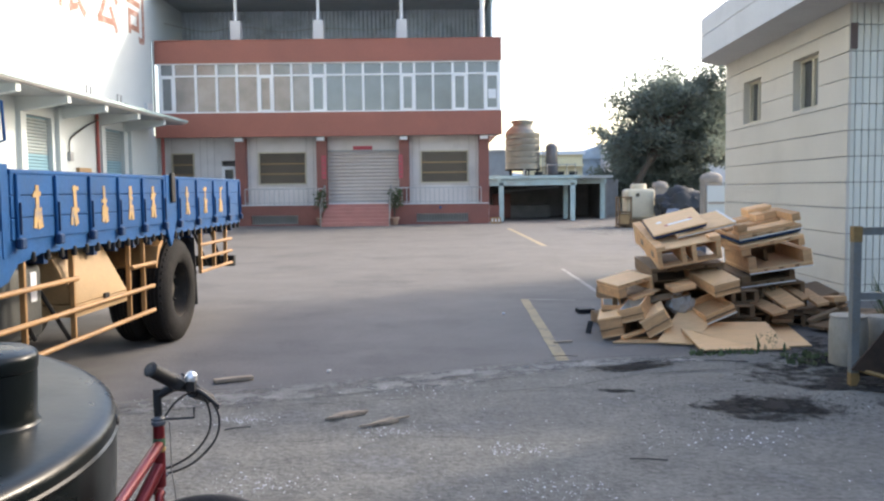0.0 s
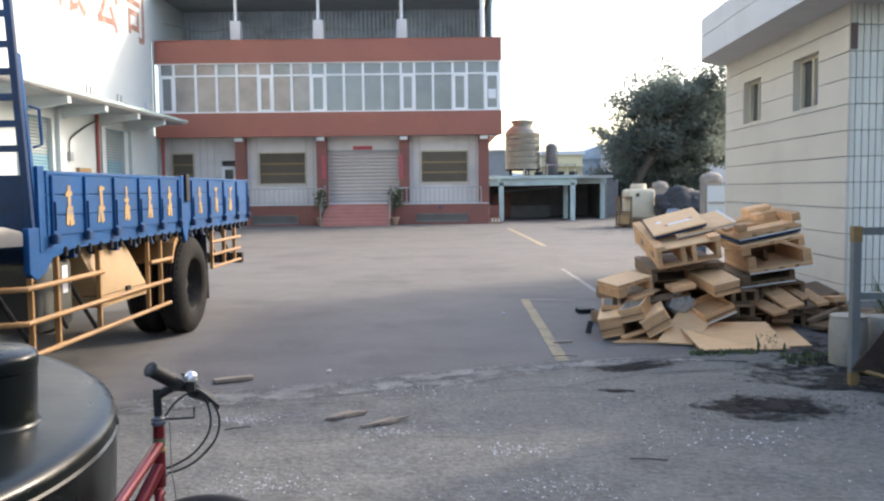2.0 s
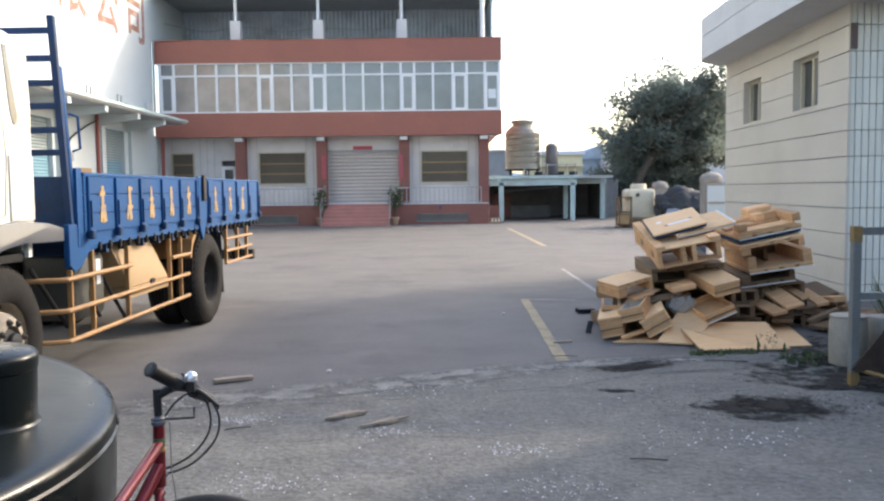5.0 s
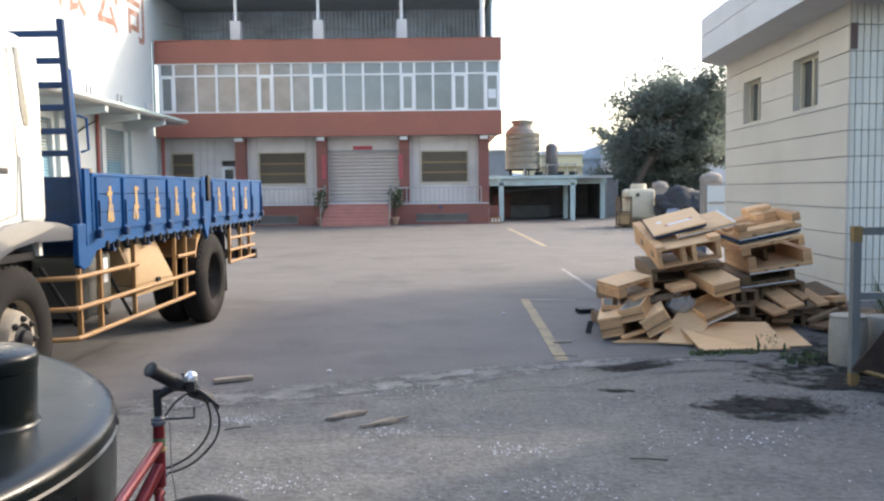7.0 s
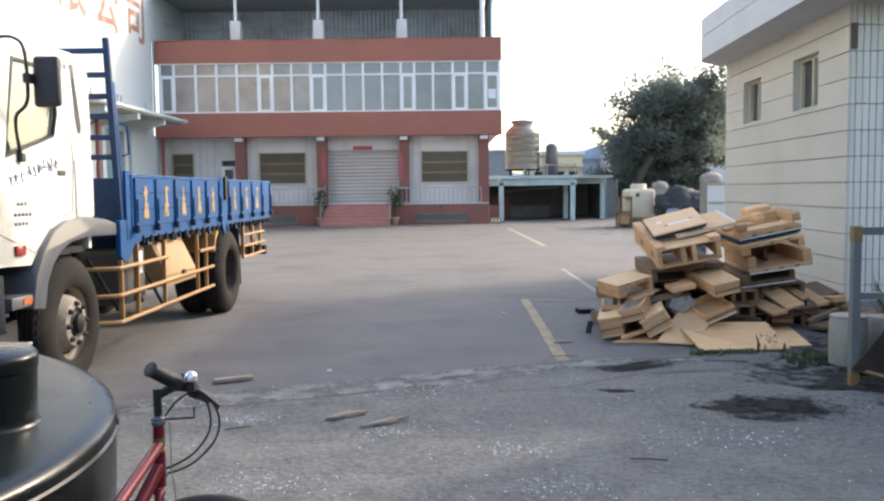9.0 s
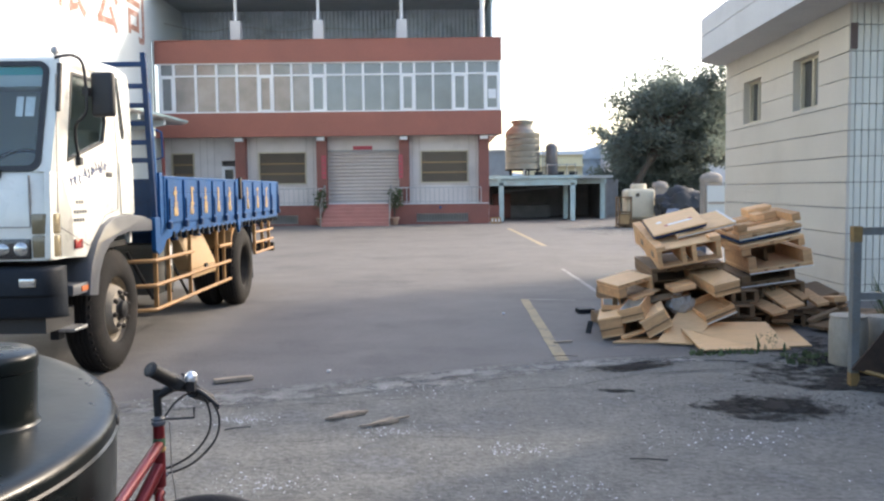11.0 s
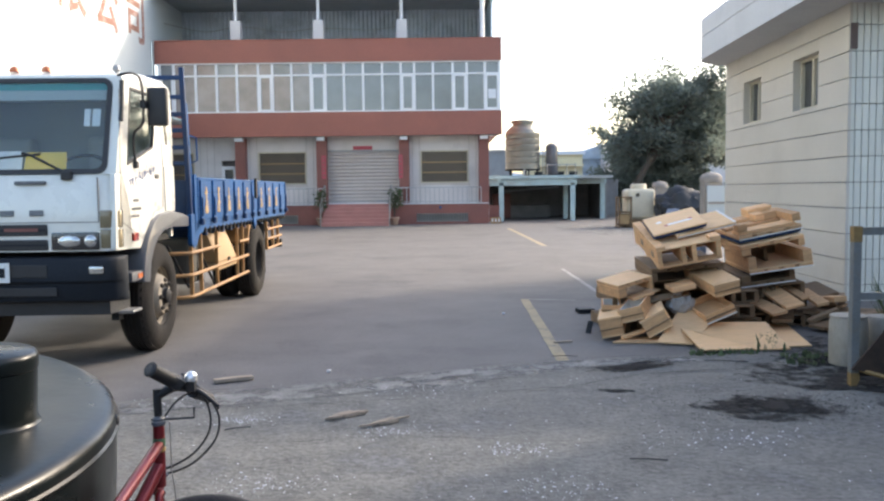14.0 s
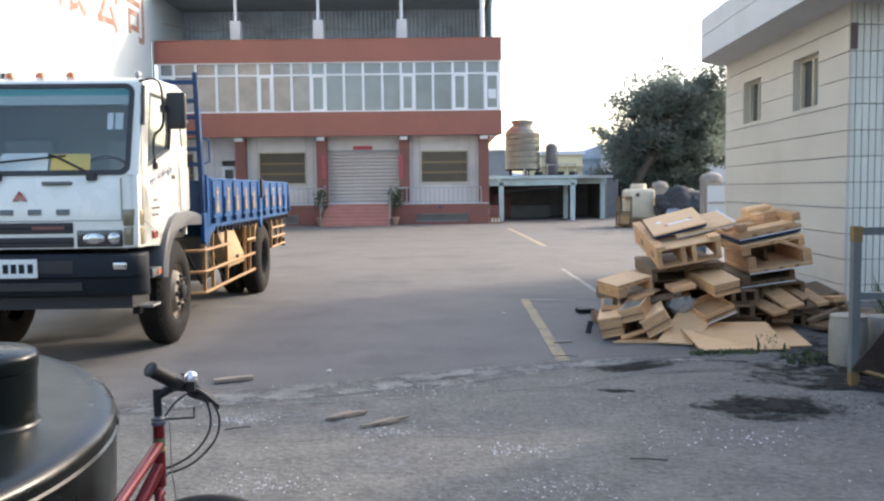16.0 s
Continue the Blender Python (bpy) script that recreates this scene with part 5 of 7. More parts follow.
    part("paper_sheet", prism(bmesh.new(), [(-0.28, -1.1, 1.655), (0.16, -1.1, 1.655), (0.14, -1.0, 1.82), (-0.25, -1.0, 1.82)], (0, -0.004, 0)), PAPER, cab, "white paper on the dashboard")
    yp = part("yellow_sheet", prism(bmesh.new(), [(0.18, -1.1, 1.655), (0.52, -1.1, 1.655), (0.49, -1.0, 1.81), (0.17, -1.0, 1.81)], (0, -0.004, 0)), YELLOW_PAPER, cab, "yellow card on the dashboard")
    part("dashboard", rounded(box(-0.9, 0.9, -1.12, -0.72, 1.25, 1.63), 0.03), CABIN, cab, "", True)
    part("cab_floor", box(-0.9, 0.9, -1.1, 0.3, 1.03, 1.08), DARK_METAL, cab)
    part("cab_rear", box(-0.93, 0.93, 0.28, 0.33, 1.05, 2.42), TRUCK_WHITE, cab)
    part("rear_lining", box(-0.9, 0.9, 0.25, 0.275, 1.1, 2.34), CABIN, cab)
    for x in (-0.5, 0.5):
        part("seat", rounded(box(x - 0.24, x + 0.24, 0.02, 0.2, 1.2, 2.0), 0.05, 3), CABIN, cab, "", True)
    part("steering_wheel", pipe(bmesh.new(), [(0.5 + 0.2 * math.cos(a * 0.3142), -0.72 + 0.1 * math.sin(a * 0.3142), 1.68 + 0.12 * math.sin(a * 0.3142)) for a in range(21)], 0.016, 6), BLACK, cab, "", True)
    for s in (1, -1):
        wp = part("wiper", pipe(bmesh.new(), [screen(0.58 if s > 0 else -0.2, 0.0, 0.03), screen(0.3 if s > 0 else -0.5, 0.18, 0.035), screen(0.22 if s > 0 else -0.58, 0.21, 0.035)], 0.012, 6), BLACK, t, "black windscreen wiper")
        part("blade", pipe(bmesh.new(), [screen(0.36 if s > 0 else -0.44, 0.2, 0.025), screen(-0.32 if s > 0 else -0.9, 0.12, 0.025)], 0.01, 5), BLACK, wp)
        part("pivot", rounded(box((0.58 if s > 0 else -0.2) - 0.04, (0.58 if s > 0 else -0.2) + 0.04, -1.27, -1.2, 1.58, 1.65), 0.012), BLACK, wp)
    for s in (-1, 1):
        part("grab_handle", rounded(box(s * 0.3 - 0.12, s * 0.3 + 0.12, -1.275, -1.235, 1.545, 1.575), 0.01), FENDER, t, "grey grab handle under the screen", True)
    # front face details
    part("panel_gap", box(-0.83, 0.83, -1.284, -1.27, 1.245, 1.253), JOINT, t)
    for x in (-0.83, 0.83):
        part("panel_gap", box(x - 0.004, x + 0.004, -1.284, -1.262, 1.253, 1.6), JOINT, t)
    part("emblem", prism(bmesh.new(), [(0.0, -1.268, 1.5), (0.03, -1.268, 1.46), (0.06, -1.274, 1.41), (0.0, -1.27, 1.43), (-0.06, -1.274, 1.41), (-0.03, -1.268, 1.46)], (0, -0.012, 0)), RED_LENS, t, "red badge")
    for x in (-0.34, -0.11, 0.12, 0.35):
        b = bmesh.new()
        prism(b, [(x - 0.055, -1.284, 1.3), (x + 0.055, -1.284, 1.3), (x + 0.055, -1.278, 1.345), (x - 0.055, -1.278, 1.345)], (0, -0.008, 0))
        part("badge_bar", rounded(b, 0.004), GREY_INK, t, "grey badge bar")
    for z0, z1 in ((1.145, 1.235), (1.03, 1.115)):
        gr = part("grille_slot", rounded(box(-0.43, 0.43, -1.292, -1.25, z0, z1), 0.01), BLACK, t, "black grille slot")
        part("grille_vane", box(-0.42, 0.42, -1.296, -1.292, (z0 + z1) / 2 - 0.006, (z0 + z1) / 2 + 0.006), BUMPER, gr)
    part("grille_badge", box(0.1, 0.36, -1.298, -1.2925, 1.18, 1.205), RED_TILE, t)
    bp = bmesh.new()
    wrap = ((-0.985, 0.16), (-0.975, 0.1), (-0.945, 0.05), (-0.89, 0.018), (-0.8, 0.0), (0.8, 0.0), (0.89, 0.018), (0.945, 0.05), (0.975, 0.1), (0.985, 0.16))
    rings(bp, [[(x, y + (d if y < -1.2 else 0.0), z) for y, z in ((-1.29, 0.975), (-1.325, 0.965), (-1.34, 0.945), (-1.34, 0.79), (-1.325, 0.775), (-1.315, 0.77), (-1.3, 0.66), (-1.285, 0.63), (-1.24, 0.615), (-1.1, 0.64), (-1.1, 0.975))] for x, d in wrap])
    bump = part("bumper", bp, BUMPER, t, "dark grey plastic bumper", True)
    for a in ((-0.44, 0.44, 0.82, 0.92, -1.345), (-0.5, 0.5, 0.67, 0.74, -1.322)):
        part("bumper_opening", rounded(box(a[0], a[1], a[4], -1.28, a[2], a[3]), 0.006), BLACK, bump)
    part("under_valance", box(-0.85, 0.85, -1.16, -0.7, 0.5, 0.64), BLACK, t)
    pl = part("number_plate", rounded(box(-0.155, 0.155, -1.362, -1.35, 0.785, 0.94), 0.006), PLATE, t, "white number plate with dark bars")
    for k, x in enumerate((-0.1, -0.035, 0.03, 0.1)):
        part("plate_bar", box(x - 0.022, x + 0.022, -1.365, -1.362, 0.825, 0.9), BUMPER, pl)
    for x in (-0.48, -0.22, 0.04, 0.3):
        part("roof_marker", lathe(bmesh.new(), [(0.042, 0), (0.04, 0.022), (0.03, 0.04), (0.008, 0.05)], 16, pose(x, -0.87, 2.47)), AMBER, t, "amber roof marker lamp", True)
    for x in (-0.8, 0.8):
        part("air_horn", lathe(bmesh.new(), [(0.014, 0), (0.014, 0.025), (0.028, 0.035), (0.03, 0.055), (0.018, 0.075), (0.004, 0.08)], 14, pose(x * 1.1, -0.9, 2.44)), STEEL, t, "", True)
    rng = random.Random(9)
    for k in range(9):
        y, z = -0.9 + k * 0.078, 1.53 + k * 0.017
        lt = bmesh.new()
        for j in range(3 + k % 2):
            w, h = (0.05, 0.01) if (j + k) % 2 else (0.01, 0.06)
            bx(lt, H + 0.001, H + 0.003 + 0.0004 * j, -w / 2, w / 2, -h / 2, h / 2, Matrix.Translation((0, y + rng.gauss(0, 0.012), z + 0.03 + rng.gauss(0, 0.018))) @ pose(0, 0, 0, 13 + rng.gauss(0, 14)))
        part("door_character", lt, BLUE_INK, cab, "dark blue writing bar")
    for z, n2 in ((1.4, 3), (1.33, 5), (1.27, 4)):
        for k in range(n2):
            y = -0.88 + k * 0.048 + (0.04 if n2 == 3 else 0)
            part("door_bar", box(H + 0.002, H + 0.005, y, y + 0.026, z, z + 0.022), GREY_INK, cab, "small grey writing bar")
    # --- chassis ---
    for s in (1, -1):
        part("chassis_rail", box(s * 0.42 - 0.045, s * 0.42 + 0.045, -0.9, 6.35, 0.74, 0.98), DARK_METAL, t)
    for y in (1.2, 2.4, 3.4, 4.7, 5.8):
        part("cross_member", box(-0.4, 0.4, y - 0.05, y + 0.05, 0.8, 0.95), DARK_METAL, t)
    part("front_axle", rod((-0.75, 0, 0.5), (0.75, 0, 0.5), 0.06), DARK_METAL, t)
    part("rear_axle", rod((-0.8, 4.13, 0.51), (0.8, 4.13, 0.51), 0.1), DARK_METAL, t)
    part("differential", lathe(bmesh.new(), [(0.05, -0.2), (0.2, -0.1), (0.24, 0), (0.2, 0.1), (0.05, 0.2)], 20, pose(0, 4.13, 0.52, 90)), DARK_METAL, t, "", True)
    part("engine", rounded(box(-0.36, 0.36, -0.85, 0.9, 0.55, 1.02), 0.05), DARK_METAL, t)
    part("drive_shaft", rod((0, 0.9, 0.7), (0, 4.0, 0.55), 0.05), DARK_METAL, t)
    # --- bed ---
    y0, y1 = 0.88, 6.5
    part("bed_floor", box(-1.0, 1.0, y0, y1, 1.1, 1.17), TRUCK_NAVY, t)
    for k in range(14):
        y = 1.05 + k * 0.4
        part("floor_joist", box(-0.98, 0.98, y - 0.03, y + 0.03, 1.0, 1.1), TRUCK_NAVY, t)
    for s in (1, -1):
        X = s * 1.0
        for a, b, ribs, marks in ((0.93, 3.72, (1.0, 1.52, 2.06, 2.6, 3.13, 3.66), (1.26, 1.79, 2.33, 2.87, 3.4)), (3.98, y1, (4.08, 4.68, 5.3, 5.9, 6.44), (4.38, 5.0, 5.6))):
            gate = part("side_gate", box(min(X, X + s * 0.02), max(X, X + s * 0.02), a, b, 1.17, 1.6), TRUCK_BLUE, t, "blue steel dropside gate with yellow lettering")
            for z in (1.185, 1.327, 1.469):
                part("gate_plank", rounded(box(min(X + s * 0.02, X + s * 0.03), max(X + s * 0.02, X + s * 0.03), a + 0.005, b - 0.005, z, z + 0.134), 0.004, 1), TRUCK_BLUE, gate)
            part("top_rail", rounded(box(min(X - s * 0.01, X + s * 0.035), max(X - s * 0.01, X + s * 0.035), a, b, 1.6, 1.63), 0.008), TRUCK_BLUE, gate)
            for r in ribs:
                rb = part("rib", rounded(box(min(X + s * 0.03, X + s * 0.05), max(X + s * 0.03, X + s * 0.05), r - 0.022, r + 0.022, 1.17, 1.6), 0.006, 1), TRUCK_BLUE, gate)
                part("hinge", rounded(box(min(X + s * 0.03, X + s * 0.075), max(X + s * 0.03, X + s * 0.075), r - 0.035, r + 0.035, 1.13, 1.2), 0.01, 1), TRUCK_NAVY, rb)
                part("latch", rod((X + s * 0.055, r, 1.22), (X + s * 0.055, r, 1.42), 0.009, 6), TRUCK_NAVY, rb)
            for y in marks:
                brush_mark(rng, X + s * 0.03, y, 1.25, 0.17, 0.29, YELLOW_INK, gate, s)
        part("bed_side_rail", box(min(X - s * 0.06, X + s * 0.02), max(X - s * 0.06, X + s * 0.02), y0, y1, 1.08, 1.168), TRUCK_BLUE, t)
        for k in range(27):
            y = 1.2 + k * 0.2
            part("rope_hook", rounded(box(min(X - s * 0.0, X + s * 0.035), max(X - s * 0.0, X + s * 0.035), y - 0.018, y + 0.018, 1.03, 1.1), 0.008, 1), DARK_METAL, t)
        po = bmesh.new()
        prism(po, yz([(3.73, 1.64), (3.97, 1.64), (3.97, 1.14), (3.9, 1.02), (3.85, 0.96), (3.8, 1.02), (3.73, 1.14)], X + s * 0.005), (s * 0.035, 0, 0))
        part("centre_post", rounded(po, 0.008), TRUCK_BLUE, t)
        part("tie_strap", rounded(box(min(X + s * 0.04, X + s * 0.07), max(X + s * 0.04, X + s * 0.07), 3.82, 3.92, 1.38, 1.66), 0.012), DARK_METAL, t)
        fr = bmesh.new()
        prism(fr, yz([(0.7, 1.25), (1.5, 1.25), (1.45, 1.1), (1.25, 1.06), (1.02, 1.03), (0.9, 0.93), (0.78, 0.9), (0.7, 0.95)], X - s * 0.03), (s * 0.045, 0, 0))
        part("front_bracket", rounded(fr, 0.01), TRUCK_BLUE, t, "blue bracket plate under the bed corner")
        # headboard ladder
        for k, (dy, mt) in enumerate(((0.0, TRUCK_NAVY), (0.075, TRUCK_BLUE))):
            top = 2.72 if k == 0 else 2.38
            part("headboard_post", rounded(prism(bmesh.new(), [(s * 0.95, 0.8 + dy, 1.1), (s * 1.0, 0.8 + dy, 1.1), (s * 1.0, 0.62 + dy, top), (s * 0.95, 0.62 + dy, top)], (0, 0.045, 0)), 0.01), mt, t, "dark blue headboard post")
        part("bed_front_post", box(min(s * 0.94, s * 1.02), max(s * 0.94, s * 1.02), 0.84, 0.93, 1.08, 1.66), TRUCK_BLUE, t)
        part("grab_loop", pipe(bmesh.new(), [(s * 1.0, 0.8, 2.05), (s * 1.05, 0.84, 2.03), (s * 1.05, 0.86, 1.8), (s * 1.0, 0.84, 1.78)], 0.01, 6), TRUCK_BLUE, t)
        # tan side guards
        X = s * 1.02
        for z, a, b, bend in ((0.415, 0.62, 3.37, True), (0.635, 0.62, 3.37, True), (0.86, 0.62, 1.83, True), (0.84, 2.86, 3.42, False)):
            pts = [(X, a, z), (X, b, z)]
            if bend:
                pts = [(X - s * 0.3, a - 0.14, z), (X - s * 0.06, a - 0.04, z)] + pts
            part("guard_bar", pipe(bmesh.new(), pts, 0.019, 10), TAN, t, "tan painted side guard bar", True)
        for y, z0, z1 in ((0.74, 0.4, 0.92), (1.11, 0.4, 1.08), (1.81, 0.4, 1.08), (2.87, 0.4, 1.08), (3.2, 0.4, 1.08)):
            part("guard_post", rounded(box(min(X - s * 0.05, X - s * 0.012), max(X - s * 0.05, X - s * 0.012), y - 0.014, y + 0.014, z0, z1), 0.004, 1), TAN, t, "tan guard post")
        for a, b in (((0.5, 0.95), (0.74, 0.5)), ((1.05, 1.05), (1.3, 0.5)), ((2.6, 1.0), (2.95, 0.6)), ((1.5, 0.95), (1.8, 0.42))):
            part("guard_brace", rod((X - s * 0.2, *a), (X - s * 0.06, *b), 0.016, 6), DARK_METAL, t)
        for z in (0.91, 0.765, 0.62):
            part("rear_guard_bar", pipe(bmesh.new(), [(X, 4.78, z), (X, 6.05, z)], 0.018, 8), TAN, t, "tan rear guard bar", True)
        for y in (4.9, 5.42, 5.9):
            part("rear_guard_post", box(min(X - s * 0.05, X - s * 0.012), max(X - s * 0.05, X - s * 0.012), y - 0.02, y + 0.02, 0.6, 1.08), TAN, t)
        for a, b in (((4.8, 1.05), (5.3, 0.65)), ((5.4, 1.05), (5.85, 0.65)), ((4.62, 1.05), (4.85, 0.6))):
            part("guard_brace", rod((X - s * 0.07, *a), (X - s * 0.07, *b), 0.014, 6), DARK_METAL, t)
        mf = bmesh.new()
        prism(mf, [(s * 0.45, 4.72, 0.28), (s * 1.0, 4.72, 0.28), (s * 1.0, 4.66, 1.0), (s * 0.45, 4.66, 1.0)], (0, 0.012, 0))
        part("mud_flap", mf, BLACK, t, "black rubber mud flap")
        mg = bmesh.new()
        prism(mg, yz([(3.5, 0.8), (3.58, 0.98), (3.72, 1.06), (3.7, 1.0), (3.6, 0.92), (3.53, 0.78)], s * 1.0), (-s * 0.5, 0, 0))
        part("mudguard", mg, TAN, t)
    # tool box and tank between the axles on the visible side, tank on both
    tb = bmesh.new()
    rings(tb, [[(1.0, 1.84, 0.665), (1.0, 2.8, 0.665), (0.5, 2.8, 0.665), (0.5, 1.84, 0.665)], [(0.9, 1.66, 1.06), (0.9, 2.56, 1.06), (0.5, 2.56, 1.06), (0.5, 1.66, 1.06)]])
    box_p = part("tool_box", rounded(tb, 0.012), TAN_SHEET, t, "tan sheet-metal tool box", True)
    part("box_lip", rounded(box(0.5, 1.0, 1.84, 2.8, 0.57, 0.66), 0.008), TAN_SHEET, box_p)
    part("box_latch", box(0.985, 1.015, 2.32, 2.4, 0.65, 0.69), DARK_METAL, box_p)
    for s in (1, -1):
        ft = part("fuel_tank", rounded(box(min(s * 0.5, s * 0.92), max(s * 0.5, s * 0.92), 0.98, 1.52, 0.5, 1.0), 0.06, 3), SKIRT, t, "grimy grey fuel tank", True)
        part("tank_strap", box(min(s * 0.915, s * 0.925), max(s * 0.915, s * 0.925), 1.22, 1.27, 0.52, 0.98), DARK_METAL, ft)
        part("tank_label", box(min(s * 0.92, s * 0.925), max(s * 0.92, s * 0.925), 1.34, 1.42, 0.75, 0.95), PAPER, ft)
    for z in (2.62, 2.43, 2.26, 2.1, 1.93, 1.77):
        f = (z - 1.1) / 1.62
        part("headboard_rail", rounded(box(-0.95, 0.95, 0.8 - 0.18 * f + 0.015, 0.8 - 0.18 * f + 0.05, z - 0.022, z + 0.022), 0.006), TRUCK_NAVY, t)
    part("headboard", rounded(box(-0.93, 0.93, 0.84, 0.88, 1.17, 1.6), 0.006), TRUCK_NAVY, t)
    tg = part("tail_gate", box(-1.0, 1.0, y1, y1 + 0.025, 1.17, 1.6), TRUCK_BLUE, t)
    for x in (-0.9, -0.45, 0, 0.45, 0.9):
        part("rib", box(x - 0.025, x + 0.025, y1 + 0.025, y1 + 0.05, 1.17, 1.6), TRUCK_BLUE, tg)
    part("rear_bumper", box(-0.98, 0.98, 6.3, 6.4, 0.55, 0.68), DARK_METAL, t)
    wheels = []
    for s in (1, -1):
        w = front_wheel(t, s)
        wheels.append((w, s * 0.92, 0.0))
        w = rear_wheel(t, s)
        wheels.append((w, s * 1.03, 4.13))
    return t, wheels


TRUCK, WHEELS = build_truck()
# seconds, x, y, turn
TRUCK_WAY = ((0, -3.699, 4.344, -1.02), (0.5, -3.713, 4.431, -1.02), (1, -3.718, 4.539, -1.04), (1.5, -3.722, 4.701, -1.01), (2, -3.713, 4.856, -1.00),
             (2.5, -3.703, 4.962, -1.01), (3, -3.705, 5.078, -1.02), (3.5, -3.711, 5.244, -1.03), (4, -3.711, 5.375, -1.10), (4.6, -3.710, 5.430, -1.11),
             (5.5, -3.707, 5.455, -1.12), (6.5, -3.705, 5.478, -1.13), (7, -3.697, 5.567, -1.10), (7.5, -3.694, 5.691, -1.04), (8, -3.687, 5.879, -0.94),
             (8.5, -3.677, 6.082, -0.80), (9, -3.667, 6.321, -0.63), (9.6, -3.652, 6.575, -0.42), (10.3, -3.635, 6.840, -0.15), (11, -3.617, 7.050, 0.08),
             (11.5, -3.606, 7.196, 0.22), (12, -3.595, 7.346, 0.31), (12.5, -3.595, 7.490, 0.42), (13, -3.582, 7.609, 0.63), (13.5, -3.566, 7.769, 0.87),
             (14, -3.545, 7.950, 1.14), (14.5, -3.528, 8.074, 1.35), (15, -3.524, 8.185, 1.48), (15.5, -3.513, 8.251, 1.56), (16, -3.509, 8.306, 1.63))


def motions():
    walk(TRUCK, [(t, pose(x, y, 0, 0, 0, r)) for t, x, y, r in TRUCK_WAY])
    for w, wx, wy in WHEELS:
        walk(w, [(t, pose(wx, wy, 0.51, -math.degrees((y - 4.344) / 0.51))) for t, x, y, r in TRUCK_WAY])


# ---- foreground: black tank and bicycle ----
def black_tank():
    t = thing("water_tank", pose(-1.97, 2.175, 0, 2.46, 3.62, 0), "large black-green plastic water tank leaning slightly, capped neck", "water tank")
    prof = [(0.985, 0.0), (1.008, 0.02), (1.011, 0.05), (1.011, 0.8), (1.011, 0.836), (1.017, 0.842), (1.017, 0.849), (1.011, 0.855), (1.0095, 0.872), (1.003, 0.887), (0.991, 0.896), (0.975, 0.9), (0.94, 0.902), (0.5, 0.906), (0.02, 0.908)]
    part("body", lathe(bmesh.new(), prof, 112), TANK_BLACK, t, "", True)
    at = pose(0.698, 0.123, 0.0)
    neck = part("neck", lathe(bmesh.new(), [(0.124, 0.899), (0.116, 0.907), (0.1125, 0.914), (0.111, 0.93), (0.1105, 1.04), (0.1105, 1.05), (0.02, 1.05)], 56, at), TANK_BLACK, t, "", True)
    part("cap", lathe(bmesh.new(), [(0.1115, 1.052), (0.113, 1.056), (0.113, 1.08), (0.111, 1.089), (0.106, 1.096), (0.1, 1.099), (0.02, 1.104)], 56, at), TANK_BLACK, neck, "flat black screw cap", True)
    part("outlet_bolt", lathe(bmesh.new(), [(0.01, -0.04), (0.01, 0.006), (0.019, 0.008), (0.019, 0.017), (0.01, 0.022)], 16, Matrix.Translation((0.948, 0.303, 0.86)) @ pose(0, 0, 0, 0, 90, 20)), BLACK, t, "black plastic bolt on the rim")


black_tank()


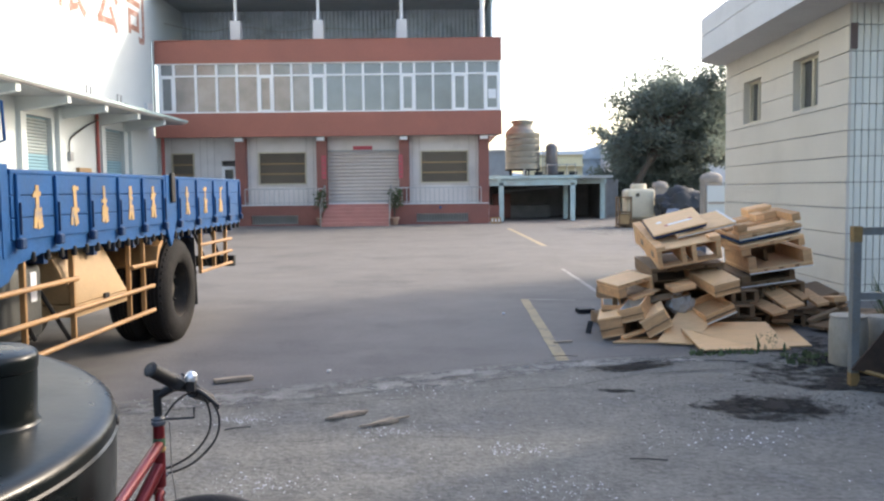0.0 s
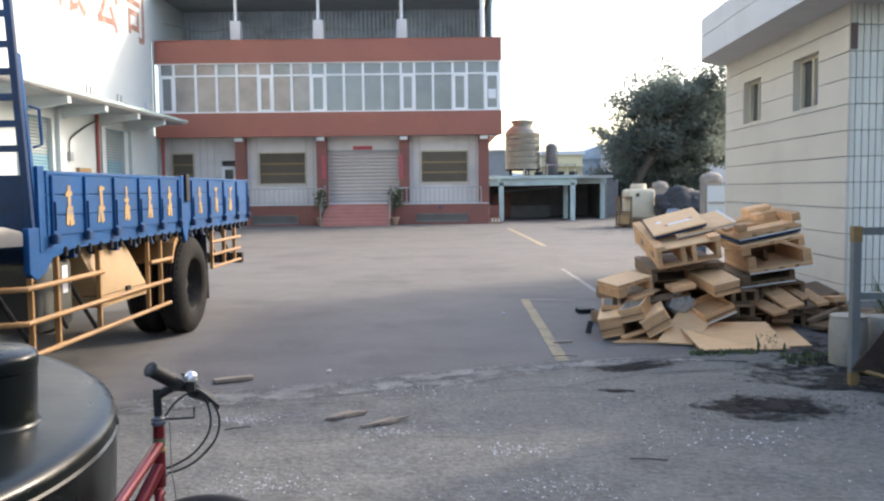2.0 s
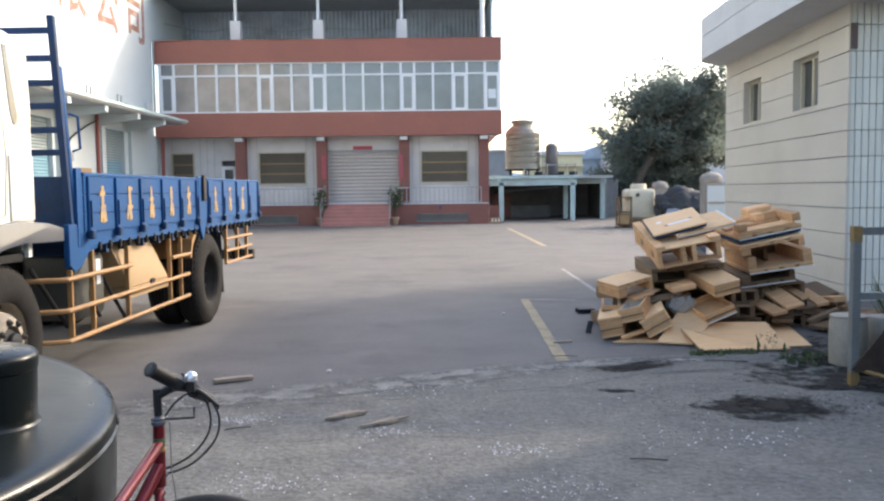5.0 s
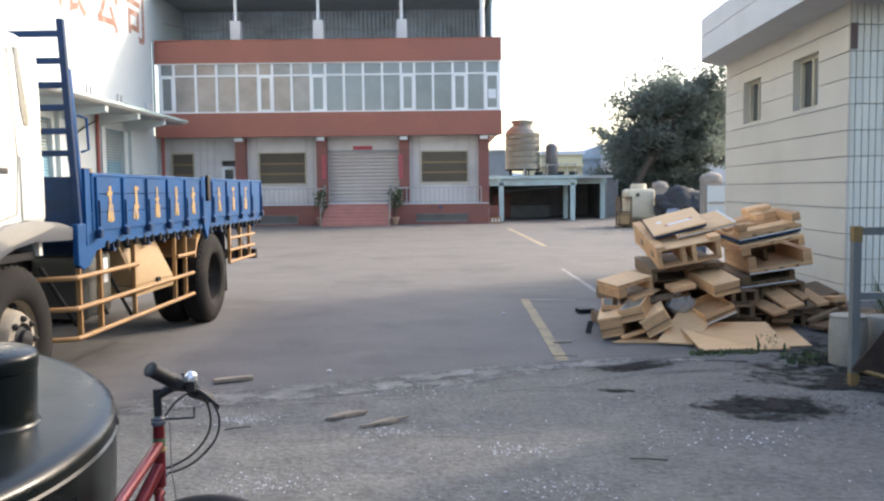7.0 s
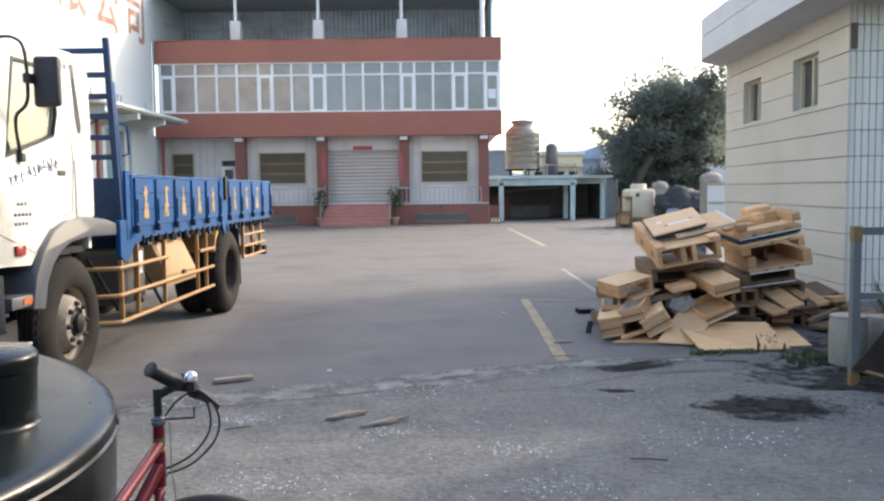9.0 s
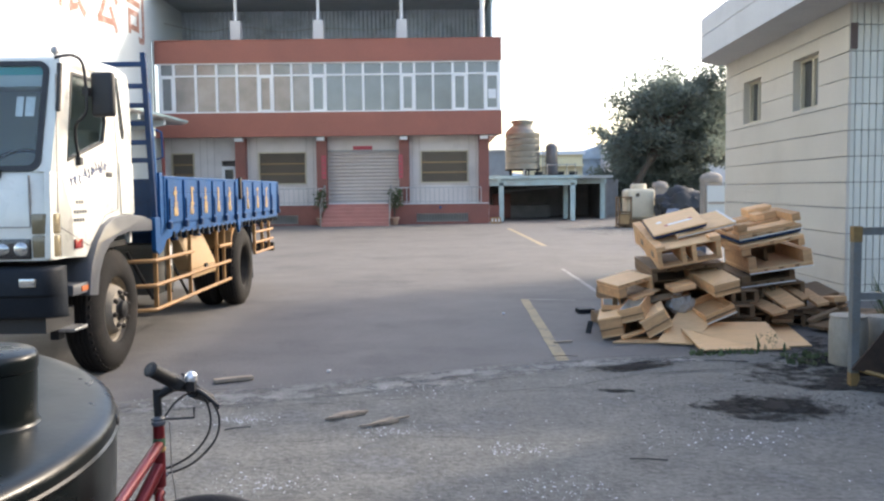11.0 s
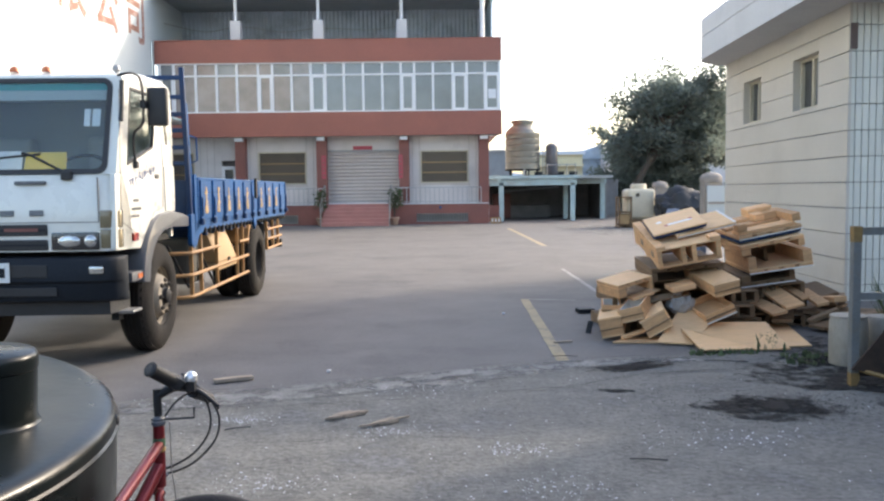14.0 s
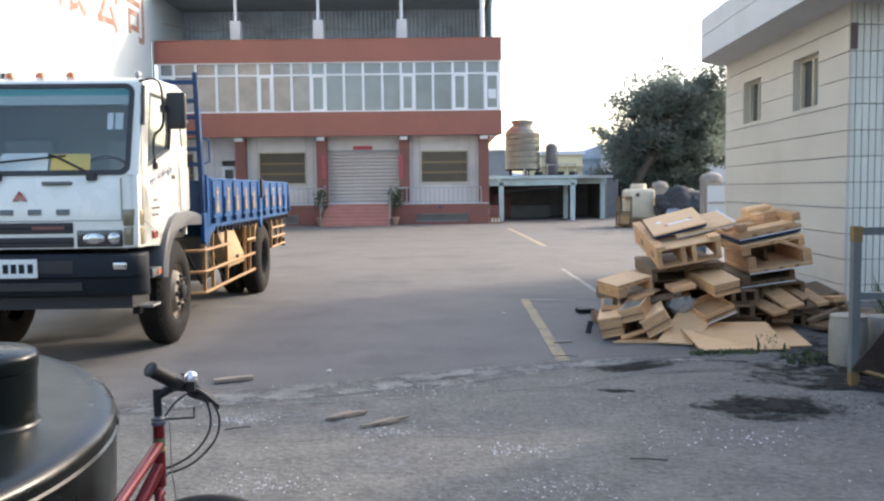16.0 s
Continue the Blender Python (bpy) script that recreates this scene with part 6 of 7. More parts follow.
def bicycle():
    t = thing("bicycle", pose(-0.81, 2.4, 0), "metallic red bicycle with black handlebar and a chrome bell", "bicycle")
    g = Vector((-0.02, 1.0, 0))
    f = Vector((0.93, 0.36, 0)).normalized()
    side = Vector((0.36, -0.93, 0))
    up = Vector((0, 0, 1))
    top, low = Vector((-0.007, 0, 0.812)), Vector((-0.008, 0, 0.63))
    fr = part("frame", pipe(bmesh.new(), [top, low], 0.0165, 16), BIKE_RED, t, "metallic red frame", True)
    seat = -g * 0.6
    part("top_tube", pipe(bmesh.new(), [top - up * 0.06, Vector((0.006, -0.35, 0.706)), Vector((0.016, -0.62, 0.67))], 0.0155, 12), BIKE_RED, fr, "", True)
    part("down_tube", pipe(bmesh.new(), [low + up * 0.06, Vector((-0.036, -0.1, 0.606)), Vector((-0.06, -0.3, 0.42)), seat * 0.85 + up * 0.2], 0.019, 12), BIKE_RED, fr, "", True)
    part("seat_tube", pipe(bmesh.new(), [seat * 0.85 + up * 0.18, seat * 1.1 + up * 0.62], 0.016, 12), BIKE_RED, fr, "", True)
    rear = -g * 1.02 + up * 0.31
    for s in (-1, 1):
        w = Vector((g.y, -g.x, 0)) * 0.05 * s
        part("chain_stay", pipe(bmesh.new(), [seat * 0.85 + up * 0.27 + w * 0.4, rear + w], 0.01, 8), BIKE_RED, fr, "", True)
        part("seat_stay", pipe(bmesh.new(), [seat * 1.05 + up * 0.52 + w * 0.3, rear + w], 0.009, 8), BIKE_RED, fr, "", True)
    part("headset", lathe(bmesh.new(), [(0.0165, 0.808), (0.0205, 0.811), (0.0205, 0.82), (0.017, 0.823), (0.019, 0.828), (0.014, 0.835)], 24, pose(-0.007, 0, 0)), FENDER, t, "grey headset ring", True)
    part("headset_ring", lathe(bmesh.new(), [(0.0168, 0.733), (0.0173, 0.735), (0.0173, 0.742), (0.0168, 0.744)], 24, pose(-0.007, 0, 0)), YELLOW_INK, fr)
    part("badge", lathe(bmesh.new(), [(0.0166, 0.747), (0.0171, 0.748), (0.0171, 0.77), (0.0166, 0.771)], 24, pose(-0.007, 0, 0)), mat("green_badge", (0.05, 0.12, 0.06), 0.4), fr)
    stem_top = Vector((-0.009, 0, 0.913))
    clamp = Vector((0.064, 0.03, 0.91))
    st = part("stem", pipe(bmesh.new(), [Vector((-0.007, 0, 0.83)), stem_top], 0.0115, 12), BIKE_BLACK, t, "black quill stem", True)
    part("stem_arm", pipe(bmesh.new(), curve_pts([stem_top - up * 0.02, stem_top + f * 0.045 - up * 0.0, clamp], 3), 0.013, 12), BIKE_BLACK, st, "", True)
    far, near = Vector((0.018, 0.17, -0.072)), Vector((-0.06, -0.11, 0.076))
    ends = [clamp + near, clamp + near * 0.5 - up * 0.004, clamp, clamp + far * 0.5, clamp + far]
    hb = part("handlebar", pipe(bmesh.new(), curve_pts(ends, 4), 0.0115, 12), BIKE_BLACK, t, "black handlebar", True)
    # far grip, shifter, lever
    a, b = clamp + near * 1.04, clamp + near * 0.36
    part("grip", pipe(bmesh.new(), [a, a.lerp(b, 0.04), a.lerp(b, 0.1), a.lerp(b, 0.9), b], [0.018, 0.0225, 0.0205, 0.0205, 0.0225], 14), BIKE_BLACK, hb, "black rubber grip", True)
    part("grip_plug", pipe(bmesh.new(), [a - (b - a) * 0.01, a], 0.012, 12), BLACK, hb)
    a2, b2 = clamp + far * 0.55, clamp + far * 1.05
    part("grip", pipe(bmesh.new(), [a2, a2.lerp(b2, 0.1), a2.lerp(b2, 0.9), b2], [0.02, 0.018, 0.018, 0.015], 14), BIKE_BLACK, hb, "black rubber grip", True)
    for s, c in ((-1, b), (1, a2)):
        part("shifter", pipe(bmesh.new(), [c, c.lerp(clamp, 0.4)], 0.021, 14), BLACK, hb, "", True)
        root = c.lerp(clamp, 0.6) + f * 0.01 - up * 0.006
        part("brake_lever", pipe(bmesh.new(), curve_pts([root, root + f * 0.045 - up * 0.02, root + f * (0.1 if s < 0 else 0.06) - up * 0.062 + Vector((0, 0.02 * s, 0))], 4), [0.011, 0.01, 0.009, 0.008, 0.008, 0.007, 0.007, 0.006, 0.006], 8), BLACK, hb, "", True)
    part("shifter_pod", rounded(box(-0.024, 0.024, -0.015, 0.015, -0.02, 0.014, Matrix.Translation((0.048, -0.012, 0.938)) @ pose(0, 0, 0, 0, 38, 30)), 0.006), BLACK, hb, "black shifter housing", True)
    bell = part("bell", lathe(bmesh.new(), [(0.0195, 0.0), (0.0195, 0.006), (0.018, 0.016), (0.012, 0.024), (0.003, 0.028)], 28, Matrix.Translation(clamp + Vector((0.02, -0.01, 0.022)))), mat("bell_chrome", (0.78, 0.76, 0.74), 0.2, 0.7, var=0.04, bump=0), hb, "chrome bell", True)
    part("bell_clamp", box(-0.012, 0.012, -0.012, 0.012, -0.03, 0.0, Matrix.Translation(clamp + Vector((0.02, -0.01, 0.022)))), BLACK, bell)
    # cables
    for pts in (((0.048, 0.946), (0.093, 0.908), (0.137, 0.857), (0.154, 0.807), (0.139, 0.748), (0.086, 0.690), (0.032, 0.660), (-0.012, 0.649)),
                ((0.068, 0.923), (0.105, 0.887), (0.125, 0.840), (0.127, 0.790), (0.107, 0.745), (0.070, 0.705), (0.019, 0.675), (-0.018, 0.662))):
        part("brake_cable", pipe(bmesh.new(), curve_pts([(x, 0.05, z) for x, z in pts], 7), 0.0034, 6), BLACK, t, "black brake cable", True)
    pts = [(0.090, 0.03, 0.891), (0.065, 0.03, 0.889), (0.035, 0.03, 0.868), (0.009, 0.025, 0.835), (-0.009, 0.018, 0.807)]
    part("shift_cable", pipe(bmesh.new(), curve_pts(pts, 6), 0.003, 6), BLACK, t, "", True)
    part("brake_wire", pipe(bmesh.new(), [(0.018, 0.02, 0.812), (0.019, 0.02, 0.675), (0.03, 0.02, 0.58)], 0.0015, 5), STEEL, t)
    part("cable_stop", pipe(bmesh.new(), [(-0.028, -0.004, 0.655), (0.012, 0.01, 0.66)], 0.005, 8), STEEL, t, "silver cable stop on the frame", True)
    part("reflector_bracket", pipe(bmesh.new(), [(-0.028, 0, 0.824), (0.024, 0, 0.825), (0.095, 0.0, 0.829), (0.096, 0.0, 0.859)], 0.0032, 6), BLACK, t, "thin black bracket", True)
    # fork and wheels
    axle = low + f * 0.1 - up * 0.352
    for s in (-1, 1):
        w = side * 0.05 * s
        part("fork_leg", pipe(bmesh.new(), curve_pts([low - up * 0.01 + w * 0.5, low - up * 0.06 + w, axle + w], 4), 0.013, 10), BIKE_RED, t, "red fork leg", True)
    for c, d in ((axle, f), (rear, g)):
        n = Vector((d.y, -d.x, 0))
        m = Matrix.Translation(c) @ n.to_track_quat("Z", "Y").to_matrix().to_4x4()
        loops = [[m @ Vector(((0.288 + 0.023 * math.cos(b)) * math.cos(q), (0.288 + 0.023 * math.cos(b)) * math.sin(q), 0.023 * math.sin(b))) for b in [k * math.pi / 5 for k in range(10)]] for q in [i * 6.28319 / 48 for i in range(49)]]
        wb = bmesh.new()
        rings(wb, loops, caps=False)
        w = part("wheel", wb, TYRE_BIKE, t, "black bicycle tyre", True)
        rm = bmesh.new()
        rings(rm, [[m @ Vector((r * math.cos(q), r * math.sin(q), z)) for r, z in ((0.268, -0.012), (0.268, 0.012), (0.25, 0.008), (0.25, -0.008))] for q in [i * 6.28319 / 48 for i in range(49)]], caps=False)
        part("rim", rm, STEEL, w, "", True)
        part("hub", lathe(bmesh.new(), [(0.005, -0.055), (0.02, -0.03), (0.012, 0), (0.02, 0.03), (0.005, 0.055)], 12, m), STEEL, w)
        for k in range(18):
            q = k * 6.28319 / 18
            part("spoke", pipe(bmesh.new(), [m @ Vector((0.015 * math.cos(q + 1), 0.015 * math.sin(q + 1), 0.02 * (-1) ** k)), m @ Vector((0.255 * math.cos(q), 0.255 * math.sin(q), 0))], 0.0011, 4), STEEL, w)
    part("saddle", rounded(prism(bmesh.new(), [seat * 1.2 + up * 0.7 + Vector(v) for v in ((-0.09, -0.1, 0), (0.07, -0.13, 0), (0.06, 0.12, 0), (0.02, 0.16, 0), (-0.02, 0.12, 0))], (0, 0, 0.05)), 0.015), BLACK, t, "", True)
    part("seat_post", rod(seat * 1.1 + up * 0.6, seat * 1.2 + up * 0.71, 0.012), STEEL, t)


bicycle()


# ---- heap of pallets by the wall ----
def pallet(m, w, d, h, label, boards=6, top="boards", wood=WOOD, edge=False):
    """Stringers along y, boards across; the origin is the near left foot."""
    t = thing("pallet", m, label, "pallet", "pallets in the heap")
    b = 0.018
    mid = w / 2
    for x0, x1 in ((0.0, 0.045), (mid - 0.075, mid - 0.03), (mid + 0.03, mid + 0.075), (w - 0.045, w)):
        part("stringer", rounded(box(x0, x1, 0, d, b, h - b), 0.004, 1), wood, t)
    if top == "sheet":
        part("deck", rounded(box(-0.005, w + 0.005, -0.005, d, h - b, h), 0.003, 1), PLY, t)
    else:
        bw = d / boards
        for i in range(boards):
            part("board", rounded(box(-0.004, w + 0.004, i * bw + (0 if i else -0.004), (i + 0.78) * bw, h - b, h), 0.003, 1), wood, t)
    for y in (0.0, d / 2 - 0.06, d - 0.12):
        part("bottom_board", rounded(box(0, w, y, y + 0.12, 0, b), 0.003, 1), wood, t)
    if edge:
        part("edge_strip", box(-0.002, w + 0.002, -0.008, -0.0045, 0.002, 0.012), PLASTIC_EDGE, t)
    return t


def crate(m, w, d, h, label, lid=False, liner=False):
    t = thing("crate", m, label, "crate", "crates in the heap")
    s = 0.018
    part("bottom", box(0, w, 0, d, 0, s), PLY, t)
    for nm, a in (("side", (0, w, 0, s)), ("side", (0, w, d - s, d)), ("end", (0, s, s, d - s)), ("end", (w - s, w, s, d - s))):
        part(nm, rounded(box(a[0], a[1], a[2], a[3], s, h), 0.003, 1), WOOD, t)
    part("batten", box(-0.012, w + 0.012, -0.014, 0, h * 0.42, h * 0.42 + 0.008), WOOD_DARK, t)
    if liner:
        for nm, a in (("liner", (s + 0.001, s + 0.004, s, d - s)), ("liner", (w - s - 0.004, w - s - 0.001, s, d - s)), ("liner", (s + 0.005, w - s - 0.005, d - s - 0.004, d - s - 0.001))):
            part(nm, box(a[0], a[1], a[2], a[3], s, h - 0.004), PLASTIC_EDGE, t, "white lining")
    if lid:
        part("lid", box(-0.006, w + 0.006, -0.006, d, h, h + s), PLY, t)
    return t


def board(m, w, d, h, material, label, name="plank"):
    bm = box(0, w, 0, d, 0, h)
    rounded(bm, min(0.004, h / 4), 1)
    ob = tagged(part(name, bm, material), label, "plank" if name == "plank" else "sheet", "loose boards in the heap")
    ob.matrix_basis = m
    return ob


def slot_deck(t, w, d, z0, wood, film):
    """A double deck 45 mm thick with dark slots in its front edge, white edging and a film-faced underside."""
    part("deck", rounded(box(0, w, 0, d, z0 + 0.03, z0 + 0.045), 0.003, 1), PLY if wood is WOOD else wood, t)
    part("lower_deck", rounded(box(0, w, 0.002, d, z0 + 0.002, z0 + 0.014), 0.003, 1), wood, t)
    n = 4
    for i in range(n):
        a, b = w * i / n + (0.026 if i else 0), w * (i + 1) / n - (0.026 if i < n - 1 else 0)
        part("spacer", box(a, b, 0.001, d, z0 + 0.014, z0 + 0.03), wood, t)
    if film:
        part("film", box(0.004, w - 0.004, 0.004, d, z0 - 0.003, z0 + 0.002), TRUCK_NAVY, t, "dark blue film facing")
        part("edge_strip", box(-0.002, w + 0.002, -0.008, -0.001, z0 - 0.004, z0 + 0.008), PLASTIC_EDGE, t, "white plastic edging")


def box_pallet(m, w, d, h, label, deck_up=False, film=True, left=0.1, right=0.06, wood=WOOD):
    """A pallet with a slotted deck and two side stringers, one wide opening between them."""
    t = thing("pallet", m, label, "pallet", "pallets in the heap")
    z0, z1, zd = (0.0, h - 0.046, h - 0.045) if deck_up else (0.046, h, 0.0)
    slot_deck(t, w, d, zd, wood, film)
    part("stringer", rounded(box(0, left, 0.0, d, z0, z1), 0.005, 1), wood, t)
    part("stringer", rounded(box(w - right, w, 0.004, d, z0, z1), 0.005, 1), wood, t)
    # inner parts take the dark wood, so the opening's shade is in their colour
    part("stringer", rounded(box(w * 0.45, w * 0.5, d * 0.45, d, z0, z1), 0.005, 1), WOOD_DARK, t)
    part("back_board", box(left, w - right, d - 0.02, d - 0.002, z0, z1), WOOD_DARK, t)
    return t


def heap():
    # weathered lower courses, the heap's inner shade put into their dark wood
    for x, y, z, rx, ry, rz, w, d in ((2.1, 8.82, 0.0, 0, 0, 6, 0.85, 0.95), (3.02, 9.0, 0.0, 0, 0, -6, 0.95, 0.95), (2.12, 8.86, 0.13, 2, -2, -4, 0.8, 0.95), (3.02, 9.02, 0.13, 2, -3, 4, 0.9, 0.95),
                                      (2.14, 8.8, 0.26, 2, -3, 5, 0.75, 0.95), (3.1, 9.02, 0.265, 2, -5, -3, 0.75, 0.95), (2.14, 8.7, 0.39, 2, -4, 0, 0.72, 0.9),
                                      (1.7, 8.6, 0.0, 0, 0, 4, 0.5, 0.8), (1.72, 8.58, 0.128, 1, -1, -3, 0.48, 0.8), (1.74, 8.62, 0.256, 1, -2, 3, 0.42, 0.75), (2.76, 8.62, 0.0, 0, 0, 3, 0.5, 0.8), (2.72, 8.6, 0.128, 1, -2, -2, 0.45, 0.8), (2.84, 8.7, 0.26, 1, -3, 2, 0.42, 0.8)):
        pallet(pose(x, y, z, rx, ry, rz), w, d, 0.125, "weathered wooden pallet low in the heap, darkened for shade", wood=WOOD_DARK)
    # left pile
    box_pallet(pose(2.095, 8.47, 0.525, 3, -5, -3), 0.72, 0.95, 0.135, "dull wooden pallet under the topmost one", True, False, 0.06, 0.06, WOOD_DARK)
    a = pallet(pose(2.12, 8.293, 0.666, 11.4, -10.5, -2.3), 0.621, 1.06, 0.2, "pale wooden pallet with raised side rail on the heap", top="sheet")
    part("side_rail", rounded(box(-0.006, 0.085, -0.006, 1.06, 0.196, 0.228), 0.005, 1), WOOD, a)
    part("corner_block", rounded(box(0.52, 0.626, -0.004, 0.13, 0.2, 0.236), 0.006, 1), WOOD, a)
    # notches are not cut: dark blocks give their shaded recess by colour
    for y in (0.16, 0.62):
        part("fork_notch", box(-0.003, 0.03, y, y + 0.1, 0.075, 0.135), BROWN_BAR, a)
    # supporting board, its navy colour stands for the shadow beneath the plywood
    board(pose(2.108, 8.455, 0.953, 13.3, -14.3, -5.8), 0.525, 0.6, 0.022, TRUCK_NAVY, "board under plywood, coloured dark blue for the shadow there", "film_sheet")
    p1 = pose(2.106, 8.441, 0.978, 13.3, -14.3, -5.8)
    board(p1, 0.531, 0.61, 0.018, PLY, "plywood sheet with a torn label on a pallet", "plywood_sheet")
    board(p1 @ pose(0.19, 0.2, 0.0185, 0, 0, 2), 0.24, 0.045, 0.0015, PAPER, "torn white label on plywood", "label")
    board(p1 @ pose(0.1, 0.33, 0.0185, 0, 0, 8), 0.05, 0.05, 0.0015, PAPER, "torn white label scrap on plywood", "label")
    for dx, dy in ((0.155, 0.185), (0.41, 0.235)):
        board(p1 @ pose(dx, dy, 0.0185, 0, 0, 12), 0.035, 0.04, 0.0015, RED_PAPER, "red label end on plywood", "label")
    p2 = pose(2.33, 8.4, 0.965, 15.8, -11.8, 7.2)
    board(p2, 0.62, 0.4, 0.03, PLY, "plywood sheet with a white edge on a pallet", "plywood_sheet")
    board(p2 @ pose(0.6, 0, 0.0305), 0.022, 0.4, 0.004, PLASTIC_EDGE, "white plastic edging strip on a sheet", "edging")
    board(p2 @ pose(0.0, -0.004, 0.0), 0.62, 0.003, 0.012, PLASTIC_EDGE, "white plastic edging strip on a sheet", "edging")
    crate(pose(2.601, 8.053, 0.418, 8.4, -12.7, 4.8), 0.252, 0.75, 0.105, "long plywood box jutting from the heap", True)
    # near left face
    box_pallet(pose(1.723, 8.234, 0.392, 3.2, -11.8, 21.3), 0.404, 0.388, 0.133, "small plywood-topped pallet at the heap's edge", True, False, 0.09, 0.03)
    crate(pose(1.708, 8.098, 0.168, 8.8, -16.0, -26.7), 0.234, 0.44, 0.132, "open white-lined wooden crate tipped in the heap", False, True)
    crate(pose(1.572, 8.355, 0.225, 4.4, 0.1, -9.2), 0.19, 0.35, 0.094, "open white-lined wooden crate in the heap", False, True)
    crate(pose(1.54, 8.149, 0.02, 8.3, -12.1, -16.5), 0.215, 0.35, 0.18, "small lidded wooden crate leaning on the asphalt", True)
    crate(pose(1.959, 7.999, 0.045, 5.7, -30.9, -13.3), 0.25, 0.364, 0.165, "tipped wooden crate in the heap", True)
    b = crate(pose(2.541, 8.103, 0.16, 10.8, -20.7, 7.6), 0.307, 0.42, 0.084, "broken shallow wooden tray with a white edge")
    part("edge_strip", box(-0.004, 0.311, -0.016, -0.0145, -0.004, 0.012), PLASTIC_EDGE, b, "white plastic edging")
    # cut sheets on the ground and leaning on the heap
    for pts, th, lb in ((((2.262, 8.02, 0.122), (2.282, 7.45, 0.02), (2.77, 7.5, 0.022)), 0.014, "triangular plywood offcut propped on a sheet"),
                        (((2.34, 8.06, 0.108), (2.785, 7.51, 0.012), (3.104, 7.534, 0.012), (3.171, 8.3, 0.13), (2.42, 8.28, 0.14)), 0.012, "plywood sheet with its back edge on the heap"),
                        (((3.1, 8.94, 0.008), (3.625, 8.91, 0.008), (3.361, 7.684, 0.008), (3.04, 7.66, 0.0075)), 0.012, "plywood sheet lying on the ground"),
                        (((1.604, 7.969, 0.006), (2.013, 7.943, 0.006), (2.14, 8.25, 0.006), (1.764, 8.18, 0.006)), 0.016, "plywood offcut under the crates"),
                        (((1.991, 7.856, 0.025), (2.307, 7.807, 0.01), (2.55, 8.1, 0.14), (2.531, 8.36, 0.246), (2.331, 8.36, 0.242)), 0.013, "cut plywood sheet leaning on the heap")):
        bm = bmesh.new()
        prism(bm, pts, (0, -0.003, th))
        tagged(part("plywood_sheet", bm, PLY), lb, "sheet", "loose boards in the heap")
    # leaning stack
    box_pallet(pose(3.15, 8.914, 0.407, 3.6, -7.4, -1.9), 0.565, 0.95, 0.117, "pale wooden pallet in a leaning stack", wood=WOOD_DARK)
    box_pallet(pose(3.212, 8.851, 0.553, 2, -8.5, -4.0), 0.65, 0.95, 0.175, "pale wooden pallet in a leaning stack", left=0.08, right=0.09)
    box_pallet(pose(3.129, 8.86, 0.735, 4, -10.9, -3.8), 0.654, 0.95, 0.115, "plywood-topped pallet in a leaning stack", True, False)
    p = thing("pallet", pose(3.114, 8.9, 0.904, 4, -11, 0.9), "upturned slatted pallet topping the leaning stack", "pallet", "pallets in the heap")
    slot_deck(p, 0.669, 0.96, 0.0, WOOD, True)
    part("film_edge", box(0.0, 0.66, 0.02, 0.9, -0.035, -0.004), TRUCK_NAVY, p, "dark blue film facing")
    for y0, y1 in ((0.0, 0.2), (0.36, 0.54), (0.74, 0.95)):
        part("board", rounded(box(0.0, 0.6, y0, y1, 0.05, 0.085), 0.004, 1), WOOD, p)
    part("block", rounded(box(0.0, 0.1, -0.004, 0.13, 0.086, 0.165), 0.006, 1), WOOD, p)
    part("rail", rounded(box(0.58, 0.67, 0.0, 0.6, 0.086, 0.17), 0.006, 1), WOOD, p)
    part("rail", rounded(box(0.34, 0.44, 0.38, 0.56, 0.086, 0.17), 0.006, 1), WOOD, p)
    part("rail", rounded(box(0.44, 0.6, 0.4, 0.46, 0.086, 0.17), 0.006, 1), WOOD, p)
    part("rail", rounded(box(0.4, 0.68, 0.74, 0.95, 0.086, 0.18), 0.006, 1), WOOD, p)
    # pale pieces wedged in the near face
    for m, l, w, h, mt in ((pose(2.233, 8.199, 0.445, 2.2, -12.3, -0.6), 0.234, 0.3, 0.05, WOOD), (pose(1.83, 8.402, 0.375, 8.3, 3.5, -50.6), 0.112, 0.4, 0.02, PLY),
                           (pose(1.87, 8.3, 0.36, 6, -14, 14), 0.24, 0.08, 0.03, WOOD), (pose(1.72, 8.02, 0.03, 0, -14, 16), 0.38, 0.06, 0.03, WOOD),
                           (pose(2.72, 8.4, 0.22, 0, -62, 12), 0.3, 0.14, 0.03, WOOD), (pose(2.02, 8.35, 0.32, 18, -12, -5), 0.42, 0.12, 0.02, WOOD_DARK),
                           (pose(1.5, 8.55, 0.0, 0, -66, 50), 0.13, 0.06, 0.012, BUMPER), (pose(1.6, 9.92, 0.004, 4, 0, 14), 0.2, 0.12, 0.05, BUMPER)):
        board(m, l, w, h, mt, "dark metal offcut beside the heap" if mt is BUMPER else "pale offcut wedged in the pallet heap")
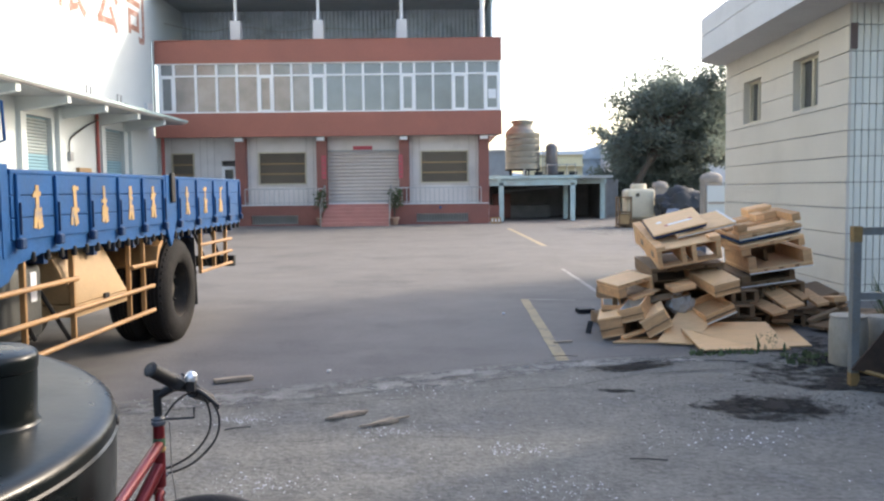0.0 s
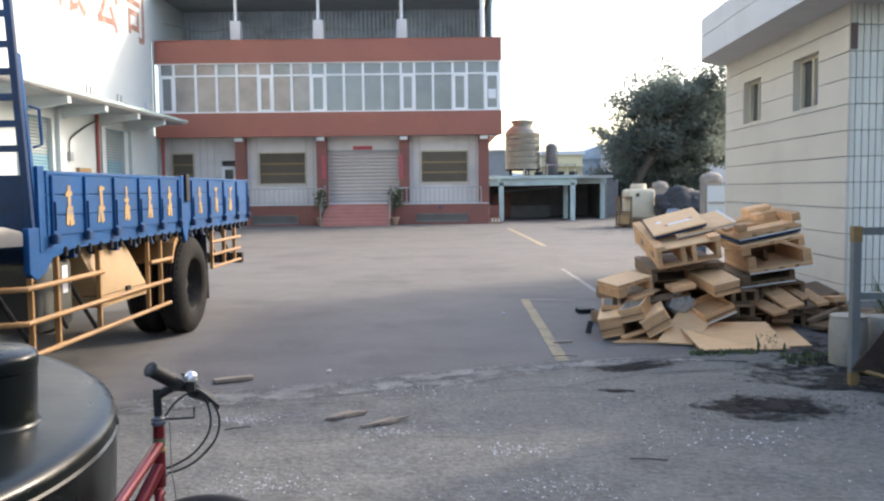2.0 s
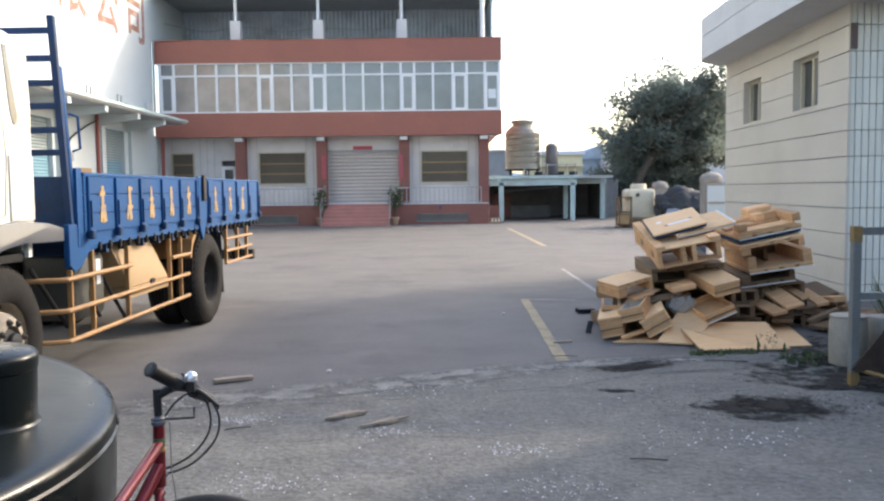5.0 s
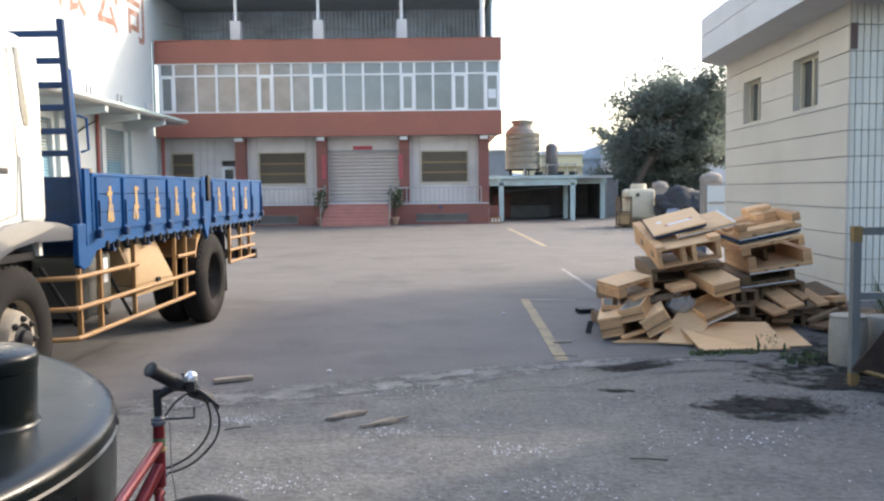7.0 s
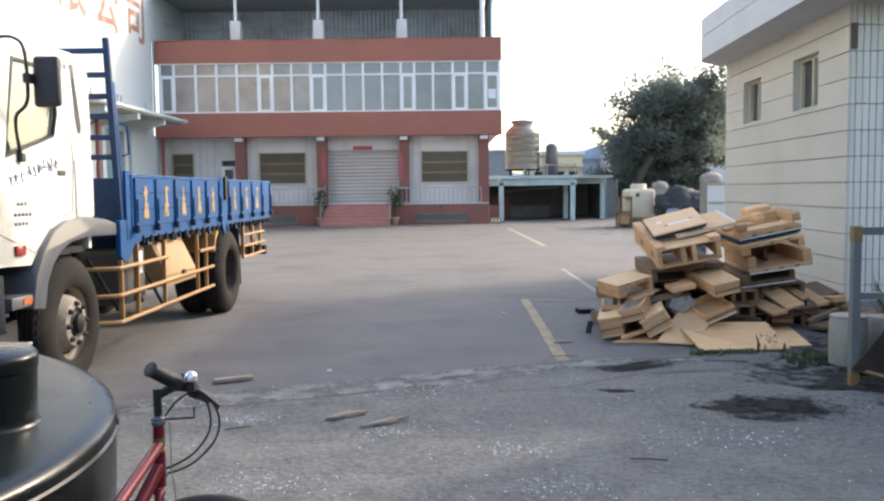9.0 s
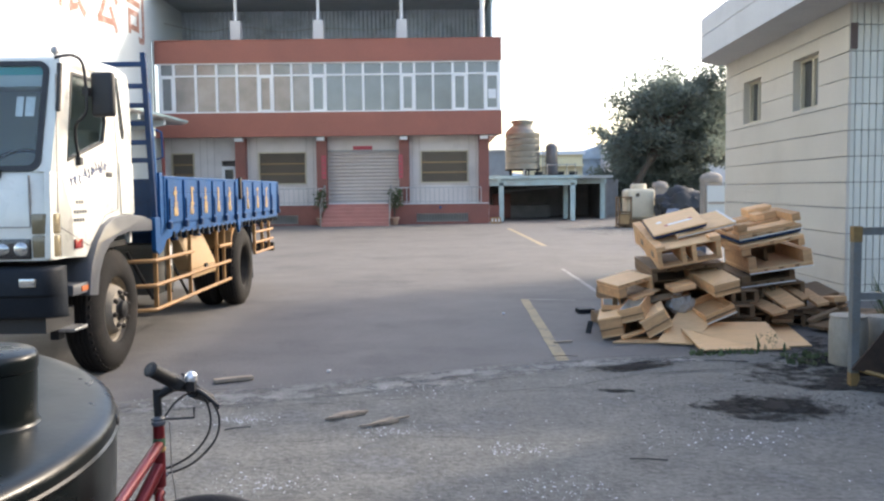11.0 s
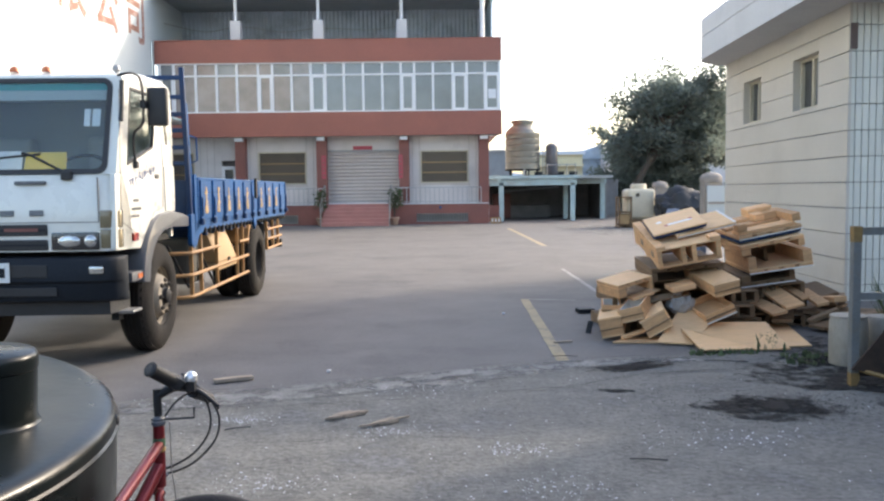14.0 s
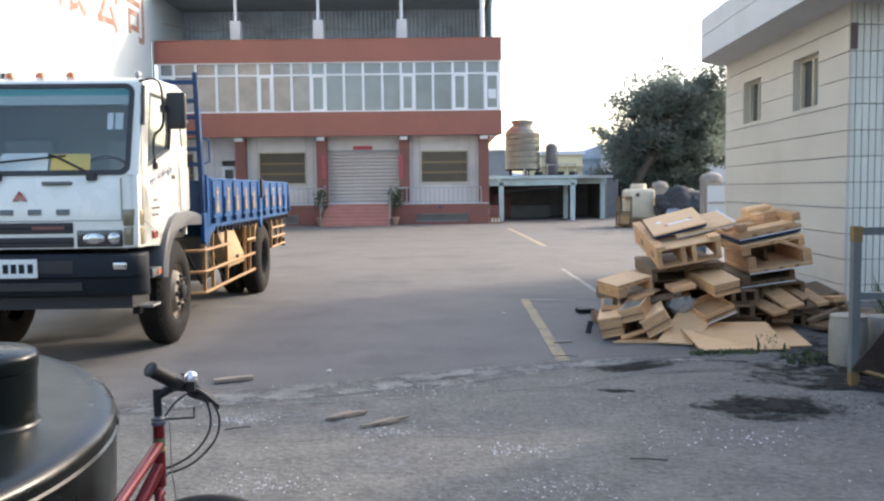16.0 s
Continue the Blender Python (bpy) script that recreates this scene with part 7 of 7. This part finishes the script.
    # planks toward the wall
    for m, w, d, h in ((pose(3.46, 8.505, 0.22, 11.2, -14.1, 1.5), 0.191, 0.62, 0.03), (pose(3.658, 8.608, 0.3, 5.1, -18, -6), 0.08, 0.64, 0.03), (pose(3.286, 8.407, 0.175, 5.3, -11.5, 4.0), 0.158, 0.55, 0.03),
                       (pose(3.814, 8.604, 0.235, 6.5, -13.0, -5.1), 0.124, 0.6, 0.036), (pose(3.997, 9.003, 0.262, 5.5, -13.2, -3.0), 0.225, 0.6, 0.03), (pose(4.022, 8.695, 0.27, -5.6, -2.9, 8.6), 0.151, 0.45, 0.056),
                       (pose(3.624, 8.3, 0.115, -0.2, -21.5, 2.9), 0.306, 0.08, 0.041)):
        board(m, w, d, h, WOOD_DARK if w > 0.22 else WOOD, "loose plank slid down beside the pallets")
    # dark filler planks, coloured for the shade deep in the heap
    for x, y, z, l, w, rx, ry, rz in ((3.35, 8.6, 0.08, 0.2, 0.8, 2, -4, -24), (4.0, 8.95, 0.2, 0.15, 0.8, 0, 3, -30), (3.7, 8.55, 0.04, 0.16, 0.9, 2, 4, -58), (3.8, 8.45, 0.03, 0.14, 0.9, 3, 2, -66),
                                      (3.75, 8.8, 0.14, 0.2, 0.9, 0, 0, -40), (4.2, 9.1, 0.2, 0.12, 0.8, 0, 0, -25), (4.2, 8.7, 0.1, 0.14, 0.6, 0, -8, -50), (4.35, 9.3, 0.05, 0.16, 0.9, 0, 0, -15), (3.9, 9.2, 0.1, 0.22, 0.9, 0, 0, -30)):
        board(pose(x, y, z, rx, ry, rz), l, w, 0.035, WOOD_DARK, "loose dark plank filling the shaded inside of the heap")
    pallet(pose(3.75, 8.85, 0.0, 0, 0, -32), 0.8, 0.9, 0.12, "weathered broken pallet by the wall, darkened for shade", wood=WOOD_DARK)
    bm = bmesh.new()
    bmesh.ops.create_icosphere(bm, subdivisions=4, radius=1.0)
    for v in bm.verts:
        q = v.co.normalized()
        k = 1 + 0.25 * noise.noise(q * 2.5) + 0.12 * noise.noise(q * 7) + 0.05 * noise.noise(q * 16)
        v.co = Vector((q.x * 0.13 * k, q.y * 0.12 * k, (q.z + 0.9) * 0.11 * k))
    ob = tagged(part("plastic_bag", bm, BAG, None, "", True), "crumpled cloudy plastic bag in the heap", "bag")
    ob.matrix_basis = pose(2.36, 8.4, 0.22)


heap()


# ---- frame, drum and small litter ----
def steel_frame():
    t = thing("storage_rack", pose(0, 0, 0), "worn grey and yellow steel frame rack", "rack")
    for x, y in ((3.0, 6.16), (4.1, 6.16)):
        p = part("post", rounded(box(x - 0.03, x + 0.03, y - 0.03, y + 0.03, 0.1, 1.17), 0.005), FRAME_GREY, t, "worn grey post")
        part("yellow_cap", rounded(box(x - 0.033, x + 0.033, y - 0.033, y + 0.033, 1.06, 1.175), 0.005), FRAME_YELLOW, p, "chipped yellow paint sleeve")
        part("foot", rounded(prism(bmesh.new(), [(x - 0.03, y - 0.03, 0.0), (x + 0.01, y - 0.03, 0.0), (x + 0.04, y - 0.03, 0.06), (x + 0.03, y - 0.03, 0.11), (x - 0.03, y - 0.03, 0.11)], (0, 0.06, 0)), 0.006), FRAME_YELLOW, p, "rusty yellow foot")
    for z0, z1 in ((1.11, 1.165), (0.64, 0.69)):
        part("cross_bar", box(3.03, 4.07, 6.14, 6.18, z0, z1), FRAME_GREY, t)
    part("lower_bar", box(3.03, 4.07, 6.14, 6.18, 0.08, 0.12), RUST, t)
    part("brace", rod((3.03, 6.12, 0.13), (3.5, 5.75, 0.02), 0.016, 8), FRAME_YELLOW, t, "rusty yellow floor brace")
    bm = bmesh.new()
    prism(bm, [(2.955, 6.09, 0.137), (3.5, 6.09, 0.8), (3.95, 6.05, 0.85), (3.95, 6.05, 0.02), (3.3, 6.08, 0.085)], (0.0, 0.018, 0.0))
    tagged(part("rusty_sheet", bm, RUST), "dark rusty steel sheet leaning on the frame", "sheet")
    d = thing("plastic_drum", pose(3.315, 6.9, 0), "dirty white plastic drum with cut open top", "drum")
    part("body", lathe(bmesh.new(), [(0.135, 0.0), (0.145, 0.02), (0.15, 0.2), (0.146, 0.36), (0.138, 0.39), (0.136, 0.41), (0.128, 0.41), (0.13, 0.1), (0.02, 0.08)], 36), DRUM, d, "", True)
    part("rim", lathe(bmesh.new(), [(0.136, 0.398), (0.145, 0.402), (0.145, 0.414), (0.136, 0.418)], 36), DRUM, d, "", True)
    d = thing("plastic_drum", pose(3.68, 7.05, 0), "dirty white plastic drum beside the frame", "drum")
    part("body", lathe(bmesh.new(), [(0.135, 0.0), (0.145, 0.02), (0.15, 0.2), (0.146, 0.33), (0.134, 0.38), (0.02, 0.382)], 36), DRUM, d, "", True)


steel_frame()


def weeds():
    rng = random.Random(31)
    for x, y, h, n in ((2.31, 7.36, 0.06, 60), (2.6, 7.42, 0.05, 40), (2.92, 7.5, 0.16, 7), (3.05, 7.2, 0.05, 60), (3.25, 7.3, 0.05, 40), (3.0, 6.95, 0.05, 50), (4.35, 7.9, 0.7, 160)):
        bm = bmesh.new()
        for _ in range(n):
            a = rng.random() * 6.283
            r = 0.16 * rng.random() ** 0.5
            p = Vector((r * math.cos(a), 0.6 * r * math.sin(a), 0))
            hh = h * (0.3 + 0.8 * rng.random())
            d = Vector((rng.gauss(0, 0.3), rng.gauss(0, 0.3), 1)).normalized() * hh
            s = Vector((math.cos(a), math.sin(a), 0)) * (0.006 + 0.01 * rng.random())
            bm.faces.new([bm.verts.new(v) for v in (p - s, p + s, p + d * 0.6 + s * 0.8, p + d, p + d * 0.6 - s * 0.8)])
        if 0.15 < h and y < 8:
            for k in range(7):
                leaf_cluster(bm, rng, (rng.gauss(0, 0.03), rng.gauss(0, 0.03), h * (0.3 + 0.12 * k)), 0.05, 6, 0.014)
        ob = tagged(part("weed", bm, LEAF), "green weeds growing through the grit" if h < 0.2 else "taller green weed beside the boards", "weed", kind="stuff")
        ob.matrix_basis = pose(x, y, 0.006)


weeds()


def litter():
    rng = random.Random(17)
    board(pose(1.06, 8.02, 0.004, 0, 0, 15), 0.19, 0.035, 0.014, SPLINTER, "small grey sliver of wood on the asphalt")
    board(pose(-1.75, 6.44, 0.008, 0, 0, 26), 0.3, 0.07, 0.03, SPLINTER, "pale wooden offcut lying on the ground")
    for x, y, r in ((-0.8, 5.3, 38), (-0.53, 5.16, 36)):
        t = thing("wood_splinter", pose(x, y, 0.012, 0, 0, r), "flattened splintered strip of wood on the ground", "debris", "splinters")
        for k in range(7):
            l, w = 0.1 + 0.12 * rng.random(), 0.012 + 0.016 * rng.random()
            m = pose(0.2 * rng.random(), rng.gauss(0.0, 0.016), 0.003 * k * rng.random(), rng.gauss(0, 6), rng.gauss(0, 2), rng.gauss(0, 9))
            part("strip", prism(bmesh.new(), [m @ Vector(v) for v in ((0, -w * 0.3, 0), (l * 0.4, -w * (0.4 + 0.5 * rng.random()), 0), (l * 0.9, -w * 0.5, 0), (l, w * 0.1, 0), (l * 0.7, w * 0.6, 0), (l * 0.2, w * (0.3 + 0.5 * rng.random()), 0))], (0, 0, 0.008 + 0.006 * rng.random())), SPLINTER, t)
    for x, y, l, r in ((1.0, 4.5, 0.2, -8), (-1.35, 5.15, 0.16, 24), (2.2, 7.1, 0.35, -14), (1.62, 7.05, 0.2, 8), (0.95, 7.35, 0.22, -4)):
        ob = tagged(part("stick", pipe(bmesh.new(), curve_pts([(0, 0, 0.006), (l * 0.5, 0.006, 0.008), (l, 0, 0.006)], 3), 0.0032, 5), DARK_METAL), "thin dark stick on the ground", "debris", "sticks")
        ob.matrix_basis = pose(x, y, 0.008, 0, 0, r)
    # pale chips and grit
    verts, faces = [], []
    spots = [(-0.34, 5.1, 0.22), (0.42, 4.7, 0.22), (-1.27, 5.4, 0.2), (-0.9, 4.2, 0.3), (0.5, 4.1, 0.4), (-0.2, 6.2, 0.5), (-1.8, 5.9, 0.4), (1.6, 4.9, 0.5), (-0.6, 3.7, 0.3)]

    def chip(x, y, s, z0):
        n = len(verts)
        for k in range(5):
            a = k * 1.2566 + rng.random()
            verts.append((x + s * math.cos(a), y + s * math.sin(a), z0))
        verts.append((x, y, z0 + s * 0.6))
        faces.extend((n + k, n + (k + 1) % 5, n + 5) for k in range(5))
    for _ in range(1500):
        cx, cy, r = rng.choice(spots)
        chip(cx + rng.gauss(0, r * 0.5), cy + rng.gauss(0, r * 0.3), 0.0018 + 0.007 * rng.random() ** 3, 0.009)
    for _ in range(700):
        chip(-2.2 + 5.2 * rng.random(), 2.9 + 3.7 * rng.random(), 0.0015 + 0.006 * rng.random() ** 3, 0.009)
    me = bpy.data.meshes.new("grit")
    me.from_pydata(verts, [], faces)
    me.materials.append(mat("pale_chip", (0.62, 0.63, 0.66), 0.35, var=0.2))
    tagged(new("grit", me), "scattered pale chips of glass and plaster", "grit", kind="stuff")
    verts, faces = [], []
    for _ in range(2200):
        x = 2.3 + rng.gauss(0, 0.5)
        chip(x, 5.6 + rng.gauss(0, 0.28) + (x - 2.2) * 0.05, 0.002 + 0.008 * rng.random() ** 3, 0.009)
    for _ in range(500):
        chip(-2.4 + 5.2 * rng.random(), 5.7 + 1.2 * rng.random(), 0.0015 + 0.007 * rng.random() ** 3, 0.009)
    for _ in range(160):
        chip(-3 + 5 * rng.random(), 7 + 7 * rng.random(), 0.003 + 0.007 * rng.random() ** 3, 0.002)
    me = bpy.data.meshes.new("gravel")
    me.from_pydata(verts, [], faces)
    me.materials.append(mat("dark_gravel", (0.08, 0.078, 0.076), 0.9, var=0.3))
    tagged(new("gravel", me), "loose dark gravel and dirt on the concrete", "gravel", kind="stuff")
    for x, y, s in ((-0.93, 6.85, 0.022), (0.72, 10.0, 0.018)):
        bm = bmesh.new()
        bmesh.ops.create_icosphere(bm, subdivisions=2, radius=s)
        for v in bm.verts:
            v.co *= 1 + 0.3 * noise.noise(v.co * 60 + Vector((x, y, 0)))
            v.co.z *= 0.6
        ob = tagged(part("stone", bm, FASCIA, None, "", True), "small loose stone on the asphalt", "stone", "stones")
        ob.matrix_basis = pose(x, y, s * 0.5)


litter()


motions()
